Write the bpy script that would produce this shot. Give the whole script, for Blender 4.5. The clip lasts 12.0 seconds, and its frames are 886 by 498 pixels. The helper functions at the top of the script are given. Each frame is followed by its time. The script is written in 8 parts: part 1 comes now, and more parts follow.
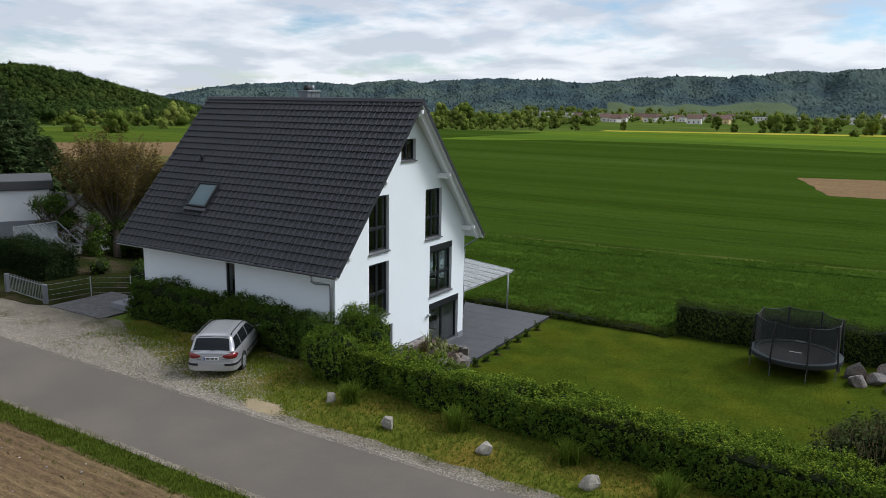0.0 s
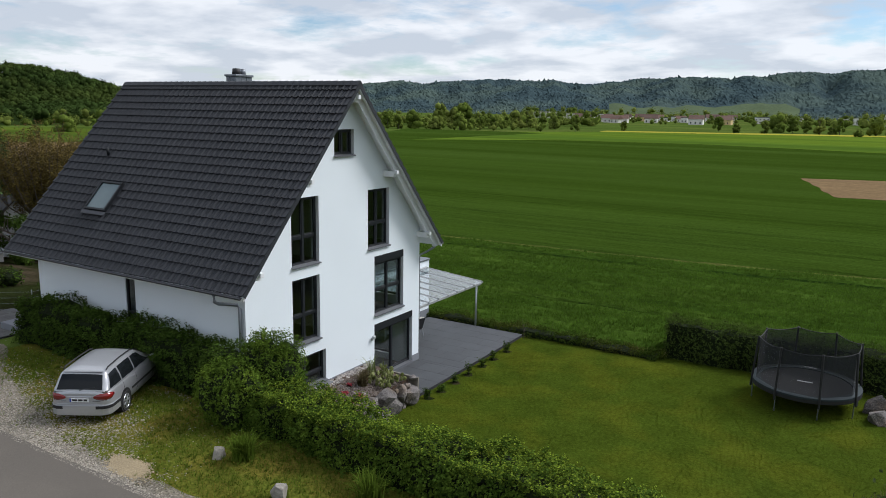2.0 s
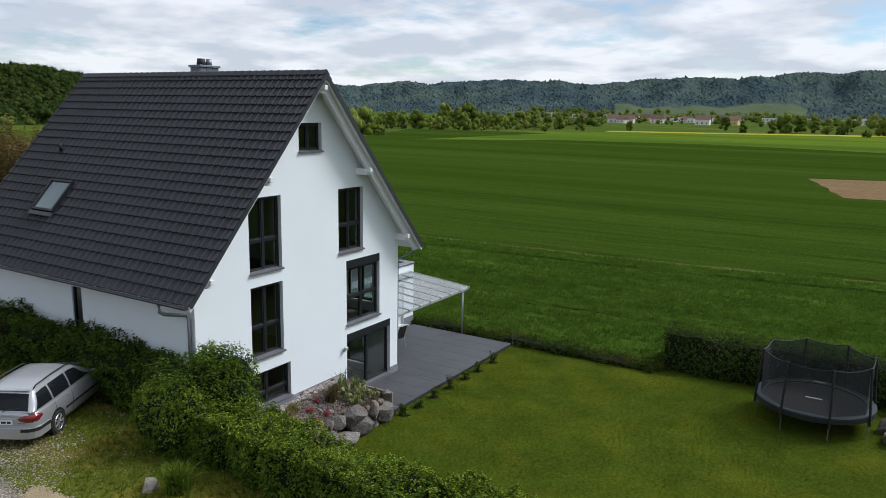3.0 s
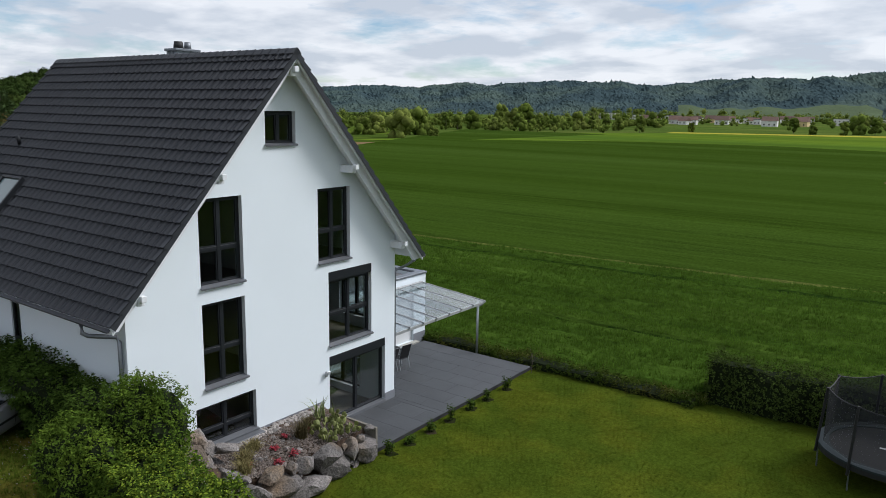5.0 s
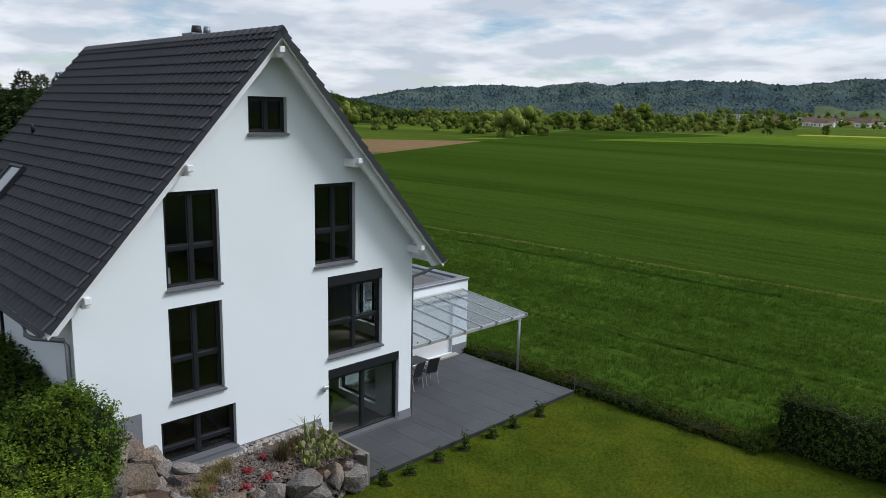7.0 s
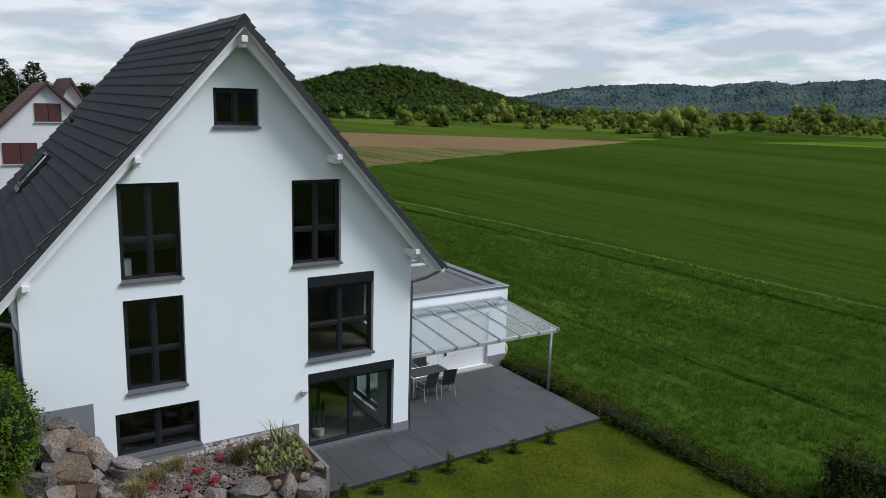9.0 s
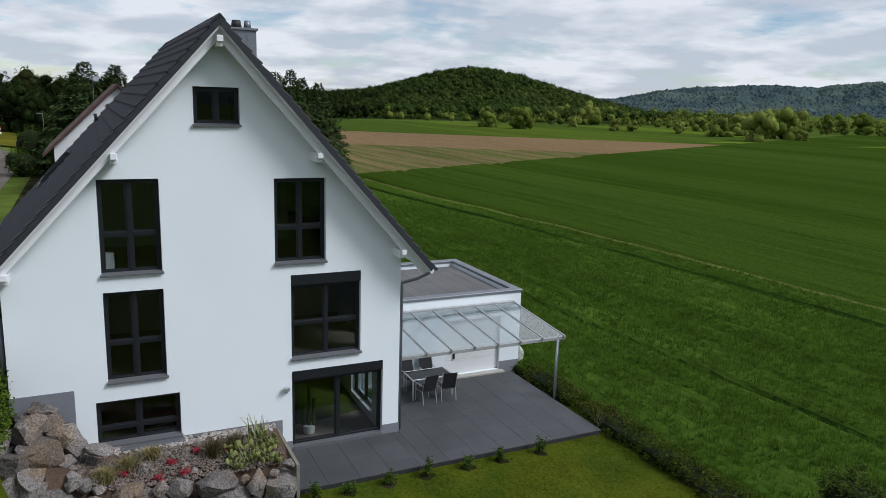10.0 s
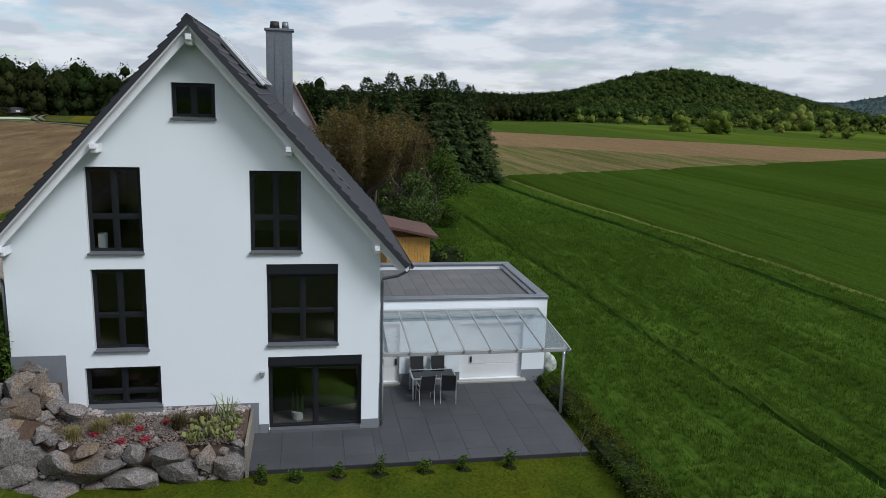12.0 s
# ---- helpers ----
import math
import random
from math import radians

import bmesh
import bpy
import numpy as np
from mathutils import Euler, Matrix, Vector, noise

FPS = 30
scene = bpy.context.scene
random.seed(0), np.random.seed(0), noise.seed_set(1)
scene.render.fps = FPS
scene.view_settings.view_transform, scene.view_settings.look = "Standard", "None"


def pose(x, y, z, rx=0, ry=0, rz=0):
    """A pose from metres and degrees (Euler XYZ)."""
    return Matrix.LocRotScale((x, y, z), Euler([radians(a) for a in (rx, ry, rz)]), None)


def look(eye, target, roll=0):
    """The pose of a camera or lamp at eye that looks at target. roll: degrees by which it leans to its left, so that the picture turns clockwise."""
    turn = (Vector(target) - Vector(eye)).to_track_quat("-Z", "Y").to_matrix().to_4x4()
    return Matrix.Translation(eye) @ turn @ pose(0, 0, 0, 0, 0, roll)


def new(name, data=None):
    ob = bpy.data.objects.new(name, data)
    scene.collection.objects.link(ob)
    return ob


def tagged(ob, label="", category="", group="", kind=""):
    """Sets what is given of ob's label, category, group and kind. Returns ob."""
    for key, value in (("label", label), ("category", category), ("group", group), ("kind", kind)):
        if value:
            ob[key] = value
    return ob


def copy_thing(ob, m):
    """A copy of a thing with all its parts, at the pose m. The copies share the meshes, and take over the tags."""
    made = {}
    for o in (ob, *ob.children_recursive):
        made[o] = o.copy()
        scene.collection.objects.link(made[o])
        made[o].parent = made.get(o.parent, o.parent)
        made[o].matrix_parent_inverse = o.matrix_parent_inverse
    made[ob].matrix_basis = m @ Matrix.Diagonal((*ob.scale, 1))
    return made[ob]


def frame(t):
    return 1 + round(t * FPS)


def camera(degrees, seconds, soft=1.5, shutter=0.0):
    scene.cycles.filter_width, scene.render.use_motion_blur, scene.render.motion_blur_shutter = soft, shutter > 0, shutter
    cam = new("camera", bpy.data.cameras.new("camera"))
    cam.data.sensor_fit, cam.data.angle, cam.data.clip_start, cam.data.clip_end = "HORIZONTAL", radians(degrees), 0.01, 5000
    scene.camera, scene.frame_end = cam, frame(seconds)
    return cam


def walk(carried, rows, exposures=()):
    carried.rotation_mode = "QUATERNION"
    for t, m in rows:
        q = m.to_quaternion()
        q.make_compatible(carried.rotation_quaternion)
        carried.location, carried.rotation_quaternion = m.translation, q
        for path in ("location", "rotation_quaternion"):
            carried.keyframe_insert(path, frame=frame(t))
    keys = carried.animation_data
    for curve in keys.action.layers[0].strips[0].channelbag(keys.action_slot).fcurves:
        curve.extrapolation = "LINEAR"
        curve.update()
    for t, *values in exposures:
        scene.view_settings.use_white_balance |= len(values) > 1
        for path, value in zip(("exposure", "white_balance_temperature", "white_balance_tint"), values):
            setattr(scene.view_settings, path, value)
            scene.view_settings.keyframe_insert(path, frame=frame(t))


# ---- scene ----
cam = camera(61.7, 12.0, soft=0.75)
PATH = [
    (0, (0.588, 0.15, 8.903), (-0.422, 1.834, 8.527), 1.0),
    (0.5, (0.36, 1.544, 8.787), (-0.651, 3.228, 8.411), 1.0),
    (1, (0.143, 2.953, 8.623), (-0.869, 4.637, 8.249), 1.0),
    (1.5, (-0.027, 4.322, 8.498), (-1.041, 6.005, 8.124), 1.0),
    (2, (-0.195, 5.607, 8.349), (-1.21, 7.289, 7.976), 1.0),
    (2.5, (-0.315, 6.839, 8.214), (-1.331, 8.52, 7.842), 1.0),
    (3, (-0.457, 8.019, 8.081), (-1.486, 9.693, 7.709), 1.0),
    (5, (-0.976, 12.347, 7.683), (-2.133, 13.936, 7.312), 1.0),
    (5.5, (-0.988, 13.346, 7.612), (-2.195, 14.898, 7.24), 1.1),
    (6, (-0.902, 14.364, 7.543), (-2.162, 15.871, 7.169), 1.2),
    (6.5, (-0.746, 15.368, 7.464), (-2.068, 16.821, 7.089), 1.2),
    (7, (-0.48, 16.376, 7.401), (-1.868, 17.765, 7.024), 1.3),
    (9, (1.198, 21.033, 7.388), (-0.454, 22.091, 6.997), 1.7),
    (9.5, (1.751, 22.318, 7.363), (0.04, 23.278, 6.973), 1.7),
    (10, (2.261, 23.645, 7.39), (0.495, 24.498, 6.997), 1.7),
    (10.5, (2.757, 25.029, 7.411), (0.939, 25.764, 7.015), 1.8),
    (11, (3.171, 26.453, 7.429), (1.31, 27.068, 7.03), 1.8),
    (11.5, (3.542, 28.002, 7.444), (1.645, 28.49, 7.041), 1.8),
    (12, (3.791, 29.597, 7.374), (1.864, 29.955, 6.974), 1.8),
]
walk(cam, [(t, look(eye, target, roll)) for t, eye, target, roll in PATH], [(0, 0.09, 6120, 11), (3, 0.08, 6100, 11), (6, 0.01, 6080, 11), (9, -0.07, 6030, 11), (12, -0.17, 6030, 11)])

# ---- world, sun ----
SUN_AZ, SUN_EL = 40.0, 45.0          # degrees from +y towards +x, and above the horizon
world = bpy.data.worlds.new("sky")
scene.world = world
world.use_nodes = True
wt = world.node_tree
wt.nodes.clear()
w_out = wt.nodes.new("ShaderNodeOutputWorld")
w_bg = wt.nodes.new("ShaderNodeBackground")
w_sky = wt.nodes.new("ShaderNodeTexSky")
w_sky.sky_type, w_sky.sun_disc = "NISHITA", False
w_sky.sun_elevation, w_sky.sun_rotation = radians(SUN_EL), radians(SUN_AZ)
w_sky.dust_density, w_sky.air_density, w_sky.ozone_density = 0.2, 1.0, 3.0
w_co = wt.nodes.new("ShaderNodeTexCoord")
w_sep = wt.nodes.new("ShaderNodeSeparateXYZ")
wt.links.new(w_co.outputs["Generated"], w_sep.inputs[0])


def wmath(op, a, b=None, clamp=False):
    n = wt.nodes.new("ShaderNodeMath")
    n.operation, n.use_clamp = op, clamp
    for i, v in enumerate((a, b)):
        if v is None:
            continue
        if isinstance(v, (int, float)):
            n.inputs[i].default_value = v
        else:
            wt.links.new(v, n.inputs[i])
    return n.outputs[0]


# clouds lie on a flat layer overhead, so they close up towards the horizon
w_h = wmath("ADD", wmath("MAXIMUM", w_sep.outputs[2], 0.0), 0.17)
w_cmb = wt.nodes.new("ShaderNodeCombineXYZ")
wt.links.new(wmath("DIVIDE", w_sep.outputs[0], w_h), w_cmb.inputs[0])
wt.links.new(wmath("DIVIDE", w_sep.outputs[1], w_h), w_cmb.inputs[1])
w_n1 = wt.nodes.new("ShaderNodeTexNoise")
w_n1.inputs["Scale"].default_value, w_n1.inputs["Detail"].default_value = 1.5, 12.0
w_n1.inputs["Roughness"].default_value, w_n1.inputs["Distortion"].default_value = 0.58, 0.15
wt.links.new(w_cmb.outputs[0], w_n1.inputs["Vector"])
w_r1 = wt.nodes.new("ShaderNodeValToRGB")
w_r1.color_ramp.elements[0].position, w_r1.color_ramp.elements[1].position = 0.34, 0.48
wt.links.new(w_n1.outputs["Fac"], w_r1.inputs[0])
w_n2 = wt.nodes.new("ShaderNodeTexNoise")
w_n2.inputs["Scale"].default_value, w_n2.inputs["Detail"].default_value = 1.7, 12.0
wt.links.new(w_cmb.outputs[0], w_n2.inputs["Vector"])
w_r2 = wt.nodes.new("ShaderNodeValToRGB")
w_r2.color_ramp.elements[0].position, w_r2.color_ramp.elements[1].position = 0.43, 0.58
w_r2.color_ramp.elements[0].color = (5.7, 6.05, 6.5, 1)
w_r2.color_ramp.elements[1].color = (8.6, 8.6, 8.6, 1)
wt.links.new(w_n2.outputs["Fac"], w_r2.inputs[0])
w_mix = wt.nodes.new("ShaderNodeMix")
w_mix.data_type = "RGBA"
wt.links.new(wmath("MULTIPLY", w_r1.outputs[0], 0.93), w_mix.inputs["Factor"])
wt.links.new(w_sky.outputs[0], w_mix.inputs["A"])
wt.links.new(w_r2.outputs[0], w_mix.inputs["B"])
wt.links.new(w_mix.outputs["Result"], w_bg.inputs["Color"])
w_bg.inputs["Strength"].default_value = 0.103
wt.links.new(w_bg.outputs[0], w_out.inputs[0])

sun = new("sun", bpy.data.lights.new("sun", "SUN"))
sun.data.energy, sun.data.angle, sun.data.color = 3.3, radians(22), (1.0, 0.962, 0.915)
_el, _az = radians(SUN_EL), radians(SUN_AZ)
SUN_DIR = Vector((math.cos(_el) * math.sin(_az), math.cos(_el) * math.cos(_az), math.sin(_el)))
sun.matrix_world = look(SUN_DIR * 100, (0, 0, 0))


# ---- materials ----
def mat(name, base, rough=0.8, metal=0.0, var=0.18, big=0.6, fine=18.0, bump=0.15, island=0.0, objrand=0.0,
        tint=None, tint_scale=0.2, tint_at=(0.45, 0.65), spec=0.5, see=0.0, dist=0.01, coat=0.0, rows=None, speck=None):
    """A surface: base colour varied at two scales, optional second colour in blotches, a fine relief."""
    m = bpy.data.materials.new(name)
    m.use_nodes = True
    nt = m.node_tree
    b = nt.nodes["Principled BSDF"]
    b.inputs["Roughness"].default_value, b.inputs["Metallic"].default_value = rough, metal
    b.inputs["Specular IOR Level"].default_value = spec
    b.inputs["Coat Weight"].default_value = coat
    geo = nt.nodes.new("ShaderNodeNewGeometry")
    pos = geo.outputs["Position"]
    if rows:
        # streaks: turned by degrees, drawn out along the rows by a factor
        mp = nt.nodes.new("ShaderNodeMapping")
        mp.inputs["Rotation"].default_value = (0, 0, radians(-rows[0]))
        mp.inputs["Scale"].default_value = (1 / rows[1], 1, 1)
        nt.links.new(pos, mp.inputs["Vector"])
        pos = mp.outputs[0]

    def noise_at(scale, detail=4.0):
        n = nt.nodes.new("ShaderNodeTexNoise")
        n.inputs["Scale"].default_value, n.inputs["Detail"].default_value = scale, detail
        nt.links.new(pos, n.inputs["Vector"])
        return n.outputs["Fac"]

    def math_node(op, a, c):
        n = nt.nodes.new("ShaderNodeMath")
        n.operation = op
        for i, v in enumerate((a, c)):
            if isinstance(v, (int, float)):
                n.inputs[i].default_value = v
            else:
                nt.links.new(v, n.inputs[i])
        return n.outputs[0]

    colour = nt.nodes.new("ShaderNodeRGB")
    colour.outputs[0].default_value = (*base, 1)
    col = colour.outputs[0]
    nf = noise_at(fine, 5.0)
    if tint:
        ramp = nt.nodes.new("ShaderNodeValToRGB")
        ramp.color_ramp.elements[0].position, ramp.color_ramp.elements[1].position = tint_at
        nt.links.new(noise_at(tint_scale, 6.0), ramp.inputs[0])
        mx = nt.nodes.new("ShaderNodeMix")
        mx.data_type = "RGBA"
        nt.links.new(ramp.outputs[0], mx.inputs["Factor"])
        nt.links.new(col, mx.inputs["A"])
        mx.inputs["B"].default_value = (*tint, 1)
        col = mx.outputs["Result"]
    f = math_node("ADD", math_node("MULTIPLY", noise_at(big, 3.0), 4 * var), math_node("MULTIPLY", nf, 5.5 * var))
    f = math_node("MAXIMUM", math_node("ADD", f, 1 - 4.75 * var), 0.15)
    if speck:
        # grain: scale and amount, not drawn out
        sn = nt.nodes.new("ShaderNodeTexNoise")
        sn.inputs["Scale"].default_value, sn.inputs["Detail"].default_value = speck[0], 2.0
        nt.links.new(geo.outputs["Position"], sn.inputs["Vector"])
        f = math_node("MULTIPLY", f, math_node("MAXIMUM", math_node("ADD", math_node("MULTIPLY", sn.outputs["Fac"], 4 * speck[1]), 1 - 2 * speck[1]), 0.2))
    if island:
        f = math_node("MULTIPLY", f, math_node("ADD", math_node("MULTIPLY", geo.outputs["Random Per Island"], 2 * island), 1 - island))
    if objrand:
        oi = nt.nodes.new("ShaderNodeObjectInfo")
        f = math_node("MULTIPLY", f, math_node("ADD", math_node("MULTIPLY", oi.outputs["Random"], 2 * objrand), 1 - objrand))
    vm = nt.nodes.new("ShaderNodeVectorMath")
    vm.operation = "SCALE"
    nt.links.new(col, vm.inputs[0])
    nt.links.new(f, vm.inputs["Scale"])
    nt.links.new(vm.outputs[0], b.inputs["Base Color"])
    if bump:
        bp = nt.nodes.new("ShaderNodeBump")
        bp.inputs["Strength"].default_value, bp.inputs["Distance"].default_value = bump, dist
        nt.links.new(nf, bp.inputs["Height"])
        nt.links.new(bp.outputs[0], b.inputs["Normal"])
    if see:
        tr = nt.nodes.new("ShaderNodeBsdfTranslucent")
        nt.links.new(vm.outputs[0], tr.inputs["Color"])
        ms = nt.nodes.new("ShaderNodeMixShader")
        ms.inputs[0].default_value = see
        nt.links.new(b.outputs[0], ms.inputs[1])
        nt.links.new(tr.outputs[0], ms.inputs[2])
        nt.links.new(ms.outputs[0], nt.nodes["Material Output"].inputs[0])
    return m


def glass(name, tint=(1, 1, 1), gloss=0.0):
    """A thin pane: mirrors by angle, lets the rest through unbent."""
    m = bpy.data.materials.new(name)
    m.use_nodes = True
    nt = m.node_tree
    nt.nodes.clear()
    out = nt.nodes.new("ShaderNodeOutputMaterial")
    tr = nt.nodes.new("ShaderNodeBsdfTransparent")
    tr.inputs[0].default_value = (*tint, 1)
    gl = nt.nodes.new("ShaderNodeBsdfGlossy")
    gl.inputs["Roughness"].default_value = 0.02
    lw = nt.nodes.new("ShaderNodeLayerWeight")
    lw.inputs[0].default_value = 0.5
    pw = nt.nodes.new("ShaderNodeMath")
    pw.operation = "POWER"
    pw.inputs[1].default_value = 4.0
    nt.links.new(lw.outputs["Facing"], pw.inputs[0])
    ad = nt.nodes.new("ShaderNodeMath")
    ad.operation, ad.use_clamp = "MULTIPLY_ADD", True
    ad.inputs[1].default_value, ad.inputs[2].default_value = 0.7, 0.03 + gloss
    nt.links.new(pw.outputs[0], ad.inputs[0])
    mx = nt.nodes.new("ShaderNodeMixShader")
    nt.links.new(ad.outputs[0], mx.inputs[0])
    nt.links.new(tr.outputs[0], mx.inputs[1])
    nt.links.new(gl.outputs[0], mx.inputs[2])
    nt.links.new(mx.outputs[0], out.inputs[0])
    return m


PLASTER = mat("white_plaster", (0.722, 0.774, 0.808), 0.9, var=0.025, big=0.35, fine=60, bump=0.25, dist=0.004)
PLINTH = mat("plinth_grey", (0.17, 0.18, 0.20), 0.85, var=0.08, fine=40)
FRAME = mat("anthracite_frame", (0.011, 0.013, 0.016), 0.5, spec=0.3, var=0.06, bump=0.02)
SILL = mat("sill_grey", (0.10, 0.105, 0.115), 0.5, var=0.06, bump=0.02)
REVEAL = mat("reveal_grey", (0.52, 0.54, 0.56), 0.8, var=0.05)
PANE = glass("window_glass", (0.70, 0.74, 0.74), 0.012)
CLEAR = glass("canopy_glass", (0.86, 0.92, 0.935), 0.19)
CANOPYALU = mat("canopy_aluminium", (0.34, 0.35, 0.35), 0.55, 0.3, var=0.05, bump=0.02)
TILE = mat("roof_tile", (0.0345, 0.0370, 0.0425), 0.46, spec=0.24, var=0.08, big=0.8, fine=30, bump=0.12, island=0.04, objrand=0.04)
VERGE = mat("verge_white", (0.70, 0.72, 0.74), 0.6, var=0.04, bump=0.03)
ZINC = mat("zinc", (0.19, 0.205, 0.225), 0.45, 0.6, var=0.10, big=1.2, fine=14, bump=0.04)
ALU = mat("aluminium", (0.42, 0.44, 0.46), 0.4, 0.6, var=0.05, bump=0.02)
SLAB = mat("terrace_slab", (0.050, 0.053, 0.058), 0.62, var=0.15, big=1.1, fine=22, bump=0.12, objrand=0.10)
JOINT = mat("slab_bed", (0.02, 0.02, 0.022), 0.9)
ROOFSLAB = mat("garage_slab", (0.105, 0.105, 0.105), 0.85, var=0.12, big=0.8, fine=30, objrand=0.10)
DARKFILM = mat("flat_roof_film", (0.05, 0.052, 0.055), 0.8, var=0.1)
DOORWHITE = mat("garage_door_white", (0.66, 0.67, 0.67), 0.5, var=0.03, bump=0.03)
BLACK = mat("black_plastic", (0.010, 0.010, 0.011), 0.65, var=0.05, bump=0.02)
ROOM = mat("room_paint", (0.55, 0.54, 0.50), 0.9, var=0.06)
ROOMFLOOR = mat("room_floor", (0.22, 0.19, 0.16), 0.6, var=0.1)
WOODOCHRE = mat("ochre_boards", (0.42, 0.23, 0.05), 0.7, var=0.15, big=2, fine=12)
BROWNTILE = mat("brown_roof_tile", (0.075, 0.036, 0.027), 0.8, var=0.2, big=0.8, fine=9, island=0.2, objrand=0.2)
MAROON = mat("maroon_shutter", (0.06, 0.016, 0.016), 0.6, var=0.08)
WHITEWALL = mat("neighbour_plaster", (0.62, 0.64, 0.66), 0.9, var=0.05, fine=30)
BARK = mat("bark", (0.085, 0.068, 0.052), 0.9, var=0.18, big=3, fine=25, bump=0.5)
ROCK = mat("granite", (0.1380, 0.1250, 0.1180), 0.9, var=0.22, big=2.6, fine=14, bump=1.0, objrand=0.25, tint=(0.1450, 0.1000, 0.0600), tint_scale=0.8, tint_at=(0.50, 0.70), dist=0.03, speck=(26.0, 0.62))
PEBBLE = mat("pebble", (0.27, 0.245, 0.225), 0.85, var=0.1, fine=30, island=0.35)
GRAVEL = mat("gravel_chip", (0.2500, 0.2250, 0.1850), 0.9, var=0.1, fine=40, island=0.45)
ASPHALT = mat("asphalt", (0.1120, 0.1000, 0.0860), 0.9, var=0.06, big=0.25, fine=50, bump=0.25, dist=0.004, tint=(0.1290, 0.1140, 0.0960), tint_scale=0.35, speck=(38.0, 0.10), spec=0.1)
GRAVELBED = mat("gravel_bed", (0.165, 0.147, 0.118), 0.95, var=0.24, big=0.9, fine=22, bump=1.0, dist=0.03, spec=0.0, speck=(18.0, 0.55), tint=(0.092, 0.086, 0.050), tint_scale=0.8, tint_at=(0.50, 0.68))
SAND = mat("bare_sand", (0.27, 0.215, 0.13), 0.95, var=0.15, big=1.5, fine=20, bump=0.4)
FIELDVERGE = mat("long_verge_grass", (0.0480, 0.0740, 0.0110), 0.95, var=0.2, big=0.9, fine=9, bump=0.8, dist=0.04, tint=(0.0720, 0.0900, 0.0140), tint_scale=0.6, spec=0.0, speck=(14.0, 0.35))
LONGBLADE = mat("long_grass_blade", (0.092, 0.125, 0.017), 0.7, var=0.15, big=0.8, fine=3, bump=0, island=0.35, see=0.3, spec=0.0)
VERGEGRASS = mat("rough_grass", (0.0808, 0.0935, 0.0136), 0.95, var=0.18, big=0.9, fine=9, bump=0.8, dist=0.04, tint=(0.1360, 0.1062, 0.0213), tint_scale=0.5, tint_at=(0.44, 0.68), spec=0.0, speck=(14.0, 0.35))
LAWN = mat("lawn_grass", (0.0390, 0.0580, 0.0062), 0.95, var=0.18, big=0.9, fine=9, bump=0.3, dist=0.015, tint=(0.0560, 0.0690, 0.0070), tint_scale=0.55, spec=0.0, speck=(22.0, 0.28))
CROP = mat("cereal_crop", (0.0280, 0.0520, 0.0062), 0.95, var=0.12, big=0.10, fine=2.0, bump=0.8, dist=0.25, tint=(0.0360, 0.0640, 0.0095), tint_scale=0.05, spec=0.0, rows=(4, 40.0), speck=(6.0, 0.25))
YELLOWMEADOW = mat("yellow_meadow", (0.0980, 0.0960, 0.0130), 0.95, var=0.2, big=0.12, fine=3.0, bump=0.6, dist=0.1, tint=(0.0700, 0.0760, 0.0110), tint_scale=0.08, spec=0.0)
MEADOW = mat("meadow_grass", (0.0330, 0.0640, 0.0080), 0.95, var=0.24, big=0.35, fine=4.5, bump=0.9, dist=0.14, tint=(0.0460, 0.0810, 0.0110), tint_scale=0.3, spec=0.0, rows=(4, 5.0), speck=(16.0, 0.30))
# sunlight past the cloud shadow is partly put into this pale crop colour
LIGHTCROP = mat("sunlit_crop_tone", (0.0900, 0.1400, 0.0150), 0.95, var=0.16, big=0.03, fine=0.35, bump=0.3, dist=0.2, spec=0.0, rows=(10, 16.0), tint=(0.0560, 0.1010, 0.0130), tint_scale=0.02, tint_at=(0.42, 0.6))
BRIGHTCROP = mat("bright_crop", (0.0460, 0.0740, 0.0120), 0.95, var=0.12, big=0.02, fine=0.8, bump=0.3, dist=0.2, spec=0.0, tint=(0.0900, 0.1280, 0.0160), rows=(49, 14.0), tint_scale=0.03)
DULLCROP = mat("ripening_crop", (0.060, 0.070, 0.016), 0.95, var=0.15, big=0.05, fine=0.8, bump=0.3, dist=0.2, spec=0.0, rows=(20, 10.0))
# darker copy of the crop; carries the shade inside the wheel tracks
GROOVESHADE = mat("groove_shade_crop", (0.0170, 0.0380, 0.0060), 0.95, var=0.2, big=0.5, fine=3.0, bump=0.8, dist=0.1, spec=0.0, rows=(5, 5.0), speck=(10.0, 0.4))
TRODDEN = mat("trodden_grass", (0.0900, 0.1050, 0.0250), 0.95, var=0.2, big=0.5, fine=4, bump=0.4, dist=0.03, spec=0.0, speck=(8.0, 0.35))
HILLMEADOW = mat("pale_meadow", (0.080, 0.106, 0.060), 0.95, var=0.15, big=0.01, fine=0.2, bump=0, spec=0.0)
RAPE = mat("rapeseed_bloom", (0.30, 0.275, 0.04), 0.95, var=0.15, big=0.03, fine=0.6, spec=0.0)
SOIL = mat("ploughed_soil", (0.1200, 0.0830, 0.0470), 0.95, var=0.22, big=0.4, fine=9, bump=0.9, dist=0.06, spec=0.0, rows=(0, 4.0), speck=(16.0, 0.25), tint=(0.1560, 0.1160, 0.0600), tint_scale=0.6)
BROWNFIELD = mat("brown_field", (0.1650, 0.1140, 0.0610), 0.95, var=0.10, big=0.03, fine=1.0, bump=0.3, dist=0.1, spec=0.0, rows=(49, 12.0), speck=(1.6, 0.16))
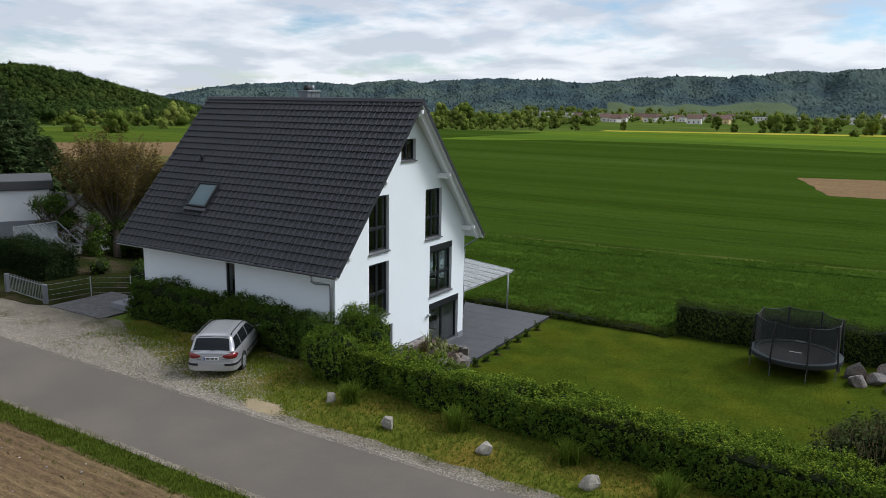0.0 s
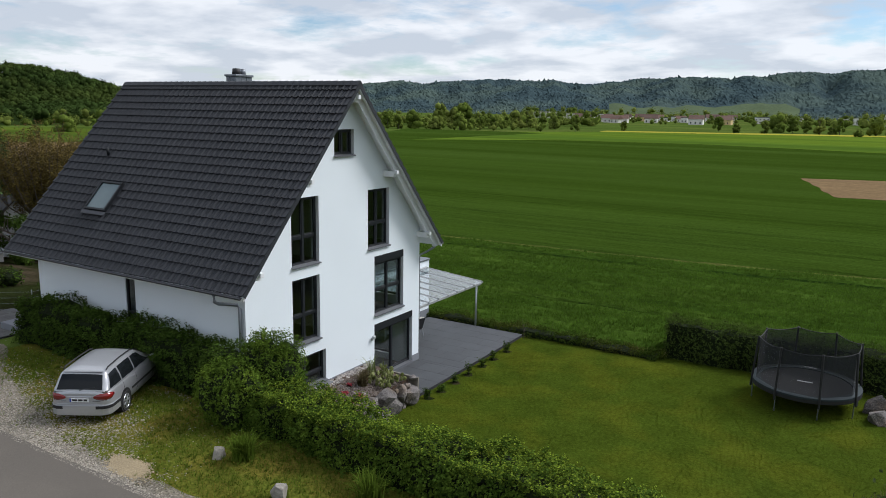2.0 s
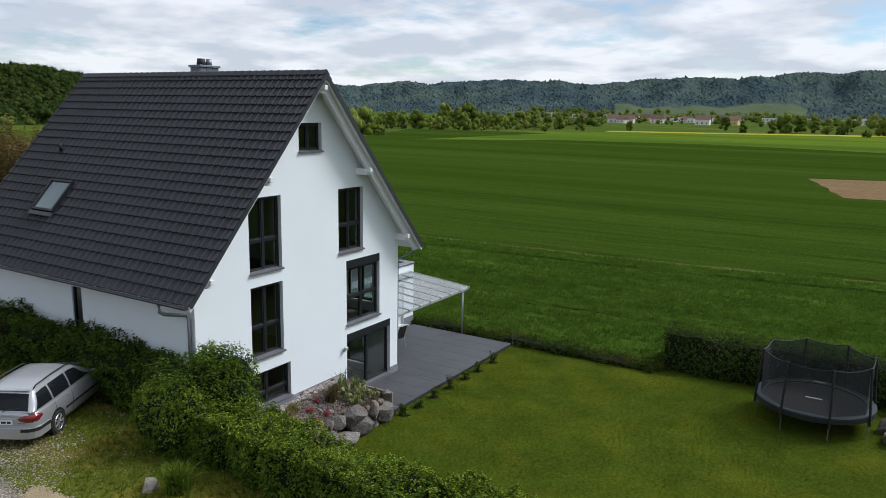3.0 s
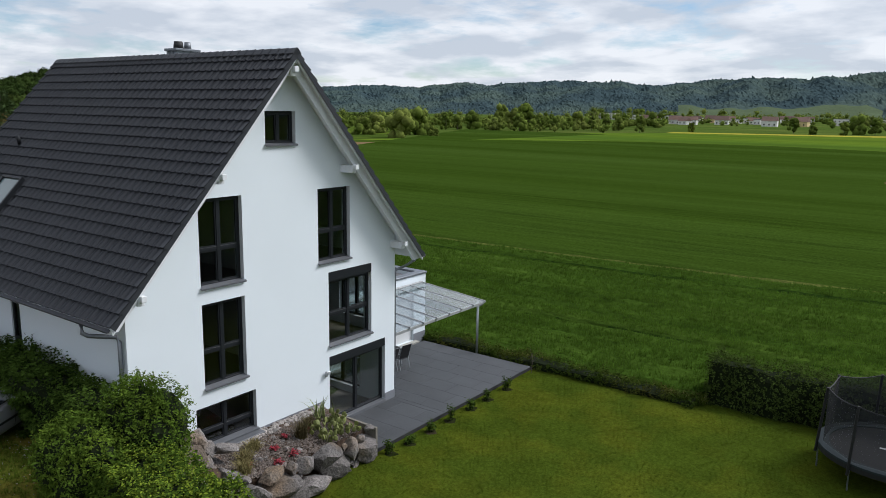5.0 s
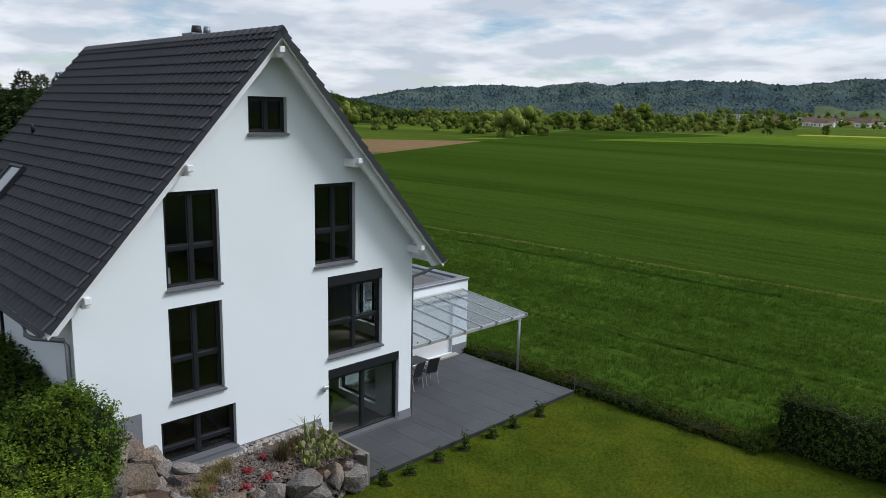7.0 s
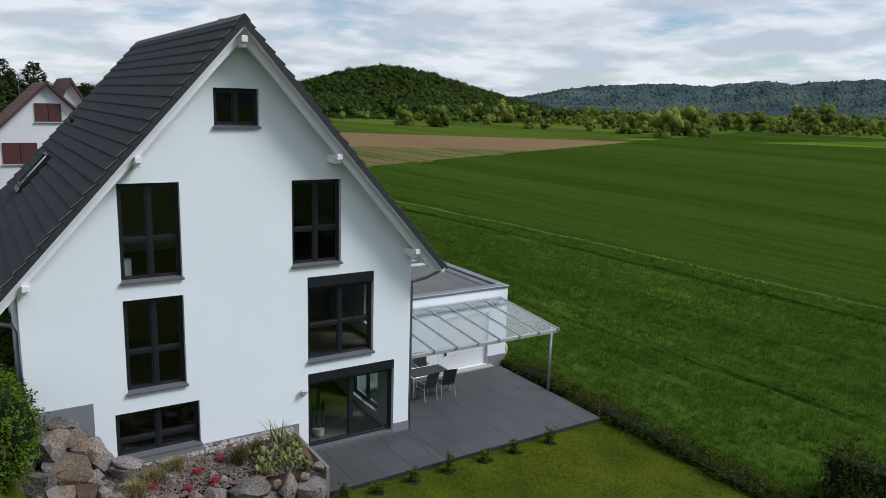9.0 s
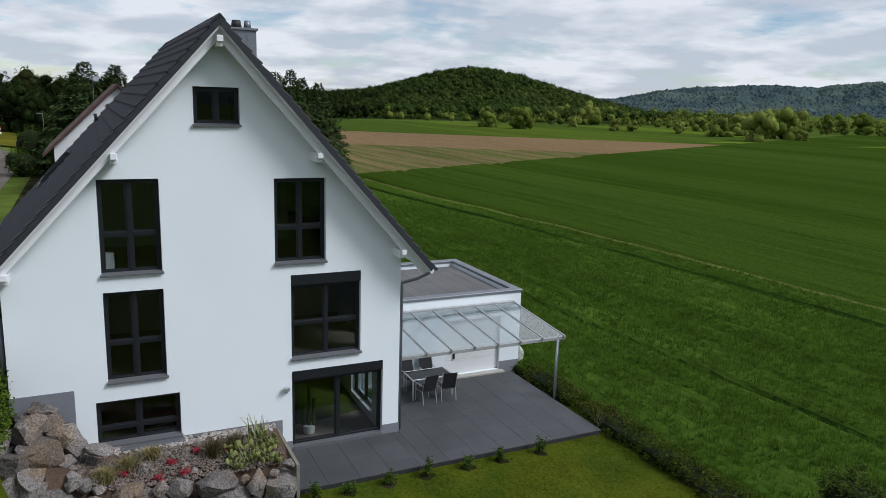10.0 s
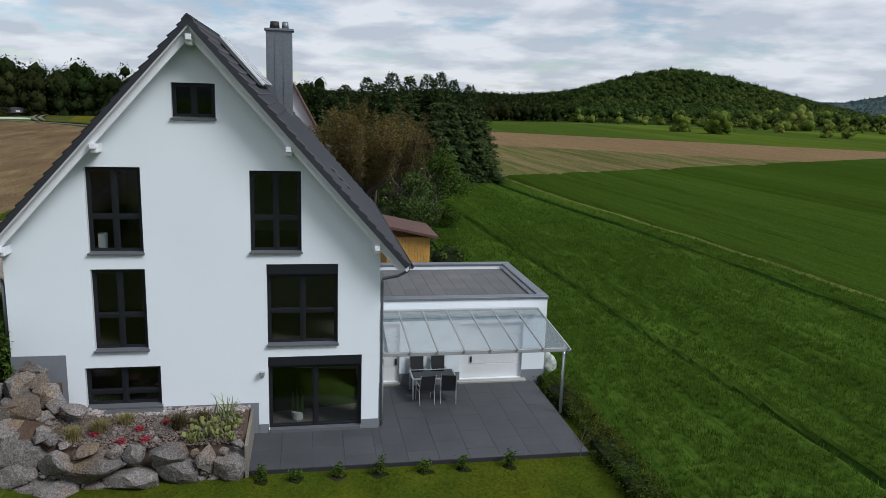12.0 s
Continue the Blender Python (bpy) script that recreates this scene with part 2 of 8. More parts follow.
STRIPED = mat("sprouting_field", (0.1350, 0.1060, 0.0520), 0.95, var=0.15, big=0.08, fine=1.2, bump=0.4, dist=0.1, tint=(0.0740, 0.0850, 0.0240), tint_scale=0.45, tint_at=(0.40, 0.62), spec=0.0, rows=(49, 16.0), speck=(2.0, 0.25))
LAND = mat("land_grass", (0.0620, 0.0960, 0.0180), 0.95, var=0.25, big=0.02, fine=0.6, bump=0.3, dist=0.2, tint=(0.0760, 0.1000, 0.0220), tint_scale=0.01, spec=0.0)
SOILBED = mat("planter_soil", (0.085, 0.060, 0.045), 0.95, var=0.18, big=2, fine=22, bump=0.8, spec=0.0)

HEDGE_LEAF = mat("hedge_leaf", (0.050, 0.088, 0.0125), 0.5, var=0.2, big=0.9, fine=5, bump=0, island=0.40, see=0.12, tint=(0.075, 0.118, 0.0150), tint_scale=2.2, tint_at=(0.40, 0.62), spec=0.0)
HEDGE_TIP = mat("sunlit_young_tip", (0.165, 0.225, 0.024), 0.55, var=0.2, big=1.1, fine=5, bump=0, island=0.35, see=0.25, spec=0.0)
SHRUB_LEAF = mat("shrub_leaf", (0.066, 0.110, 0.015), 0.6, var=0.2, big=1.2, fine=6, bump=0, island=0.40, see=0.2, tint=(0.105, 0.155, 0.019), tint_scale=1.2, tint_at=(0.42, 0.66), spec=0.0)
DARK_LEAF = mat("dark_leaf", (0.046, 0.078, 0.0135), 0.55, var=0.2, big=0.9, fine=5, bump=0, island=0.45, see=0.14, spec=0.0)
PINE_LEAF = mat("pine_needles", (0.060, 0.078, 0.028), 0.8, var=0.25, big=0.8, fine=5, bump=0, island=0.4, see=0.12, spec=0.0)
CANDLE = mat("pine_candle", (0.21, 0.16, 0.085), 0.8, var=0.2, bump=0, island=0.3)
THUJA_LEAF = mat("thuja_leaf", (0.0140, 0.0238, 0.0084), 0.8, var=0.25, big=0.8, fine=5, bump=0, island=0.4, see=0.15, spec=0.0)
SPRUCE_LEAF = mat("spruce_needles", (0.054, 0.082, 0.030), 0.85, var=0.25, big=0.3, fine=3, bump=0, island=0.45, see=0.22, spec=0.0)
BROWN_LEAF = mat("copper_leaf", (0.140, 0.108, 0.034), 0.8, var=0.3, big=0.5, fine=3, bump=0, island=0.4, see=0.25, spec=0.0)
TREE_LEAF = mat("tree_leaf", (0.058, 0.086, 0.026), 0.7, var=0.3, big=0.12, fine=2, bump=0, island=0.4, see=0.22, spec=0.0)
WOODS = mat("woods", (0.0363, 0.0600, 0.0150), 0.9, var=0.22, big=0.012, fine=1.1, bump=0, island=0.35, tint=(0.0500, 0.0720, 0.0170), tint_scale=0.020, tint_at=(0.45, 0.62), spec=0.0, see=0.22)
# blue haze of distance is put into this colour, sunlit spurs into its tint
FARWOODS = mat("hazy_far_woods", (0.043, 0.066, 0.072), 0.95, var=0.16, big=0.010, fine=0.06, bump=0.0, tint=(0.066, 0.092, 0.080), tint_scale=0.005, tint_at=(0.42, 0.62), spec=0.0)
LOW_LEAF = mat("low_hedge_leaf", (0.0413, 0.0660, 0.0105), 0.7, var=0.2, big=0.9, fine=5, bump=0, island=0.4, see=0.25, spec=0.0, tint=(0.0638, 0.0638, 0.0150), tint_scale=0.7)
DARKWOODS = mat("dark_woods", (0.0140, 0.0225, 0.0070), 0.9, var=0.25, big=0.02, fine=1.1, bump=0, island=0.35, spec=0.0, see=0.12, tint=(0.0270, 0.0290, 0.0105), tint_scale=0.03, tint_at=(0.5, 0.7))
# tree and cloud shade over the garden is put into this dark base
GARDEN = mat("darkened_garden_ground", (0.0170, 0.0215, 0.0070), 0.95, var=0.25, big=0.6, fine=6, bump=0.6, dist=0.05, spec=0.0, tint=(0.0420, 0.0330, 0.0210), tint_scale=0.3, tint_at=(0.5, 0.65), speck=(9.0, 0.3))
EDGESLAB = mat("weathered_concrete", (0.165, 0.150, 0.125), 0.9, var=0.14, big=1.0, fine=20, bump=0.2)
CHIP = mat("bed_chip", (0.115, 0.092, 0.078), 0.9, var=0.15, fine=40, island=0.45)
BEECH_LEAF = mat("beech_leaf", (0.0480, 0.0720, 0.0160), 0.65, var=0.2, big=1.2, fine=5, bump=0, island=0.45, see=0.15, spec=0.0)
GUTTER = mat("dark_zinc", (0.055, 0.058, 0.065), 0.5, 0.4, var=0.08, bump=0.02)
# near-black: the shade between the leaves is put into the core's colour
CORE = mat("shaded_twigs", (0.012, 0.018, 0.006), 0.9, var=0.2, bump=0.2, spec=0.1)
BUSHWOODS = mat("field_bushes", (0.115, 0.160, 0.028), 0.9, var=0.20, big=0.03, fine=1.1, bump=0, island=0.38, spec=0.0, see=0.32, tint=(0.165, 0.195, 0.045), tint_scale=0.03, tint_at=(0.42, 0.62))
STONE = mat("pale_stone", (0.26, 0.24, 0.205), 0.9, var=0.18, big=3.0, fine=16, bump=0.9, dist=0.02, objrand=0.15)
MOSSBLADE = mat("mossy_blade", (0.175, 0.155, 0.028), 0.8, var=0.2, big=0.8, fine=3, bump=0, island=0.35, see=0.2, spec=0.0)
BLADE = mat("grass_blade", (0.0935, 0.1403, 0.0170), 0.7, var=0.15, big=0.8, fine=3, bump=0, island=0.35, see=0.3, spec=0.0)
LAWNBLADE = mat("lawn_blade", (0.0600, 0.0850, 0.0085), 0.7, var=0.2, big=0.6, fine=3, bump=0, island=0.3, see=0.3, spec=0.0)
CROPBLADE = mat("crop_blade", (0.0690, 0.1240, 0.0155), 0.7, var=0.2, big=0.3, fine=2, bump=0, island=0.35, see=0.45, spec=0.0)
PAINT = mat("silver_paint", (0.43, 0.44, 0.46), 0.32, 0.55, var=0.02, bump=0, coat=0.6)
CARGLASS = mat("car_glass", (0.010, 0.012, 0.014), 0.06, var=0.02, bump=0, spec=0.22)
TYRE = mat("tyre_rubber", (0.018, 0.018, 0.018), 0.85, var=0.1)
RIM = mat("alloy_rim", (0.45, 0.46, 0.48), 0.35, 0.8, var=0.03, bump=0)
REDLIGHT = mat("red_lens", (0.17, 0.008, 0.008), 0.2, var=0.05, bump=0, coat=0.5)
PLATE = mat("plate_white", (0.75, 0.76, 0.78), 0.4, var=0.02, bump=0)
PLATEBLUE = mat("plate_blue", (0.02, 0.06, 0.35), 0.4, var=0.02, bump=0)
MAT_BLUE = mat("trampoline_pad", (0.015, 0.026, 0.030), 0.75, var=0.08, bump=0.05)
MESHBLACK = mat("chair_fabric", (0.014, 0.014, 0.016), 0.8, var=0.1)
REDFLOWER = mat("red_flower", (0.24, 0.008, 0.02), 0.7, var=0.2, bump=0, island=0.3)
CACTUS = mat("cactus_green", (0.115, 0.130, 0.034), 0.7, var=0.15, fine=12, island=0.2, objrand=0.3)
AGAVE = mat("agave_green", (0.15, 0.18, 0.06), 0.65, var=0.15, island=0.2)
STRAW = mat("dry_grass", (0.22, 0.19, 0.085), 0.8, var=0.2, bump=0, island=0.35, see=0.2, spec=0.0)
HEATHER = mat("heather_twig", (0.085, 0.070, 0.035), 0.8, var=0.2, bump=0, island=0.35, see=0.2, spec=0.0)
CONCRETE = mat("concrete", (0.34, 0.33, 0.30), 0.9, var=0.1, big=1.0, fine=20, bump=0.2)
PAVER = mat("paver", (0.085, 0.082, 0.080), 0.9, var=0.12, objrand=0.18, island=0.18)
TWIG = mat("thin_twig", (0.060, 0.046, 0.030), 0.9, var=0.15, bump=0)
BLOSSOM = mat("white_blossom", (0.7, 0.72, 0.66), 0.8, var=0.1, bump=0)
TARP = mat("clear_tarp", (0.40, 0.43, 0.38), 0.35, var=0.2, big=2, fine=8, bump=0.3)
TOWNWALL = mat("town_wall", (0.68, 0.66, 0.62), 0.9, var=0.06, big=0.05, fine=0.5, bump=0, objrand=0.12)
TOWNYELLOW = mat("town_wall_cream", (0.60, 0.45, 0.22), 0.9, var=0.05, bump=0)
TOWNROOF = mat("town_roof", (0.135, 0.080, 0.062), 0.9, var=0.12, big=0.1, fine=0.8, bump=0, objrand=0.3)
# the teal base stands in for the sky mirrored in the roof window
SKYPANE = mat("sky_teal_roof_pane", (0.10, 0.145, 0.150), 0.05, var=0.08, big=1.5, bump=0, spec=0.9)
BLUEPV = mat("solar_cell", (0.010, 0.014, 0.030), 0.15, var=0.05, bump=0, spec=0.7)


def net_material():
    """Fine black netting: mostly open, dark threads."""
    m = bpy.data.materials.new("black_net")
    m.use_nodes = True
    nt = m.node_tree
    b = nt.nodes["Principled BSDF"]
    b.inputs["Base Color"].default_value, b.inputs["Roughness"].default_value = (0.014, 0.016, 0.018, 1), 0.8
    tr = nt.nodes.new("ShaderNodeBsdfTransparent")
    ms = nt.nodes.new("ShaderNodeMixShader")
    ms.inputs[0].default_value = 0.66
    nt.links.new(tr.outputs[0], ms.inputs[1])
    nt.links.new(b.outputs[0], ms.inputs[2])
    nt.links.new(ms.outputs[0], nt.nodes["Material Output"].inputs[0])
    return m


NET = net_material()


# ---- builders ----
def obj(name, bm, material, parent=None, smooth=False):
    me = bpy.data.meshes.new(name)
    bm.to_mesh(me)
    bm.free()
    if smooth:
        me.polygons.foreach_set("use_smooth", [True] * len(me.polygons))
    me.materials.append(material)
    ob = new(name, me)
    if parent:
        ob.parent = parent
    return ob


def part(name, bm, material, parent, label="", smooth=False):
    ob = obj(name, bm, material, parent, smooth)
    if label:
        tagged(ob, label)
    return ob


def thing(name, label, category, group="", m=None, kind=""):
    ob = new(name)
    ob.empty_display_size = 0.2
    if m is not None:
        ob.matrix_basis = m
    return tagged(ob, label, category, group, kind)


def box(bm, x0, x1, y0, y1, z0, z1, bevel=0.0):
    vs = [bm.verts.new(c) for c in ((x0, y0, z0), (x1, y0, z0), (x1, y1, z0), (x0, y1, z0), (x0, y0, z1), (x1, y0, z1), (x1, y1, z1), (x0, y1, z1))]
    fs = [bm.faces.new([vs[i] for i in f]) for f in ((0, 3, 2, 1), (4, 5, 6, 7), (0, 1, 5, 4), (1, 2, 6, 5), (2, 3, 7, 6), (3, 0, 4, 7))]
    if bevel:
        bmesh.ops.bevel(bm, geom=list({e for f in fs for e in f.edges}), offset=bevel, segments=1, affect="EDGES")
    return bm


def bx(*a, bevel=0.0):
    return box(bmesh.new(), *a, bevel=bevel)


def tube(bm, pts, r, sides=8, caps=True, r_end=None):
    """A round bar along a line of points, tapering to r_end."""
    pts = [Vector(p) for p in pts]
    rings = []
    for i, p in enumerate(pts):
        d = (pts[min(i + 1, len(pts) - 1)] - pts[max(i - 1, 0)]).normalized()
        u = d.orthogonal().normalized() if abs(d.z) > 0.95 else d.cross(Vector((0, 0, 1))).normalized()
        v = d.cross(u)
        rr = r if r_end is None else r + (r_end - r) * i / (len(pts) - 1)
        rings.append([bm.verts.new(p + rr * (math.cos(2 * math.pi * k / sides) * u + math.sin(2 * math.pi * k / sides) * v)) for k in range(sides)])
    for a, b in zip(rings, rings[1:]):
        for k in range(sides):
            bm.faces.new((a[k], a[(k + 1) % sides], b[(k + 1) % sides], b[k]))
    if caps:
        bm.faces.new(rings[0][::-1])
        bm.faces.new(rings[-1])
    return bm


def prism(bm, outline, axis, a, b):
    """An outline in the two other axes, pushed from a to b along axis ('x', 'y' or 'z')."""
    def at(p, v):
        return {"x": (v, p[0], p[1]), "y": (p[0], v, p[1]), "z": (p[0], p[1], v)}[axis]
    lo = [bm.verts.new(at(p, a)) for p in outline]
    hi = [bm.verts.new(at(p, b)) for p in outline]
    n = len(outline)
    bm.faces.new(lo)
    bm.faces.new(hi[::-1])
    for k in range(n):
        bm.faces.new((lo[k], hi[k], hi[(k + 1) % n], lo[(k + 1) % n]))
    bmesh.ops.recalc_face_normals(bm, faces=bm.faces)
    return bm


def mesh_from(name, verts, faces, material, smooth=False):
    """A mesh from arrays; faces all of one length."""
    me = bpy.data.meshes.new(name)
    verts, faces = np.asarray(verts, np.float32), np.asarray(faces, np.int32)
    n, k = faces.shape
    me.vertices.add(len(verts))
    me.vertices.foreach_set("co", verts.ravel())
    me.loops.add(n * k)
    me.loops.foreach_set("vertex_index", faces.ravel())
    me.polygons.add(n)
    me.polygons.foreach_set("loop_start", np.arange(0, n * k, k, dtype=np.int32))
    me.polygons.foreach_set("use_smooth", np.full(n, smooth))
    me.update(calc_edges=True)
    me.materials.append(material)
    return me


def many(name, tv, tf, mats, material, parent=None, smooth=False):
    """One object holding a template shape (verts, faces) at each of N 3x4 placements."""
    tv, tf, mats = np.asarray(tv, float), np.asarray(tf, int), np.asarray(mats, float)
    v = np.einsum("nij,vj->nvi", mats[:, :, :3], tv) + mats[:, None, :, 3]
    f = tf[None] + (np.arange(len(mats)) * len(tv))[:, None, None]
    ob = new(name, mesh_from(name, v.reshape(-1, 3), f.reshape(-1, tf.shape[1]), material, smooth))
    if parent:
        ob.parent = parent
    return ob


def turns(n, rng, tilt=math.pi, upright=False):
    """N random turns as 3x3 matrices."""
    a = rng.uniform(0, 2 * math.pi, n)
    ca, sa = np.cos(a), np.sin(a)
    o, i = np.zeros(n), np.ones(n)
    rz = np.stack([np.stack([ca, -sa, o], 1), np.stack([sa, ca, o], 1), np.stack([o, o, i], 1)], 1)
    b = rng.uniform(-tilt, tilt, n)
    cb, sb = np.cos(b), np.sin(b)
    rx = np.stack([np.stack([i, o, o], 1), np.stack([o, cb, -sb], 1), np.stack([o, sb, cb], 1)], 1)
    return rz if upright else rz @ rx


def places(points, sizes, rot):
    m = np.zeros((len(points), 3, 4))
    s = np.asarray(sizes, float)
    s = s[:, None, None] if s.ndim == 1 else s[:, None, :]
    m[:, :, :3] = rot * s
    m[:, :, 3] = points
    return m


def facing(normals, rng, jitter=0.5):
    """3x3 turns whose third axis lies near the given normals, with random spin."""
    n = np.asarray(normals, float) + rng.normal(0, jitter, (len(normals), 3))
    n /= np.linalg.norm(n, axis=1)[:, None] + 1e-9
    u = np.cross(n, rng.normal(0, 1, n.shape))
    u /= np.linalg.norm(u, axis=1)[:, None] + 1e-9
    return np.stack([u, np.cross(n, u), n], 2)


LEAF_V = [(-0.5, 0, 0), (0, -0.28, 0.06), (0.5, 0, -0.04), (0, 0.28, 0.06)]
LEAF_F = [(0, 1, 2), (0, 2, 3)]
TUFT_V, TUFT_F = [], []
for _k in range(5):
    _a = 2 * math.pi * _k / 5 + 0.3 * _k
    _c, _s = math.cos(_a), math.sin(_a)
    _i = len(TUFT_V)
    TUFT_V += [(0.10 * _c - 0.07 * _s, 0.10 * _s + 0.07 * _c, 0), (0.10 * _c + 0.07 * _s, 0.10 * _s - 0.07 * _c, 0), (0.55 * _c, 0.55 * _s, 0.75 + 0.06 * _k)]
    TUFT_F.append((_i, _i + 1, _i + 2))


def ico(sub):
    bm = bmesh.new()
    bmesh.ops.create_icosphere(bm, subdivisions=sub, radius=1.0)
    v = np.array([x.co[:] for x in bm.verts])
    f = np.array([[x.index for x in q.verts] for q in bm.faces])
    bm.free()
    return v, f


ICO1, ICO2 = ico(1), ico(2)
OCTA = (np.array([(1, 0, 0), (0.1, 1, 0.1), (-0.9, 0.2, 0), (0, -1, -0.1), (0.2, 0.1, 0.8), (0, 0, -0.8)], float), np.array([(0, 1, 4), (1, 2, 4), (2, 3, 4), (3, 0, 4), (1, 0, 5), (2, 1, 5), (3, 2, 5), (0, 3, 5)]))


def rough_ball(base, amount, seed):
    v, f = base
    off = Vector((seed * 7.3, seed * 3.1, 0))
    k = np.array([1 + amount * noise.noise(Vector(p) * 1.7 + off) + 0.5 * amount * noise.noise(Vector(p) * 3.9 + off) for p in v])
    return v * k[:, None], f


def sstep(a, b, v):
    t = np.clip((np.asarray(v, float) - a) / (b - a), 0, 1)
    return t * t * (3 - 2 * t)


def ground_z(x, y):
    """The lie of the land: road level to the south, falling past the house to the plain."""
    x, y = np.asarray(x, float), np.asarray(y, float)
    w = sstep(-31, -17.5, x)
    front = sstep(-17.0, -16.4, x)
    fall = front * sstep(20.9, 22.5, y) + (1 - front) * (w * sstep(19.6, 27.5, y) + (1 - w) * sstep(24, 37, y))
    far = sstep(60, 130, -x) * (1 - sstep(-10, 20, y))
    return -0.52 - 2.12 * fall - 0.16 * sstep(37.3, 39.5, y) + 1.5 * far


# ---- ground, road, fields ----
def steps(lo, hi, fine_lo, fine_hi, d, grow=1.35):
    """Grid lines: even between fine_lo and fine_hi, widening outside."""
    mid = list(np.arange(fine_lo, fine_hi + 1e-6, d))
    out, s, v = [], d, fine_hi
    while v < hi:
        s *= grow
        v = min(v + s, hi)
        out.append(v)
    low, s, v = [], d, fine_lo
    while v > lo:
        s *= grow
        v = max(v - s, lo)
        low.append(v)
    return np.array(low[::-1] + mid + out)


def sheet(name, xs, ys, material, dz=0.0, ragged=0.0, edge=None):
    """A sheet laid on the land. edge(x, y) shifts its lines."""
    gx, gy = np.meshgrid(xs, ys, indexing="ij")
    px, py = gx.copy(), gy.copy()
    if edge:
        px, py = edge(px, py)
    if ragged:
        for i, j in ((i, j) for i in range(px.shape[0]) for j in (0, px.shape[1] - 1)):
            py[i, j] += ragged * noise.noise(Vector((px[i, j] * 1.3, py[i, j], 3.1))) + 0.6 * ragged * noise.noise(Vector((px[i, j] * 4.1, py[i, j], 7.7)))
    v = np.stack([px, py, ground_z(px, py) + dz], -1).reshape(-1, 3)
    n, k = px.shape
    i = (np.arange(n - 1)[:, None] * k + np.arange(k - 1)[None]).ravel()
    return new(name, mesh_from(name, v, np.stack([i, i + k, i + k + 1, i + 1], 1), material, True))


ground = sheet("ground", steps(-4200, 4200, -62, 20, 1.0), steps(-3500, 4200, 4, 64, 0.5), LAND, -0.03)
for q in ground.data.vertices:
    if 40 < q.co.y < 180 and -70 < q.co.x < 60:
        q.co.z -= 0.8          # bed of the standing crops
tagged(ground, "grassy land falling gently from road to plain", "ground", kind="structure")


def road_bend(x, y):
    """The lane runs straight past the house and bends away to the south-west."""
    d = np.clip(-92 - x, 0, None)
    return x, y + 1.8 * sstep(-38, -66, x) - 0.015 * d * d


road = sheet("road", np.arange(-150, 40, 1.0), [12.0, 13.2, 14.4, 15.6], ASPHALT, 0.03, 0.05, road_bend)
tagged(road, "narrow grey asphalt lane with worn edges", "road", kind="structure")
tagged(sheet("verge", np.arange(-90, 40, 0.5), np.linspace(11.1, 12.1, 4), FIELDVERGE, 0.016, 0.10, road_bend), "rough grass verge beside the lane", "verge", kind="structure")
ploughed = sheet("ploughed_field", steps(-118, 60, -40, 10, 0.5), steps(-60, 11.2, 3.5, 11.2, 0.07, 1.2), SOIL, 0.05)
for q in ploughed.data.vertices:
    if q.co.y > 2.5:
        q.co.z += 0.028 * math.sin(2 * math.pi * q.co.y / 0.34 + 1.2 * noise.noise(Vector((q.co.x * 0.5, q.co.y * 0.4, 2)))) + 0.03 * noise.noise(Vector((q.co.x * 2.3, q.co.y * 3.0, 5)))
tagged(ploughed, "bare brown ploughed field beside the lane", "field", kind="structure")
tagged(sheet("gravel_strip", np.arange(-60, 20, 0.4), np.linspace(15.4, 16.15, 3), GRAVELBED, 0.012, 0.16), "strip of pale gravel along the lane", "gravel", kind="structure")
tagged(sheet("gravel_strip", np.arange(-60, 20, 0.4), np.linspace(11.93, 12.16, 3), GRAVELBED, 0.036, 0.05), "thin strip of pale gravel beside the verge", "gravel", kind="structure")
tagged(sheet("gravel_forecourt", np.arange(-46, -18.6, 0.4), np.linspace(16.0, 19.5, 8), GRAVELBED, 0.018, 0.15, lambda x, y: (x, 16 + (y - 16) * (0.12 + 0.70 * sstep(-17.5, -28.5, x) + 0.24 * sstep(-24.5, -27.5, x) * (1 - sstep(-31, -34, x))))), "pale gravel forecourt with grass growing through", "gravel", kind="structure")
tagged(sheet("rough_lawn", np.arange(-27, 20, 0.4), np.linspace(16.05, 20.4, 10), VERGEGRASS, 0.006, 0.2, lambda x, y: (x, 20.4 - (20.4 - y) * (0.45 + 0.55 * sstep(-28, -18, x)))), "rough grass strip between lane and hedge", "grass", kind="structure")
tagged(sheet("garden", np.arange(-75, -28.6, 0.6), np.linspace(18.95, 38, 31), GARDEN, 0.010), "garden ground with bare patches, tree and cloud shade in its colour", "garden", kind="structure")
tagged(sheet("lawn", np.arange(-17, 14.1, 0.5), np.linspace(20.2, 39.5, 39), LAWN, 0.06), "mown garden lawn with yellowish patches", "lawn", kind="structure")


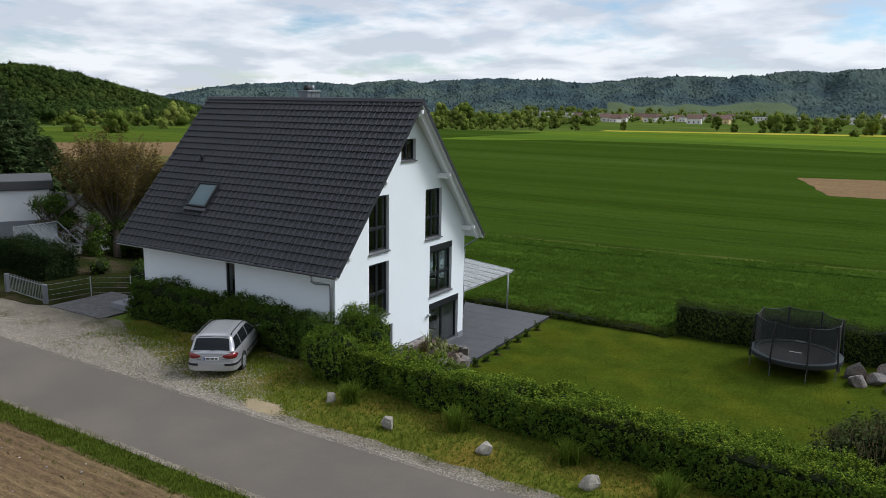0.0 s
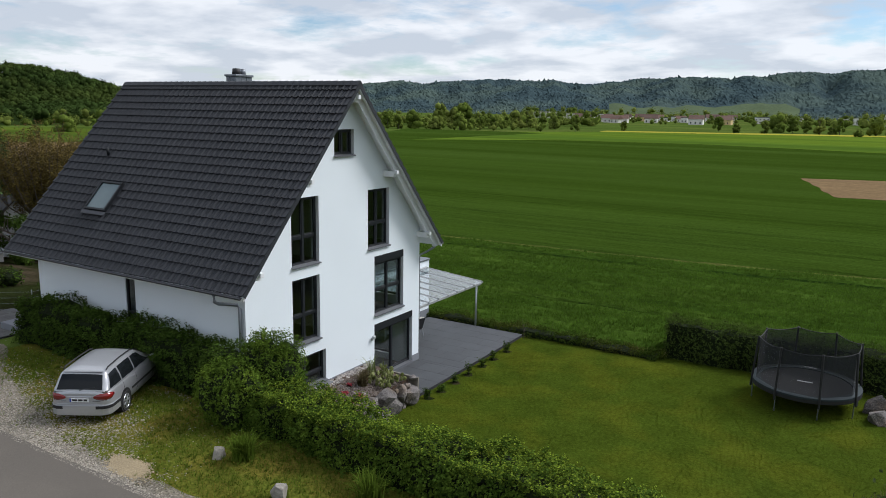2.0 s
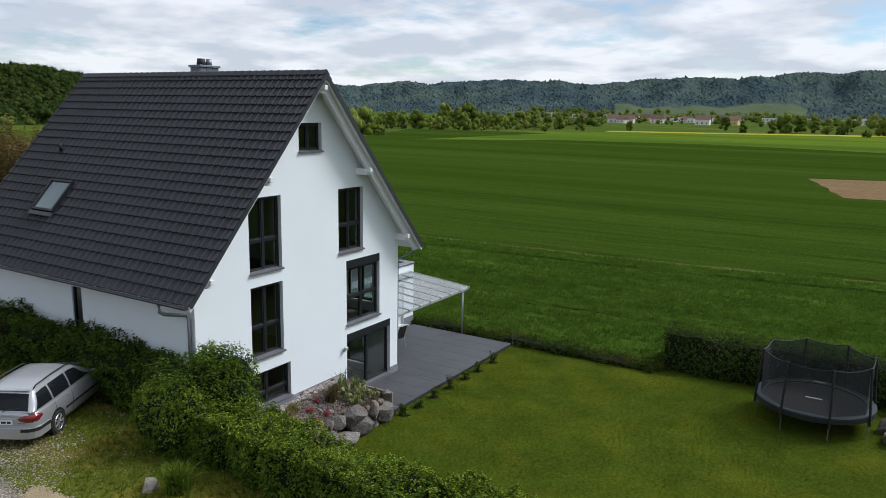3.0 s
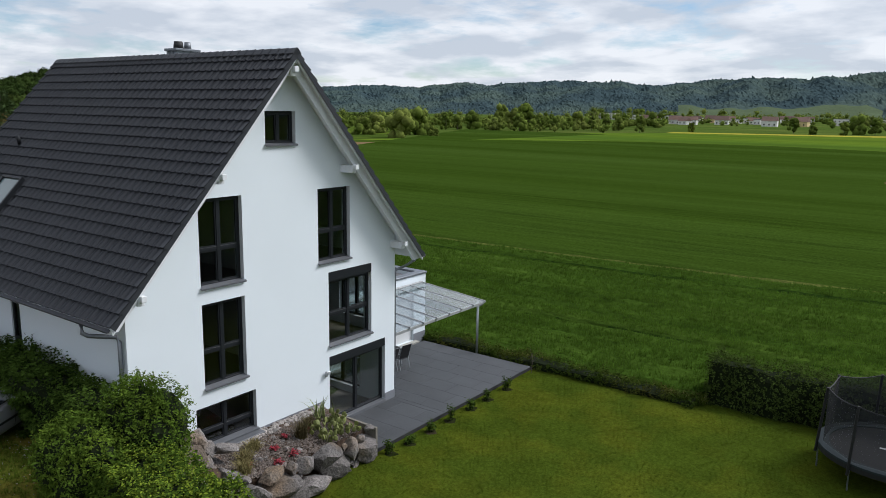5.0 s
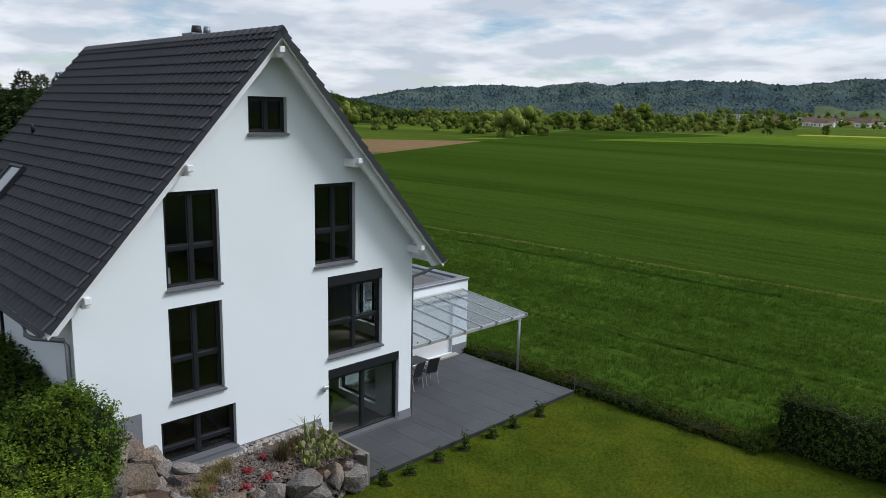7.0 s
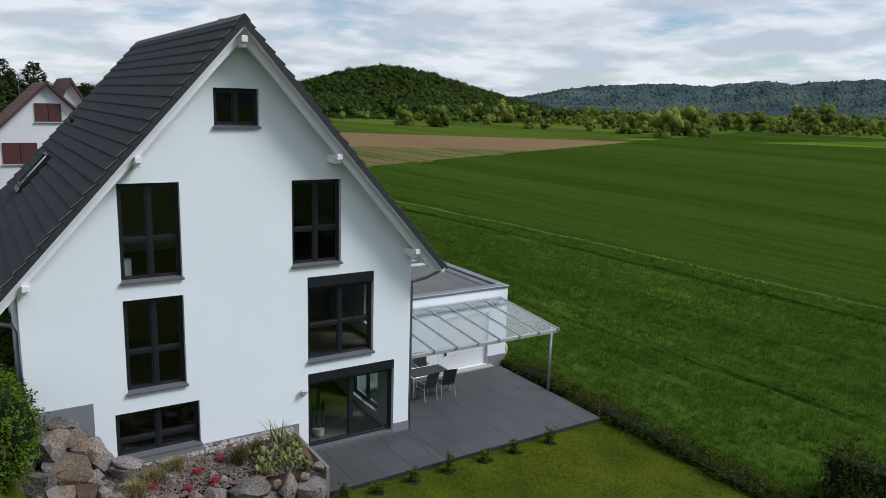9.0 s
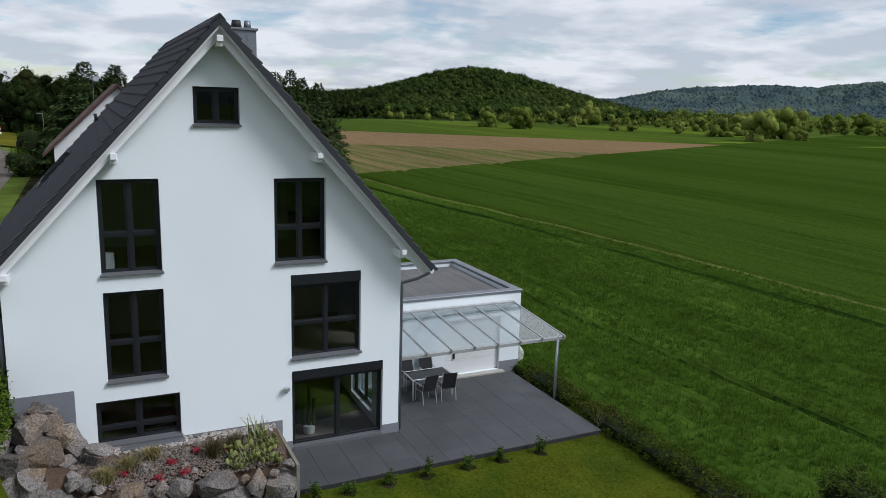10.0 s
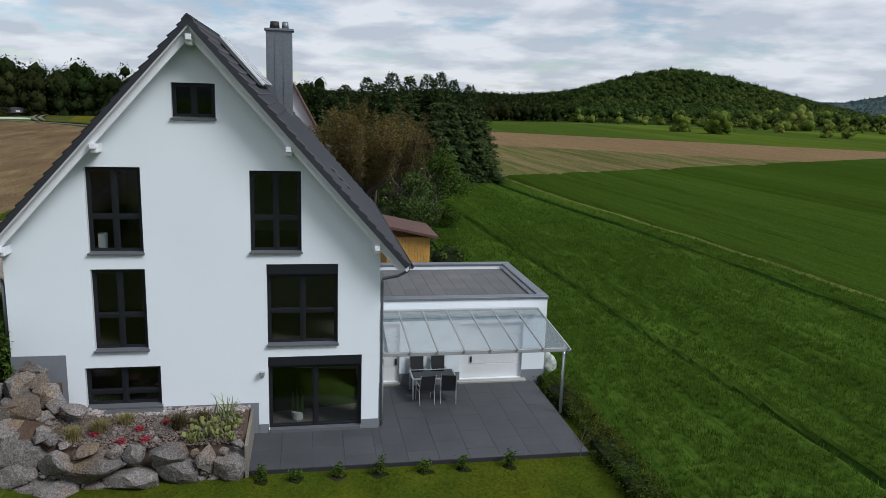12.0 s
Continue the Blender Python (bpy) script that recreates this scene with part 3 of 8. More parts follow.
def field(name, corners, material, label, dz, cuts=24):
    """A four-cornered field, counter-clockwise, drawn as a grid."""
    c = np.array(corners, float)
    a, b = np.meshgrid(np.linspace(0, 1, cuts + 1), np.linspace(0, 1, cuts + 1), indexing="ij")
    p = (1 - a)[..., None] * (1 - b)[..., None] * c[0] + a[..., None] * (1 - b)[..., None] * c[1] + a[..., None] * b[..., None] * c[2] + (1 - a)[..., None] * b[..., None] * c[3]
    for i in range(cuts + 1):
        for j in range(cuts + 1):
            if i in (0, cuts) or j in (0, cuts):
                p[i, j] += 0.35 * noise.noise(Vector((p[i, j, 0] * 0.2, p[i, j, 1] * 0.2, 1)))
    v = np.concatenate([p, (ground_z(p[..., 0], p[..., 1]) + dz)[..., None]], -1).reshape(-1, 3)
    k = cuts + 1
    i = (np.arange(cuts)[:, None] * k + np.arange(cuts)[None]).ravel()
    ob = new(name, mesh_from(name, v, np.stack([i, i + k, i + k + 1, i + 1], 1), material, True))
    return tagged(ob, label, "field", kind="structure")


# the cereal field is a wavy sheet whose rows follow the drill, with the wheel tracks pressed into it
def drill_shift(x, y0):
    """How far a drill row, named by its y at x = 0, is shifted at x."""
    calm = sstep(40, 46, y0) * (1 - sstep(95, 130, y0))
    return 0.087 * sstep(42, 59, y0) * (1 - 0.8 * sstep(66, 110, y0)) * x + calm * (0.5 * np.sin(x * 0.11) + 0.3 * np.sin(x * 0.037 + 1))


def drill_row(x, y):
    """The row on which a place lies."""
    y0 = np.asarray(y, float)
    for _ in range(5):
        y0 = y - drill_shift(x, y0)
    return y0


def wheel_line(x):
    """The near wheel track, where the sprayer passes the garden."""
    return 44.3 + 0.049 * (x + 22.0) + 0.10 * np.sin(x * 0.3)


def crop_z(gx, gy, g0):
    """The top of the standing crop: uneven, with wheel tracks pressed into it."""
    z = ground_z(gx, gy) + 0.10 + 0.34 * sstep(38.2, 39.4, gy)
    flat = [(noise.noise(Vector((a * 0.2, b * 1.1, 0))) + 0.5 * noise.noise(Vector((a * 0.7, b * 2.3, 9)))) if b < 95 else 0.0 for a, b in zip(np.ravel(gx), np.ravel(g0))]
    z = z + 0.09 * np.reshape(flat, np.shape(z)) + 0.14 * sstep(62.0, 62.9, g0)
    for y0, deep, w in ((47.6, 0.14, 0.30), (50.2, 0.12, 0.35), (53.6, 0.12, 0.5), (56.0, 0.10, 0.3), (59.2, 0.34, 0.40), (61.9, 0.12, 0.25), (69.0, 0.24, 0.4), (71.0, 0.22, 0.4), (77.0, 0.26, 0.5), (87.0, 0.26, 0.8), (89.5, 0.26, 0.8), (108.0, 0.3, 2.0)):
        z = z - deep * np.exp(-(((g0 - y0) / w) ** 2))
    return z - 0.30 * np.exp(-(((gy - wheel_line(gx)) / 0.24) ** 2)) - 0.14 * np.exp(-(((gy - wheel_line(gx) - 1.9) / 0.22) ** 2))


def crop_sheet():
    xs = np.concatenate([np.arange(-84, -40, 0.8), np.arange(-40, 10, 0.4), np.arange(10, 90, 2.0)])
    ys = np.concatenate([np.arange(38.2, 42.4, 0.3), np.arange(42.4, 47.2, 0.14), np.arange(47.2, 58.0, 0.3), np.arange(58.0, 63.0, 0.16), np.arange(63.0, 92, 0.35), np.arange(92, 330, 2.5)])
    gx, g0 = np.meshgrid(xs, ys, indexing="ij")
    gy = g0 + drill_shift(gx, g0)
    # the west side leans away along the brown fields
    lean = sstep(-38, -84, gx)
    gx = gx - lean * np.clip(gy - 44, 0, None) * 0.47
    gy = gy + sstep(-9.5, -8.0, gx) * np.clip(39.6 - g0, 0, None) * 0.75
    z = crop_z(gx, gy, g0)
    v = np.stack([gx, gy, z], -1).reshape(-1, 3)
    k = len(ys)
    i = (np.arange(len(xs) - 1)[:, None] * k + np.arange(k - 1)[None]).ravel()
    f = np.stack([i, i + k, i + k + 1, i + 1], 1)
    return v, f, g0.reshape(-1)[f].mean(1)


_v, _f, _row = crop_sheet()
# groove shade painted as darker crop in the wheel tracks, a trodden line where the crops meet
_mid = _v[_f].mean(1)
_groove_shade = ((_row > 58.85) & (_row < 59.60)) | (np.abs(_mid[:, 1] - wheel_line(_mid[:, 0])) < 0.17)
_trod = (_row > 61.75) & (_row < 62.10)
_near_f, _far_f = _f[(_row < 61.75) & ~_groove_shade], _f[_row > 62.10]
tagged(new("field_track", mesh_from("field_track", _v, _f[_trod], TRODDEN, True)), "narrow pale trodden line between two crops", "track", kind="structure")
tagged(new("wheel_track", mesh_from("wheel_track", _v, _f[_groove_shade], GROOVESHADE, True)), "deep wheel tracks with groove shade in the crop colour", "track", kind="structure")
tagged(new("meadow", mesh_from("meadow", _v, _near_f, MEADOW, True)), "bright green uneven young crop with wheel tracks", "field", kind="structure")
tagged(new("cereal_field", mesh_from("cereal_field", _v, _far_f, CROP, True)), "large dark green cereal field with faint drill lines", "field", kind="structure")


def light_field():
    """The far crop, paler partly for painted sunlight; its near edge follows a cloud's shadow edge."""
    xs, us = np.linspace(-170, 320, 80), np.linspace(0, 1, 14)
    near = np.interp(xs, [-170, -150, -125, -103, -56, -27, 0, 150, 320], [190, 205, 233, 255, 268, 260, 252, 275, 320])
    far = np.interp(xs, [-170, -60, 150, 320], [340, 440, 530, 620])
    gx, gu = np.meshgrid(xs, us, indexing="ij")
    gy = near[:, None] * (1 - gu) + far[:, None] * gu
    v = np.stack([gx, gy, ground_z(gx, gy) + 0.08 + 0.54 * sstep(-170, -135, gx)], -1).reshape(-1, 3)
    k = len(us)
    i = (np.arange(len(xs) - 1)[:, None] * k + np.arange(k - 1)[None]).ravel()
    ob = new("light_field", mesh_from("light_field", v, np.stack([i, i + k, i + k + 1, i + 1], 1), LIGHTCROP, True))
    return tagged(ob, "distant cereal field, its pale green partly painted sunlight", "field", kind="structure")


light_field()
field("rapeseed_field", [(-132, 378), (130, 505), (130, 545), (-136, 400)], RAPE, "yellow flowering rapeseed field far off", 0.68)
field("brown_plot", [(-6.3, 114.5), (70, 121), (70, 172), (-13.4, 143.5)], BROWNFIELD, "bare brown plot inside the green field", 0.60)
field("tilled_field", [(-172, 48), (-84, 48), (-150, 192), (-242, 66)], BROWNFIELD, "wide bare brown tilled field", 0.10)
field("sprouting_field", [(-166, 50), (-84, 48), (-126, 124), (-158, 72)], STRIPED, "brown field with rows of sprouting green", 0.16)
field("bright_meadow", [(-370, 40), (-244, 64), (-148, 190), (-270, 340)], BRIGHTCROP, "bright green meadow before the wooded hill", 0.06)
field("yellow_rise", [(-200, -36), (-139, -15.5), (-126, 4), (-158, 6)], DULLCROP, "yellowish green field on a low rise", 0.15)

# ---- the house ----
X0, X1, Y0, Y1 = -28.3, -17.08, 21.65, 31.65      # walls
RY, RZ, SLOPE = 26.65, 9.22, 1.125                 # ridge
RX0, RX1, EY0, EY1 = -29.15, -16.40, 20.90, 32.40  # roof edges


def roof_z(y, drop=0.0):
    return RZ - drop - SLOPE * abs(y - RY)


house = thing("house", "white rendered gabled house with anthracite tiled roof", "house")


def wall_with_openings(u0, u1, bottom, top, openings, axis, a, b):
    """A wall as upright strips; top is a function of u; openings are (u0, u1, z0, z1). Thickness from a to b along axis."""
    bm = bmesh.new()
    cuts = sorted({u0, u1, *(o[0] for o in openings), *(o[1] for o in openings), *([RY] if u0 < RY < u1 and axis == "x" else [])})
    for p, q in zip(cuts, cuts[1:]):
        holes = sorted((o[2], o[3]) for o in openings if o[0] <= p + 1e-6 and o[1] >= q - 1e-6)
        z = bottom
        for h0, h1 in holes:
            if h0 > z + 1e-6:
                prism(bm, [(p, z), (q, z), (q, h0), (p, h0)], axis, a, b)
            z = h1
        prism(bm, [(p, z), (q, z), (q, top(q)), (p, top(p))], axis, a, b)
    bmesh.ops.remove_doubles(bm, verts=bm.verts, dist=1e-4)
    return bm


# y0, y1, z0, z1 of the gable openings
GABLE = {
    "attic": (26.07, 27.19, 6.63, 7.55),
    "upper_west": (23.80, 25.20, 2.98, 5.31),
    "upper_east": (28.02, 29.42, 2.98, 5.26),
    "middle_west": (23.80, 25.20, 0.22, 2.53),
    "middle_east": (28.44, 30.44, 0.25, 2.63),
    "terrace_door": (28.44, 31.14, -2.36, -0.12),
    "cellar": (23.49, 25.49, -1.44, -0.28),
}
SIDE_SLIT = (-22.98, -22.46, -0.40, 2.42)
EAST_OPEN = [(-20.4, -18.4, -2.36, -0.1), (-19.4, -18.0, 0.35, 2.5)]
WT = 0.36


def soffit(y):
    return roof_z(y, 0.203)


part("wall", wall_with_openings(Y0, Y1, -3.0, soffit, list(GABLE.values()), "x", X1 - WT, X1), PLASTER, house, "white fine render, gable wall")
part("wall", wall_with_openings(Y0, Y1, -3.0, soffit, [], "x", X0, X0 + WT), PLASTER, house)
part("wall", wall_with_openings(X0 + WT + 0.003, X1 - WT - 0.003, -3.0, lambda u: soffit(Y0), [SIDE_SLIT], "y", Y0, Y0 + WT), PLASTER, house)
part("wall", wall_with_openings(X0 + WT + 0.003, X1 - WT - 0.003, -3.0, lambda u: soffit(Y1), EAST_OPEN, "y", Y1 - WT, Y1), PLASTER, house)
# storeys inside
for z in (-2.62, -0.05 + 0.02, 2.72, 5.52):
    half = min(Y1 - RY - WT - 0.01, (RZ - 0.5 - z) / SLOPE)
    part("floor_slab", bx(X0 + WT + 0.01, X1 - WT - 0.01, RY - half, RY + half, z - 0.22, z), ROOMFLOOR, house)
part("partition", bx(-22.2, -22.0, Y0 + WT + 0.02, Y1 - WT - 0.02, -2.6, 2.48), ROOM, house)
part("partition", bx(-22.2, -22.0, 23.7, 29.6, 2.72, 5.28), ROOM, house)
part("partition", bx(-21.98, X1 - WT - 0.02, 26.6, 26.75, -2.6, 5.28), ROOM, house)

bm = bmesh.new()
tube(bm, [(-18.3, 29.25, -2.6), (-18.3, 29.25, -2.35)], 0.16, 14, True, 0.19)
pot = tagged(obj("plant_pot", bm, DOORWHITE), "white pot with tall cactus behind the glass door", "plant pot")
for x, y, h in ((-18.3, 29.25, 1.35), (-18.25, 29.38, 0.9), (-18.36, 29.12, 0.7)):
    bm = bmesh.new()
    tube(bm, [(x, y, -2.4), (x, y, -2.4 + h * 0.6), (x, y, -2.4 + h)], 0.07, 8, True, 0.045)
    part("cactus_stem", bm, DARK_LEAF, pot)
crate = tagged(obj("storage_box", bx(-17.78, -17.55, 23.92, 24.12, 2.75, 3.42, bevel=0.01), DOORWHITE), "white box standing behind the upper window", "box")
# plinth
part("plinth", bx(X1, X1 + 0.018, Y0 - 0.02, 23.03, -2.9, 0.12), PLINTH, house, "grey painted plinth")
part("plinth", bx(X1, X1 + 0.018, 23.034, 28.16, -2.9, -1.50), PLINTH, house, "grey painted plinth")
part("plinth", bx(X1, X1 + 0.018, 28.164, 28.44, -2.9, -2.18), PLINTH, house, "grey painted plinth")
part("plinth", bx(X1, X1 + 0.018, 31.14, Y1 + 0.02, -2.9, -2.16), PLINTH, house, "grey painted plinth")
part("plinth", bx(X0, X1, Y0 - 0.018, Y0, -2.9, -0.20), PLINTH, house, "grey painted plinth")


def window(name, y0, y1, z0, z1, cols, transom, shutter=0.0, sill=True, face=X1, label="anthracite framed window with dark glass"):
    """A window in the gable: frame, bars, panes, sill and shutter box. transom: height of the cross bar, or None."""
    w = part(name, bx(face - 0.30, face - 0.20, y0, y0 + 0.07, z0, z1), FRAME, house, label)
    xa, xb = face - 0.215, face - 0.135

    def bar(a, b, c, d, deep=0.0):
        part("window_frame", bx(xa - deep, xb + deep, a, b, c, d, bevel=0.006), FRAME, w)

    t = z1 - shutter
    bar(y0, y0 + 0.075, z0, t), bar(y1 - 0.075, y1, z0, t)
    bar(y0 + 0.075, y1 - 0.075, t - 0.075, t), bar(y0 + 0.075, y1 - 0.075, z0, z0 + 0.075)
    if shutter:
        part("shutter_box", bx(face - 0.17, face + 0.006, y0 + 0.003, y1 - 0.003, t, z1 - 0.003, bevel=0.006), FRAME, w, "anthracite shutter box")
    yy = np.linspace(y0 + 0.075, y1 - 0.075, cols + 1)
    for c in yy[1:-1]:
        bar(c - 0.05, c + 0.05, z0 + 0.075, t - 0.075, 0.01)
    zz = [z0 + 0.075, t - 0.075] if transom is None else [z0 + 0.075, transom, t - 0.075]
    for c0, c1 in zip(yy, yy[1:]):
        a, b = c0 + (0.05 if c0 != yy[0] else 0), c1 - (0.05 if c1 != yy[-1] else 0)
        if transom is not None:
            bar(a, b, transom - 0.045, transom + 0.045)
        for k in range(len(zz) - 1):
            lo, hi = zz[k] + (0.045 if k else 0), zz[k + 1] - (0.045 if k < len(zz) - 2 else 0)
            # casement rim
            for q in ((a, a + 0.036, lo, hi), (b - 0.036, b, lo, hi), (a + 0.036, b - 0.036, lo, lo + 0.036), (a + 0.036, b - 0.036, hi - 0.036, hi)):
                part("sash", bx(xa + 0.02, xb - 0.012, *q), FRAME, w)
            p = part("pane", bx(face - 0.182, face - 0.176, a + 0.036, b - 0.036, lo + 0.036, hi - 0.036), PANE, w)
            p.visible_shadow = False
    # grey plates lining both sides of the opening
    part("reveal", bx(face - 0.135, face - 0.002, y1 - 0.004, y1 - 0.001, z0 + 0.03, t - 0.002), REVEAL, w)
    part("reveal", bx(face - 0.135, face - 0.002, y0 + 0.001, y0 + 0.004, z0 + 0.03, t - 0.002), REVEAL, w)
    if sill:
        bm = bmesh.new()
        prism(bm, [(face - 0.14, z0 + 0.035), (face + 0.075, z0 - 0.005), (face + 0.075, z0 - 0.05), (face + 0.06, z0 - 0.05), (face + 0.06, z0 - 0.02), (face - 0.14, z0 - 0.0)], "y", y0 - 0.03, y1 + 0.03)
        part("window_sill", bm, SILL, w, "grey metal sill")
    return w


window("window", *GABLE["attic"], 2, None)
window("window", *GABLE["upper_west"], 2, 2.98 + 0.98)
window("window", *GABLE["upper_east"], 2, 2.98 + 0.96)
window("window", *GABLE["middle_west"], 2, 0.22 + 0.98)
window("window", *GABLE["middle_east"], 2, 0.25 + 0.98, shutter=0.30)
window("window", *GABLE["cellar"], 2, -1.44 + 0.40)
window("terrace_door", *GABLE["terrace_door"], 2, None, shutter=0.28, sill=False, label="anthracite sliding terrace door with dark glass")
part("threshold", bx(X1 - 0.2, X1 + 0.06, 28.46, 31.12, -2.46, -2.352, bevel=0.004), SILL, house, "grey door threshold")
part("light_well_sill", bx(X1 + 0.02, X1 + 0.30, 23.45, 25.55, -1.62, -1.50, bevel=0.01), SILL, house, "grey ledge under the cellar window")
# narrow stair window on the road side
_s = part("stair_window", bx(SIDE_SLIT[0], SIDE_SLIT[0] + 0.08, Y0 + 0.04, Y0 + 0.12, SIDE_SLIT[2], SIDE_SLIT[3]), FRAME, house, "tall narrow anthracite window")
part("window_frame", bx(SIDE_SLIT[1] - 0.08, SIDE_SLIT[1], Y0 + 0.04, Y0 + 0.12, SIDE_SLIT[2], SIDE_SLIT[3]), FRAME, _s)
for z in (SIDE_SLIT[2], 1.0, SIDE_SLIT[3] - 0.08):
    part("window_frame", bx(SIDE_SLIT[0] + 0.08, SIDE_SLIT[1] - 0.08, Y0 + 0.04, Y0 + 0.12, z, z + 0.08), FRAME, _s)
part("pane", bx(SIDE_SLIT[0] + 0.08, SIDE_SLIT[1] - 0.08, Y0 + 0.075, Y0 + 0.081, SIDE_SLIT[2] + 0.08, SIDE_SLIT[3] - 0.08), PANE, _s).visible_shadow = False
# side openings towards the terrace and the field
for u0, u1, z0, z1 in EAST_OPEN:
    s = part("side_window", bx(u0, u0 + 0.08, Y1 - 0.22, Y1 - 0.14, z0, z1), FRAME, house, "anthracite framed window")
    part("window_frame", bx(u1 - 0.08, u1, Y1 - 0.22, Y1 - 0.14, z0, z1), FRAME, s)
    part("window_frame", bx((u0 + u1) / 2 - 0.06, (u0 + u1) / 2 + 0.06, Y1 - 0.22, Y1 - 0.14, z0 + 0.08, z1 - 0.08), FRAME, s)
    for z in (z0, z1 - 0.08):
        part("window_frame", bx(u0 + 0.08, u1 - 0.08, Y1 - 0.22, Y1 - 0.14, z, z + 0.08), FRAME, s)
    part("pane", bx(u0 + 0.08, u1 - 0.08, Y1 - 0.183, Y1 - 0.177, z0 + 0.08, z1 - 0.08), PANE, s).visible_shadow = False

# wall lamp beside the terrace door
_l = part("wall_lamp", bx(X1, X1 + 0.05, 28.22, 28.32, -0.72, -0.60, bevel=0.008), ALU, house, "small grey floodlight")
part("lamp_head", bx(X1 + 0.05, X1 + 0.15, 28.19, 28.35, -0.63, -0.52, bevel=0.01), ALU, _l)

# roof: deck, white verge boards, purlin ends, ridge
for sgn, ey in ((-1, EY0), (1, EY1)):
    bm = bmesh.new()
    yl = sorted((ey, RY))
    prism(bm, [(RY, RZ - 0.125), (ey, roof_z(ey, 0.125)), (ey, roof_z(ey, 0.20)), (RY, RZ - 0.20)], "x", RX0 + 0.03, RX1 - 0.035)
    part("roof_deck", bm, VERGE, house, "white boarded roof underside")
    for x in (RX1 - 0.032, RX0):
        bm = bmesh.new()
        prism(bm, [(RY, RZ - 0.07), (ey, roof_z(ey, 0.07)), (ey - sgn * 0.06, roof_z(ey, 0.23)), (RY, RZ - 0.29)], "x", x, x + 0.03)
        part("verge_board", bm, VERGE, house, "white verge board")
        bm = bmesh.new()
        xr = RX1 - 0.30 if x > X1 else RX0 + 0.19
        prism(bm, [(RY, RZ - 0.205), (ey, roof_z(ey, 0.205)), (ey - sgn * 0.30, roof_z(ey, 0.22)), (ey - sgn * 0.42, roof_z(ey - sgn * 0.42, 0.55)), (RY, RZ - 0.55)], "x", xr, xr + 0.11)
        part("verge_rafter", bm, VERGE, house, "white painted verge rafter")
for y, z in ((RY, 8.62), (24.20, 5.84), (29.10, 5.84), (31.50, 3.14), (21.80, 3.14)):
    out = 0.06 if y == RY else 0.0
    part("purlin", bx(X1 - 0.1, X1 + 0.50 + out, y - 0.09, y + 0.09, z - 0.13, z + 0.10, bevel=0.012), VERGE, house, "white purlin end")
    part("rafter_foot", bx(X1 + 0.50 + out, X1 + 0.64 + out, y - 0.075, y + 0.075, z - 0.02, z + 0.13, bevel=0.012), VERGE, house)
bm = bmesh.new()
prism(bm, [(RY - 0.15, RZ - 0.095), (RY - 0.04, RZ + 0.035), (RY, RZ + 0.055), (RY + 0.04, RZ + 0.035), (RY + 0.15, RZ - 0.095), (RY + 0.14, RZ - 0.125), (RY, RZ + 0.01), (RY - 0.14, RZ - 0.125)], "x", -0.35, 0.0)
for q in bm.verts:
    if q.co.x > -0.1:
        q.co.z += 0.018
ridge_mesh = bpy.data.meshes.new("ridge_tile")
bm.to_mesh(ridge_mesh)
bm.free()
ridge_mesh.materials.append(TILE)
for k in range(38):
    ob = new("ridge_tile", ridge_mesh)
    ob.parent = house
    ob.matrix_basis = Matrix.Translation((RX1 + 0.035 - 0.3365 * k, 0, -0.045))

# roof tiles: curved pieces in courses, lapping downhill
COLS, ROWS_N = 42, 24
TW, TL = (RX1 - RX0) / COLS, math.hypot(EY1 - RY, SLOPE * (EY1 - RY)) / ROWS_N
_prof = [(0.0, 0.004), (0.06, -0.004), (0.20, -0.006), (0.27, 0.002), (0.31, 0.020), (0.37, 0.020), (0.41, 0.002), (0.50, -0.006), (0.62, -0.002), (0.68, 0.014), (0.74, 0.046), (0.81, 0.060), (0.88, 0.046), (0.94, 0.014), (1.0, 0.004)]


def tile_arrays():
    """A tile: wavy top along u (width), tilted along its length so that its foot stands proud, with a foot edge."""
    v, f = [], []
    n = len(_prof)
    for s, lift in ((0.0, 0.0), (1.08, 0.060)):
        v += [(u * TW, s * TL, h + lift) for u, h in _prof]
    v += [(u * TW, 1.08 * TL, h + 0.004) for u, h in _prof]
    for k in range(n - 1):
        f.append((k, n + k, n + k + 1, k + 1))
        f.append((n + k, 2 * n + k, 2 * n + k + 1, n + k + 1))
    return np.array(v), np.array(f)


TV, TF = tile_arrays()
_cs, _sn = 1 / math.hypot(1, SLOPE), SLOPE / math.hypot(1, SLOPE)


def tile_place(side, row, col):
    """3x4 placement of a tile; side -1 faces the lane, +1 the field."""
    down = np.array((0, side * _cs, -_sn))
    up = np.array((0, side * _sn, _cs))
    across = np.array((1.0, 0, 0)) if side > 0 else np.array((-1.0, 0, 0))
    across = np.cross(down, up)
    o = np.array((RX1 if across[0] < 0 else RX0, RY, RZ)) + across * TW * col + down * TL * row - up * 0.065
    return np.concatenate([np.stack([across, down, up], 1), o[:, None]], 1)


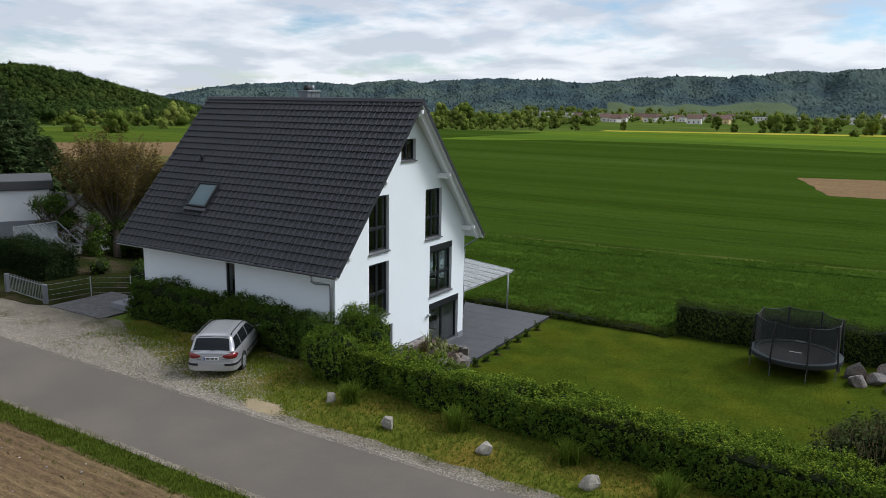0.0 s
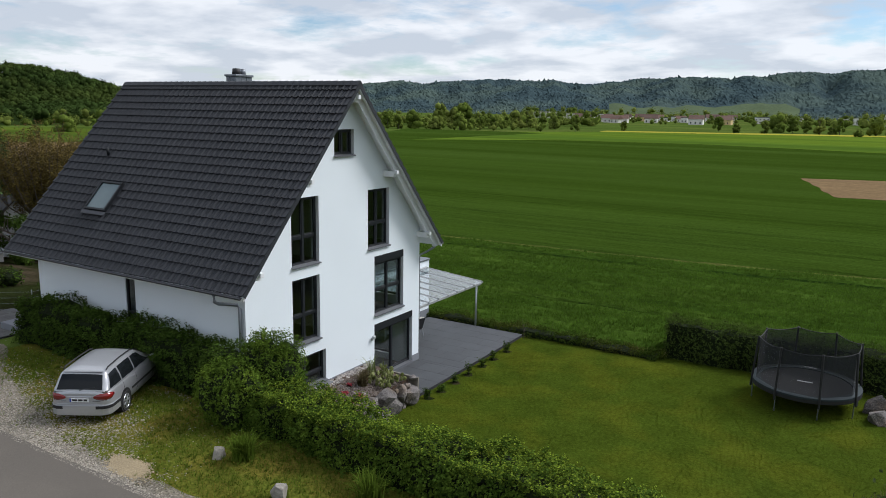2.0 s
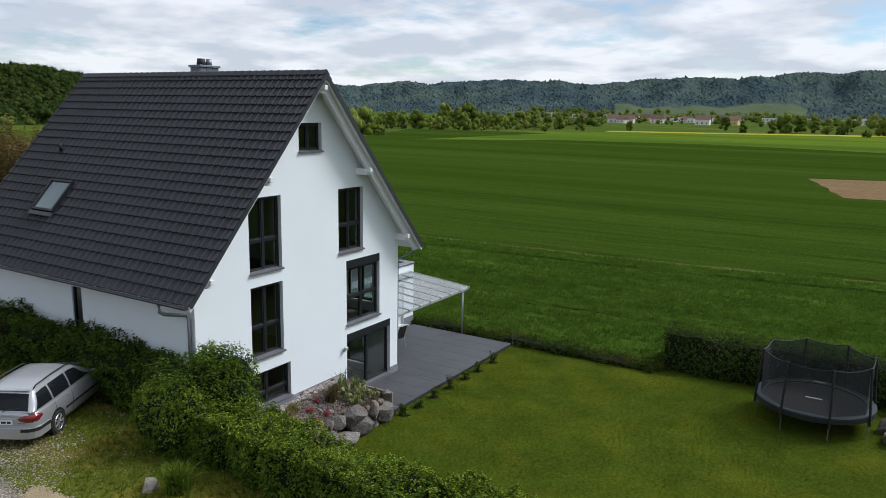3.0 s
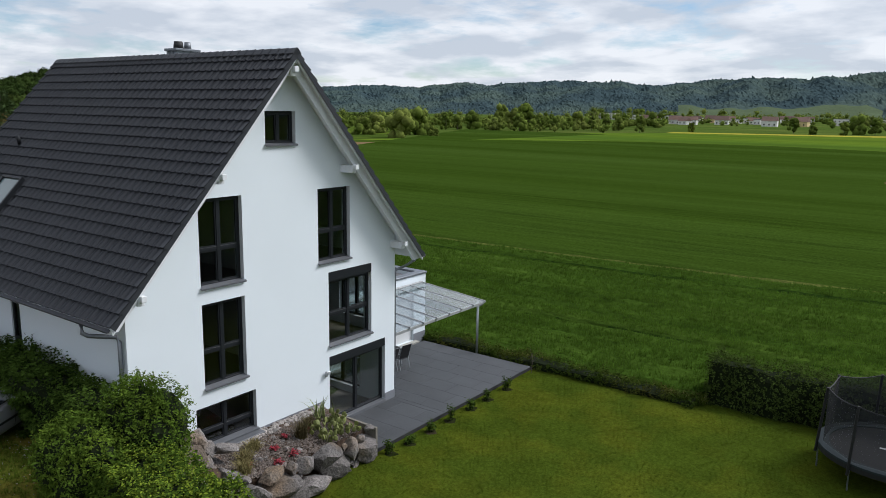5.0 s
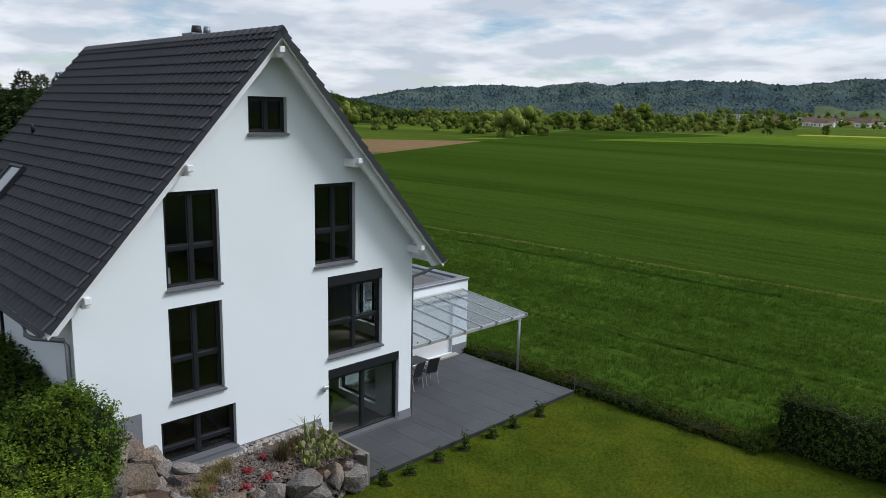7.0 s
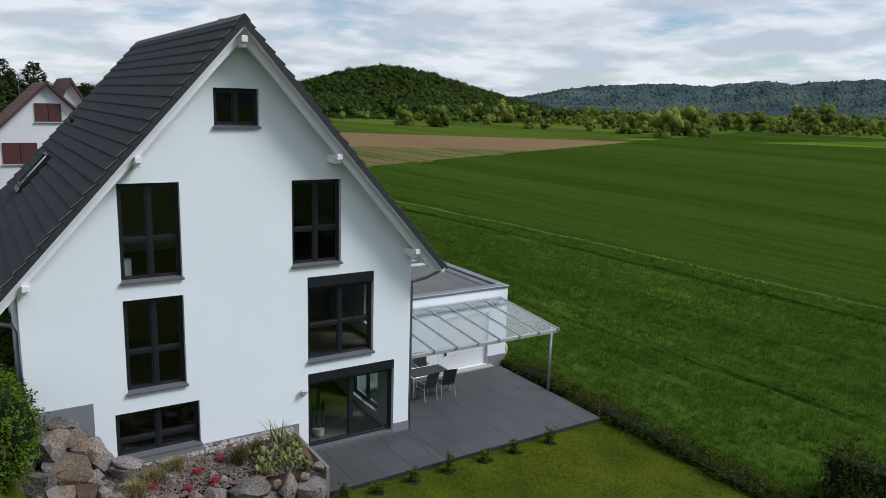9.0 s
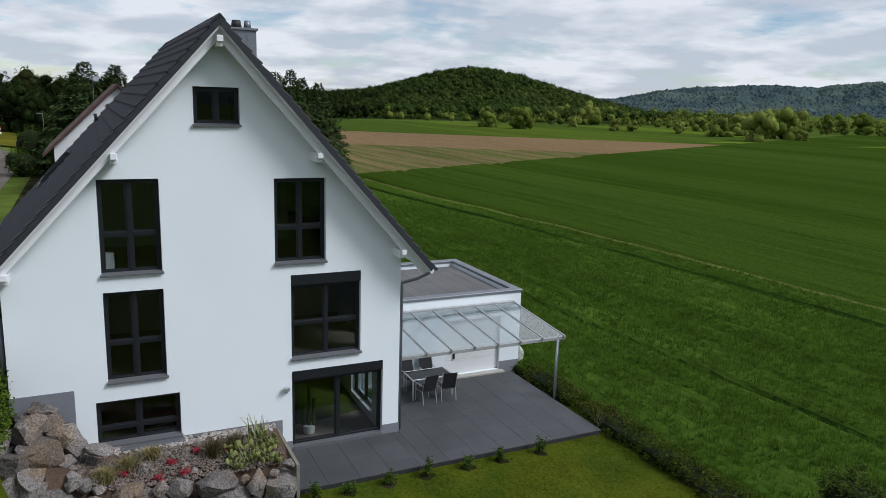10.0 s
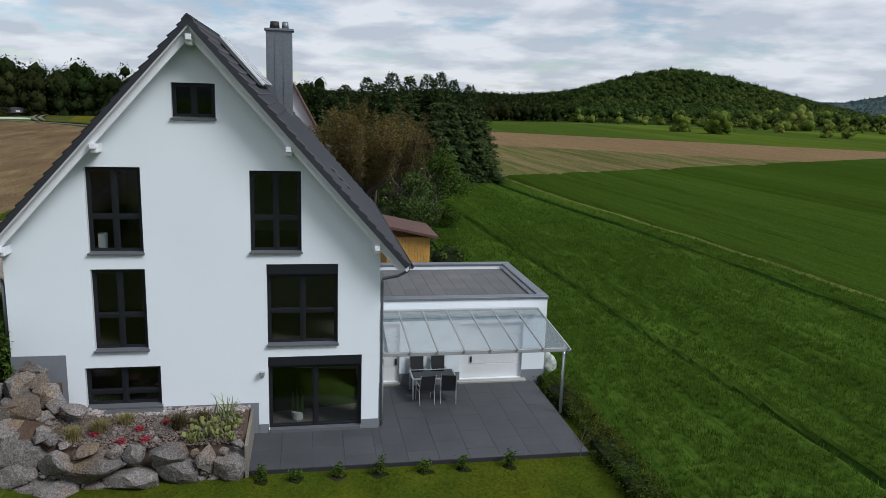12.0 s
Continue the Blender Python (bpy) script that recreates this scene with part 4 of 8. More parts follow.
def verge_mesh(inner, outer):
    """A smooth verge tile: a sloping plate and a flange down its outer side."""
    v, f = [], []
    for u0, u1, lo, hi in ((min(inner, outer), max(inner, outer), 0.0, 0.032), (min(outer, outer - 0.012 * np.sign(outer - inner)), max(outer, outer - 0.012 * np.sign(outer - inner)), -0.095, 0.031)):
        i = len(v)
        for d, lift in ((0.0, 0.0), (1.07 * TL, 0.058)):
            v += [(u0, d, lo + (lift if lo == 0 else 0)), (u1, d, lo + (lift if lo == 0 else 0)), (u1, d, hi + lift), (u0, d, hi + lift)]
        f += [(i + a, i + b, i + c, i + e) for a, b, c, e in ((0, 1, 2, 3), (7, 6, 5, 4), (0, 4, 5, 1), (1, 5, 6, 2), (2, 6, 7, 3), (3, 7, 4, 0))]
    return mesh_from("verge_tile", v, f, TILE)


for side in (-1, 1):
    for me, col in ((verge_mesh(0.10, -0.035), 0), (verge_mesh(TW - 0.10, TW + 0.035), COLS - 1)):
        for r in range(ROWS_N):
            ob = new("verge_tile", me)
            ob.parent = house
            ob.matrix_basis = Matrix([list(q) for q in tile_place(side, r, col)] + [[0, 0, 0, 1]])

SKY_X, SKY_Y = (-26.02, -24.78), (22.36, 23.12)     # skylight
tile_mesh = mesh_from("tile", TV, TF, TILE, False)
rest, rest2, singles = [], [], []
for r in range(ROWS_N):
    for c in range(COLS):
        m = tile_place(-1, r, c)
        mid = m[:, 3] + m[:, 0] * TW / 2 + m[:, 1] * TL / 2
        if SKY_X[0] - 0.02 < mid[0] < SKY_X[1] + 0.02 and SKY_Y[0] < mid[1] < SKY_Y[1]:
            continue
        (singles if mid[0] > -20.2 else rest).append(m)
        rest2.append(tile_place(1, r, c))
tagged(many("tile_field", TV, TF, rest, TILE, house), "anthracite interlocking roof tiles", kind="stuff")
tagged(many("tile_field", TV, TF, rest2, TILE, house), "anthracite interlocking roof tiles", kind="stuff")

# skylight on the lane side
def on_roof(side, x, y, lift=0.0):
    """Pose on a roof slope: x along the ridge, y downhill, z out of it."""
    down, up = Vector((0, side * _cs, -_sn)), Vector((0, side * _sn, _cs))
    o = Vector((x, y, roof_z(y))) + up * lift
    return Matrix((( *(down.cross(up)), ), (*down,), (*up,))).transposed().to_4x4(), o


def roof_part(name, side, x, y, lift, dims, material, parent, label="", bevel=0.01):
    """A box on the slope, centred at x, y; dims along ridge, downhill, outwards."""
    rot, o = on_roof(side, x, y, lift)
    a, b, c = dims
    ob = part(name, bx(-a / 2, a / 2, -b / 2, b / 2, 0, c, bevel=bevel), material, parent, label)
    ob.matrix_basis = Matrix.Translation(o) @ rot
    return ob


sx, sy, sl = -25.40, 22.76, 1.26
sk = roof_part("skylight", -1, sx, sy - 0.60 * _cs, 0.02, (1.26, 0.09, 0.11), FRAME, house, "grey framed roof window")
roof_part("skylight_frame", -1, sx, sy + 0.60 * _cs, 0.02, (1.26, 0.09, 0.13), FRAME, house)
for dx in (-0.585, 0.585):
    roof_part("skylight_frame", -1, sx + dx, sy, 0.02, (0.09, 1.11, 0.12), FRAME, house)
roof_part("skylight_pane", -1, sx, sy, 0.085, (1.08, 1.11, 0.012), SKYPANE, house, "glossy glass, the sky's teal reflection put into its colour")
roof_part("skylight_apron", -1, sx, sy - 0.76 * _cs, 0.075, (1.40, 0.16, 0.02), GUTTER, house, "grey lead apron")
vp = bmesh.new()
tube(vp, [(-26.9, 24.05, roof_z(24.05)), (-26.9, 24.0, roof_z(24.05) + 0.28)], 0.06, 8)
part("vent_pipe", vp, FRAME, house, "small dark roof vent", True)

# gutters and downpipes
for ey, sg in ((EY0, -1), (EY1, 1)):
    bm = bmesh.new()
    z = roof_z(ey) - 0.07
    prof = [(ey + sg * (0.065 + 0.075 * math.cos(a)), z - 0.075 * math.sin(a)) for a in np.linspace(0, math.pi, 9)]
    prof += [(ey + sg * (0.065 + 0.062 * math.cos(a)), z - 0.062 * math.sin(a)) for a in np.linspace(math.pi, 0, 9)]
    prism(bm, prof, "x", RX0 + 0.02, RX1 - 0.02)
    part("gutter", bm, GUTTER, house, "zinc half-round gutter", True)
bm = bmesh.new()
gz = roof_z(EY0) - 0.14
tube(bm, [(-17.55, EY0 - 0.06, gz), (-17.55, EY0 - 0.05, gz - 0.22), (-17.50, EY0 + 0.06, gz - 0.30), (-17.27, Y0 - 0.13, gz - 0.42), (-17.22, Y0 - 0.085, gz - 0.55), (-17.22, Y0 - 0.085, -0.6)], 0.055, 10)
part("downpipe", bm, ZINC, house, "zinc downpipe", True)
bm = bmesh.new()
tube(bm, [(-16.75, EY1 + 0.05, gz), (-16.80, EY1 + 0.02, gz - 0.15), (-17.0, EY1 - 0.25, gz - 0.34), (-17.14, Y1 + 0.08, gz - 0.46), (-17.14, Y1 + 0.07, gz - 0.60), (-17.14, Y1 + 0.07, -2.42)], 0.045, 10)
part("downpipe", bm, ZINC, house, "zinc downpipe", True)

# chimney clad in zinc
ch = part("chimney", bx(-24.60, -24.03, 28.18, 29.08, 5.9, 9.50), ZINC, house, "zinc clad chimney with two flues")
for y in (28.48, 28.78):
    part("seam", bx(-24.03, -24.012, y - 0.012, y + 0.012, 6.4, 9.50), ZINC, ch)
for x in (-24.41, -24.22):
    part("seam", bx(x - 0.012, x + 0.012, 28.162, 28.18, 6.4, 9.50), ZINC, ch)
part("cap", bx(-24.66, -23.97, 28.12, 29.14, 9.50, 9.59, bevel=0.015), ZINC, ch)
for y, r, mt in ((28.47, 0.17, BLACK), (28.84, 0.12, ZINC)):
    bm = bmesh.new()
    tube(bm, [(-24.31, y, 9.57), (-24.31, y, 9.84)], r * 1.1, 14, True, r * 0.85)
    part("flue", bm, mt, ch, "", True)

# solar panels near the ridge on the field side
pv = thing("solar_panel", "dark solar collectors mounted on the roof", "solar panel", "solar panels on the roof")
for k in range(4):
    x = -19.6 - 1.18 * k
    roof_part("collector", 1, x, 27.62, 0.150, (1.10, 1.75, 0.07), BLUEPV, pv)
    for dx in (-0.56, 0.56):
        roof_part("frame_bar", 1, x + dx, 27.62, 0.140, (0.03, 1.80, 0.09), PLATE if k == 0 and dx > 0 else ALU, pv, "pale aluminium frame")
    for dx in (-0.40, 0.40):
        roof_part("rail", 1, x + dx, 27.62, 0.05, (0.04, 1.70, 0.09), ALU, pv)

# ---- garage, terrace, canopy ----
GX0, GX1, GY0, GY1, GZ = -26.1, -20.55, 31.75, 37.95, 0.60
garage = thing("garage", "white flat roofed garage with slab covered roof", "garage")
GD = [(34.85, 37.12, -2.40, -0.35), (31.95, 32.70, -2.40, -0.30)]
part("wall", wall_with_openings(GY0, GY1, -3.0, lambda u: GZ - 0.10, GD, "x", GX1 - 0.3, GX1), PLASTER, garage)
part("wall", bx(GX0, GX0 + 0.3, GY0, GY1, -3.0, GZ - 0.10), PLASTER, garage)
part("wall", bx(GX0 + 0.303, GX1 - 0.303, GY1 - 0.3, GY1, -3.0, GZ - 0.10), PLASTER, garage)
part("wall", bx(GX0 + 0.303, GX1 - 0.303, GY0, GY0 + 0.2, -3.0, GZ - 0.10), PLASTER, garage)
for y0, y1 in ((GY0 + 0.95, 34.85), (37.12, GY1)):
    part("plinth", bx(GX1, GX1 + 0.015, y0, y1, -2.9, -2.12), PLINTH, garage, "grey painted plinth")
part("plinth", bx(GX1 - 1.5, GX1, GY1, GY1 + 0.015, -2.9, -2.12), PLINTH, garage, "grey painted plinth")
part("roof_deck", bx(GX0 + 0.31, GX1 - 0.31, GY0 + 0.21, GY1 - 0.31, GZ - 0.42, GZ - 0.24), DARKFILM, garage)
for q in ((GX1 - 0.33, GX1 + 0.04, GY0, GY1 + 0.04), (GX0 - 0.04, GX0 + 0.33, GY0, GY1 + 0.04), (GX0 + 0.332, GX1 - 0.332, GY1 - 0.30, GY1 + 0.04), (GX0 + 0.332, GX1 - 0.332, GY0, GY0 + 0.24)):
    part("parapet_cap", bx(*q, GZ - 0.10, GZ, bevel=0.012), ZINC, garage, "zinc parapet cap")
for y0, y1, z0, z1 in GD:
    d = part("garage_door" if y1 - y0 > 1 else "side_door", bx(GX1 - 0.16, GX1 - 0.13, y0, y1, z0, z1), DOORWHITE, garage, "white sectional door")
    for k in range(4):
        h = (z1 - z0) / 4
        part("door_panel", bx(GX1 - 0.13, GX1 - 0.105, y0 + 0.01, y1 - 0.01, z0 + k * h + 0.006, z0 + (k + 1) * h - 0.006, bevel=0.006), DOORWHITE, d)
    part("handle", bx(GX1 - 0.105, GX1 - 0.06, y0 + 0.38 if y1 - y0 > 1 else y1 - 0.14, y0 + 0.45 if y1 - y0 > 1 else y1 - 0.08, -1.82, -1.60, bevel=0.008), BLACK, d, "black door handle")
part("threshold", bx(GX1 - 0.3, GX1 + 0.25, 34.75, 37.25, -2.50, -2.425), CONCRETE, garage, "pale concrete threshold")
part("threshold", bx(GX1 - 0.3, GX1 + 0.12, 31.9, 32.72, -2.50, -2.425), CONCRETE, garage, "pale concrete threshold")

canopy = thing("patio_canopy", "aluminium patio canopy with clear glass roof", "canopy")
CB, CF, CY0, CY1 = (-20.5, 0.16), (-17.25, -0.16), 31.76, 37.62
part("wall_beam", bx(CB[0] - 0.04, CB[0] + 0.06, CY0, CY1, CB[1] - 0.10, CB[1] + 0.05, bevel=0.01), CANOPYALU, canopy)
part("front_beam", bx(CF[0] - 0.05, CF[0] + 0.05, CY0, CY1, CF[1] - 0.12, CF[1] + 0.0, bevel=0.012), CANOPYALU, canopy)
ys = np.linspace(CY0 + 0.03, CY1 - 0.03, 8)
for y in ys:
    bm = bmesh.new()
    prism(bm, [(CB[0], CB[1] - 0.05), (CF[0] + 0.12, CF[1] - 0.035), (CF[0] + 0.12, CF[1] + 0.045), (CB[0], CB[1] + 0.03)], "y", y - 0.022, y + 0.022)
    part("rafter", bm, CANOPYALU, canopy)
for a, b in zip(ys, ys[1:]):
    bm = bmesh.new()
    prism(bm, [(CB[0], CB[1] + 0.010), (CF[0] + 0.10, CF[1] + 0.025), (CF[0] + 0.10, CF[1] + 0.033), (CB[0], CB[1] + 0.018)], "y", a + 0.024, b - 0.024)
    part("pane", bm, CLEAR, canopy, "clear glass pane").visible_shadow = False
for y in (CY0 + 0.03, CY1 - 0.08):
    bm = bmesh.new()
    tube(bm, [(CF[0] - 0.22, y, -2.45), (CF[0] - 0.22, y, CF[1] - 0.0)], 0.042, 12)
    part("post", bm, ALU, canopy, "", True)
bm = bmesh.new()
tube(bm, [(CF[0] + 0.02, CY1 + 0.04, CF[1] - 0.05), (CF[0] - 0.1, CY1 + 0.04, CF[1] - 0.2), (CF[0] - 0.2, CY1 - 0.05, CF[1] - 0.28), (CF[0] - 0.2, CY1 - 0.06, -2.4)], 0.03, 8)
part("drain_pipe", bm, ALU, canopy, "", True)

bm = bx(-17.055, -14.82, 27.96, 37.5, -2.95, -2.472)
box(bm, -20.24, -17.057, 31.66, 37.5, -2.95, -2.472)
terrace = tagged(obj("terrace", bm, JOINT), "dark slate slab terrace beside the house", "terrace", kind="structure")


# ---- hedges and shrubs ----
def wobble(p, s, seed):
    return noise.noise(Vector((p[0] * s + seed, p[1] * s, p[2] * s)))


PER_SHOOT = 7


def shoots(pts, nrm, leaf, rng):
    """Leaves strung along short stems that stand out of a surface; returns their places and facings."""
    n = len(pts)
    stem = nrm + rng.normal(0, 0.38, (n, 3)) + np.array((0, 0, 0.35))
    stem /= np.linalg.norm(stem, axis=1)[:, None]
    length = leaf * rng.uniform(1.0, 2.6, n)
    i = np.repeat(np.arange(n), PER_SHOOT)
    t = rng.uniform(-0.6, 1.0, len(i))
    p = pts[i] + stem[i] * (length[i] * t)[:, None] + rng.normal(0, leaf * 0.36, (len(i), 3))
    return p, stem[i] * 0.6 + nrm[i] * 0.4 + np.array((0, 0, 0.45))


def hedge(name, label, corners, width, height, leaf, material, density, seed, lump=0.16, group="", core=None, base=None, tip=None):
    """A clipped row along a line of (x, y): a twiggy core with leaves all over it, of uneven outline."""
    rng = np.random.default_rng(seed)
    h = thing(name, label, "hedge", group)
    pts, nrm = [], []
    core_bm = bmesh.new()
    for (xa, ya), (xb, yb) in zip(corners, corners[1:]):
        d = np.array((xb - xa, yb - ya))
        L = float(np.hypot(*d))
        d /= L
        n = np.array((-d[1], d[0]))
        nx, nh = max(2, int(L / 0.4)), 5
        prof = [(-0.5, 0.0), (-0.5, 0.45), (-0.46, 0.85), (-0.3, 1.0), (0.3, 1.0), (0.46, 0.85), (0.5, 0.45), (0.5, 0.0)]
        rows = []
        for i in range(nx + 1):
            q = np.array((xa, ya)) + d * L * i / nx
            zg = float(ground_z(*q)) if base is None else base
            row = []
            for u, w in prof:
                p = np.array((q[0] + n[0] * u * width * 0.86, q[1] + n[1] * u * width * 0.86, zg + w * (height - 0.10)))
                k = wobble(p, 1.1, seed) * lump
                row.append(core_bm.verts.new((p[0] + n[0] * k * np.sign(u), p[1] + n[1] * k * np.sign(u), p[2] + (k if w > 0.5 else 0))))
            rows.append(row)
        for a, b in zip(rows, rows[1:]):
            for k in range(len(prof) - 1):
                core_bm.faces.new((a[k], b[k], b[k + 1], a[k + 1]))
        core_bm.faces.new(rows[0])
        core_bm.faces.new(rows[-1][::-1])
        area = L * (2 * height + width) + 2 * width * height
        N = int(area * density / PER_SHOOT)
        s = rng.uniform(0, 2 * height + width, N)
        along = rng.uniform(-0.1, L + 0.1, N)
        ends = rng.uniform(0, 1, N) < 2 * width * height / area
        for i in range(N):
            if ends[i]:
                u, w, a = rng.uniform(-0.5, 0.5), rng.uniform(0.02, 1), (0 if rng.uniform() < 0.5 else L)
            else:
                a = along[i]
                if s[i] < height:
                    u, w = -0.5, s[i] / height
                elif s[i] < height + width:
                    u, w = (s[i] - height) / width - 0.5, 1.0
                else:
                    u, w = 0.5, (s[i] - height - width) / height
                if w > 0.8 and abs(u) == 0.5:
                    u *= 1 - (w - 0.8) * 0.5
            q = np.array((xa, ya)) + d * a
            zg = float(ground_z(*q)) if base is None else base
            p = np.array((q[0] + n[0] * u * width, q[1] + n[1] * u * width, zg + w * height))
            k = wobble(p, 1.1, seed) * lump + wobble(p, 3.2, seed) * 0.16
            p[:2] += n * k * np.sign(u) * (abs(u) > 0.4)
            if w > 0.9:
                p[2] += k + max(0, rng.normal(0, 0.04))
            pts.append(p)
            if ends[i]:
                nrm.append((d[0] * (1 if a else -1), d[1] * (1 if a else -1), 0.35))
            elif w > 0.9:
                nrm.append((0, 0, 1))
            else:
                nrm.append((n[0] * np.sign(u), n[1] * np.sign(u), 0.45))
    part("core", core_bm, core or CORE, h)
    pts, nrm = np.array(pts), np.array(nrm)
    p, o = shoots(pts, nrm, leaf, rng)
    many("leaves", LEAF_V, LEAF_F, places(p, leaf * rng.uniform(0.55, 1.3, len(p)), facing(o, rng, 0.55)), material, h)
    if tip:
        # pale young growth stands up from the top and its edges; its brightness also paints the sunlit top
        up = (nrm[:, 2] > 0.9) & (rng.uniform(0, 1, len(nrm)) < 0.55)
        up |= (nrm[:, 2] < 0.9) & (rng.uniform(0, 1, len(nrm)) < 0.05)
        p, o = shoots(pts[up] + np.array((0, 0, 0.03)), np.tile((0, 0, 1.0), (up.sum(), 1)), leaf, rng)
        many("young_growth", LEAF_V, LEAF_F, places(p, leaf * rng.uniform(0.5, 1.05, len(p)), facing(o, rng, 0.5)), tip, h)
    return h


def bush(name, label, centre, radii, leaf, material, count, seed, category="bush", group="", clumps=7, core=None):
    """A rounded shrub: several lobes of leaves over a dark core, on its own ground."""
    rng = np.random.default_rng(seed)
    cx, cy = centre
    zg = float(ground_z(cx, cy))
    h = thing(name, label, category, group)
    rx, ry, rz = radii
    cv, cf = rough_ball(ICO2, 0.22, seed)
    lobes = [(0, 0, 0.5, 0.72)] + [(0.45 * math.cos(a), 0.45 * math.sin(a), rng.uniform(0.35, 0.72), rng.uniform(0.38, 0.55)) for a in np.linspace(0, 2 * math.pi, clumps, endpoint=False) + rng.uniform(0, 1)]
    cores = np.array([np.concatenate([np.diag((rx * r * 0.9, ry * r * 0.9, rz * r * 0.8)), np.array([[cx + rx * a], [cy + ry * b], [zg + rz * c]])], 1) for a, b, c, r in lobes])
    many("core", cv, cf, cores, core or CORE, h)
    w = np.array([r * r for *_, r in lobes])
    n = count // PER_SHOOT
    pick = rng.choice(len(lobes), n, p=w / w.sum())
    d = rng.normal(0, 1, (n, 3))
    d /= np.linalg.norm(d, axis=1)[:, None]
    L = np.array(lobes)[pick]
    rad = L[:, 3] * rng.uniform(0.86, 1.08, n) * (1 + 0.10 * np.sin(9 * d[:, 0] + 3 * pick) * np.cos(8 * d[:, 2] + pick))
    p = np.stack([cx + rx * (L[:, 0] + d[:, 0] * rad), cy + ry * (L[:, 1] + d[:, 1] * rad), zg + rz * (L[:, 2] + d[:, 2] * rad)], 1)
    p, d = shoots(p, d, leaf, rng)
    keep = p[:, 2] > zg + 0.03
    p, d = p[keep], d[keep]
    many("leaves", LEAF_V, LEAF_F, places(p, leaf * rng.uniform(0.55, 1.3, len(p)), facing(d, rng, 0.6)), material, h)
    return h


hedge("hedge", "leafy green garden hedge with bright young tips", [(-15.2, 20.2), (-12.2, 19.75), (-8.0, 19.55), (-3.0, 19.35), (3.5, 19.1), (9, 19.0)], 1.45, 1.06, 0.078, HEDGE_LEAF, 1250, 11, 0.3, tip=HEDGE_TIP)
hedge("house_hedge", "dark green shrub hedge along the house wall", [(-27.6, 20.8), (-24.0, 20.9), (-19.5, 20.95), (-17.0, 20.85)], 1.2, 1.58, 0.095, DARK_LEAF, 800, 12, 0.40)
bush("shrub", "round dark green shrub at the house corner", (-15.35, 20.9), (1.15, 1.0, 1.85), 0.072, HEDGE_LEAF, 30000, 13, "shrub")
bush("shrub", "green leafy shrub beside the hedge", (-15.6, 19.7), (1.3, 1.0, 1.42), 0.072, SHRUB_LEAF, 30000, 14, "shrub")
hedge("beech_hedge", "tall clipped dark hedge along the field", [(-8.2, 39.3), (-2, 39.45), (6, 39.3), (16, 39.0)], 1.2, 1.70, 0.09, BEECH_LEAF, 560, 15, 0.28)
hedge("low_hedge", "low rough hedge between terrace and field", [(-20.6, 38.05), (-17, 38.2), (-12, 38.1), (-8.4, 38.0)], 0.8, 0.40, 0.085, LOW_LEAF, 560, 16, 0.26)
pine = bush("mountain_pine", "dark mountain pine with upright pale candles", (1.35, 22.6), (1.95, 1.5, 2.9), 0.12, PINE_LEAF, 22000, 17, "shrub")
rng = np.random.default_rng(18)
_n = 700
_a, _u = rng.uniform(0, 2 * math.pi, _n), np.sqrt(rng.uniform(0, 1, _n))
_z = float(ground_z(1.35, 22.6)) + 2.9 * (0.62 + 0.52 * np.sqrt(np.clip(1 - (_u * 0.95) ** 2, 0, 1)) * rng.uniform(0.8, 1.0, _n))
many("candle", [(-0.03, 0, 0), (0.03, 0, 0), (0, 0.01, 1), (0, -0.03, 0), (0, 0.03, 0), (0.01, 0, 1)], [(0, 1, 2), (3, 4, 5)], places(np.stack([1.35 + 1.8 * _u * np.cos(_a), 22.6 + 1.4 * _u * np.sin(_a), _z - 0.05], 1), rng.uniform(0.18, 0.36, _n), turns(_n, rng, 0.2)), CANDLE, pine)


def blades(name, label, centre, count, length, spread, material, seed, category="grass", wide=0.02, parent=None):
    """A tuft of long arching blades."""
    rng = np.random.default_rng(seed)
    v, f = [], []
    cx, cy, cz = centre
    for _ in range(count):
        a, lean, L = rng.uniform(0, 2 * math.pi), rng.uniform(0.1, 1) * spread, length * rng.uniform(0.6, 1.1)
        c, s = math.cos(a), math.sin(a)
        ox, oy = rng.normal(0, spread * 0.18, 2)
        i = len(v)
        for t in (0.0, 0.45, 0.8, 1.0):
            r = lean * t ** 1.6
            z = L * (t - 0.28 * t ** 3 * min(1.5, lean / length * 1.6))
            w = wide * (1 - 0.95 * t ** 1.5)
            v += [(cx + ox + r * c - w * s, cy + oy + r * s + w * c, cz + z), (cx + ox + r * c + w * s, cy + oy + r * s - w * c, cz + z)]
        f += [(i + k, i + k + 1, i + k + 3, i + k + 2) for k in (0, 2, 4)]
    ob = new(name, mesh_from(name, np.array(v), np.array(f), material))
    if parent:
        ob.parent = parent
        return ob
    return tagged(ob, label, category)


for k, (x, y, L) in enumerate(((-13.55, 18.08, 0.78), (-9.62, 18.12, 0.85), (-6.0, 18.0, 0.75), (-3.2, 17.4, 0.8))):
    tagged(blades("grass_clump", "clump of long green iris leaves", (x, y, float(ground_z(x, y))), 230, L, 0.6, BLADE, 30 + k, "plant", 0.024), group="iris clumps before the hedge")


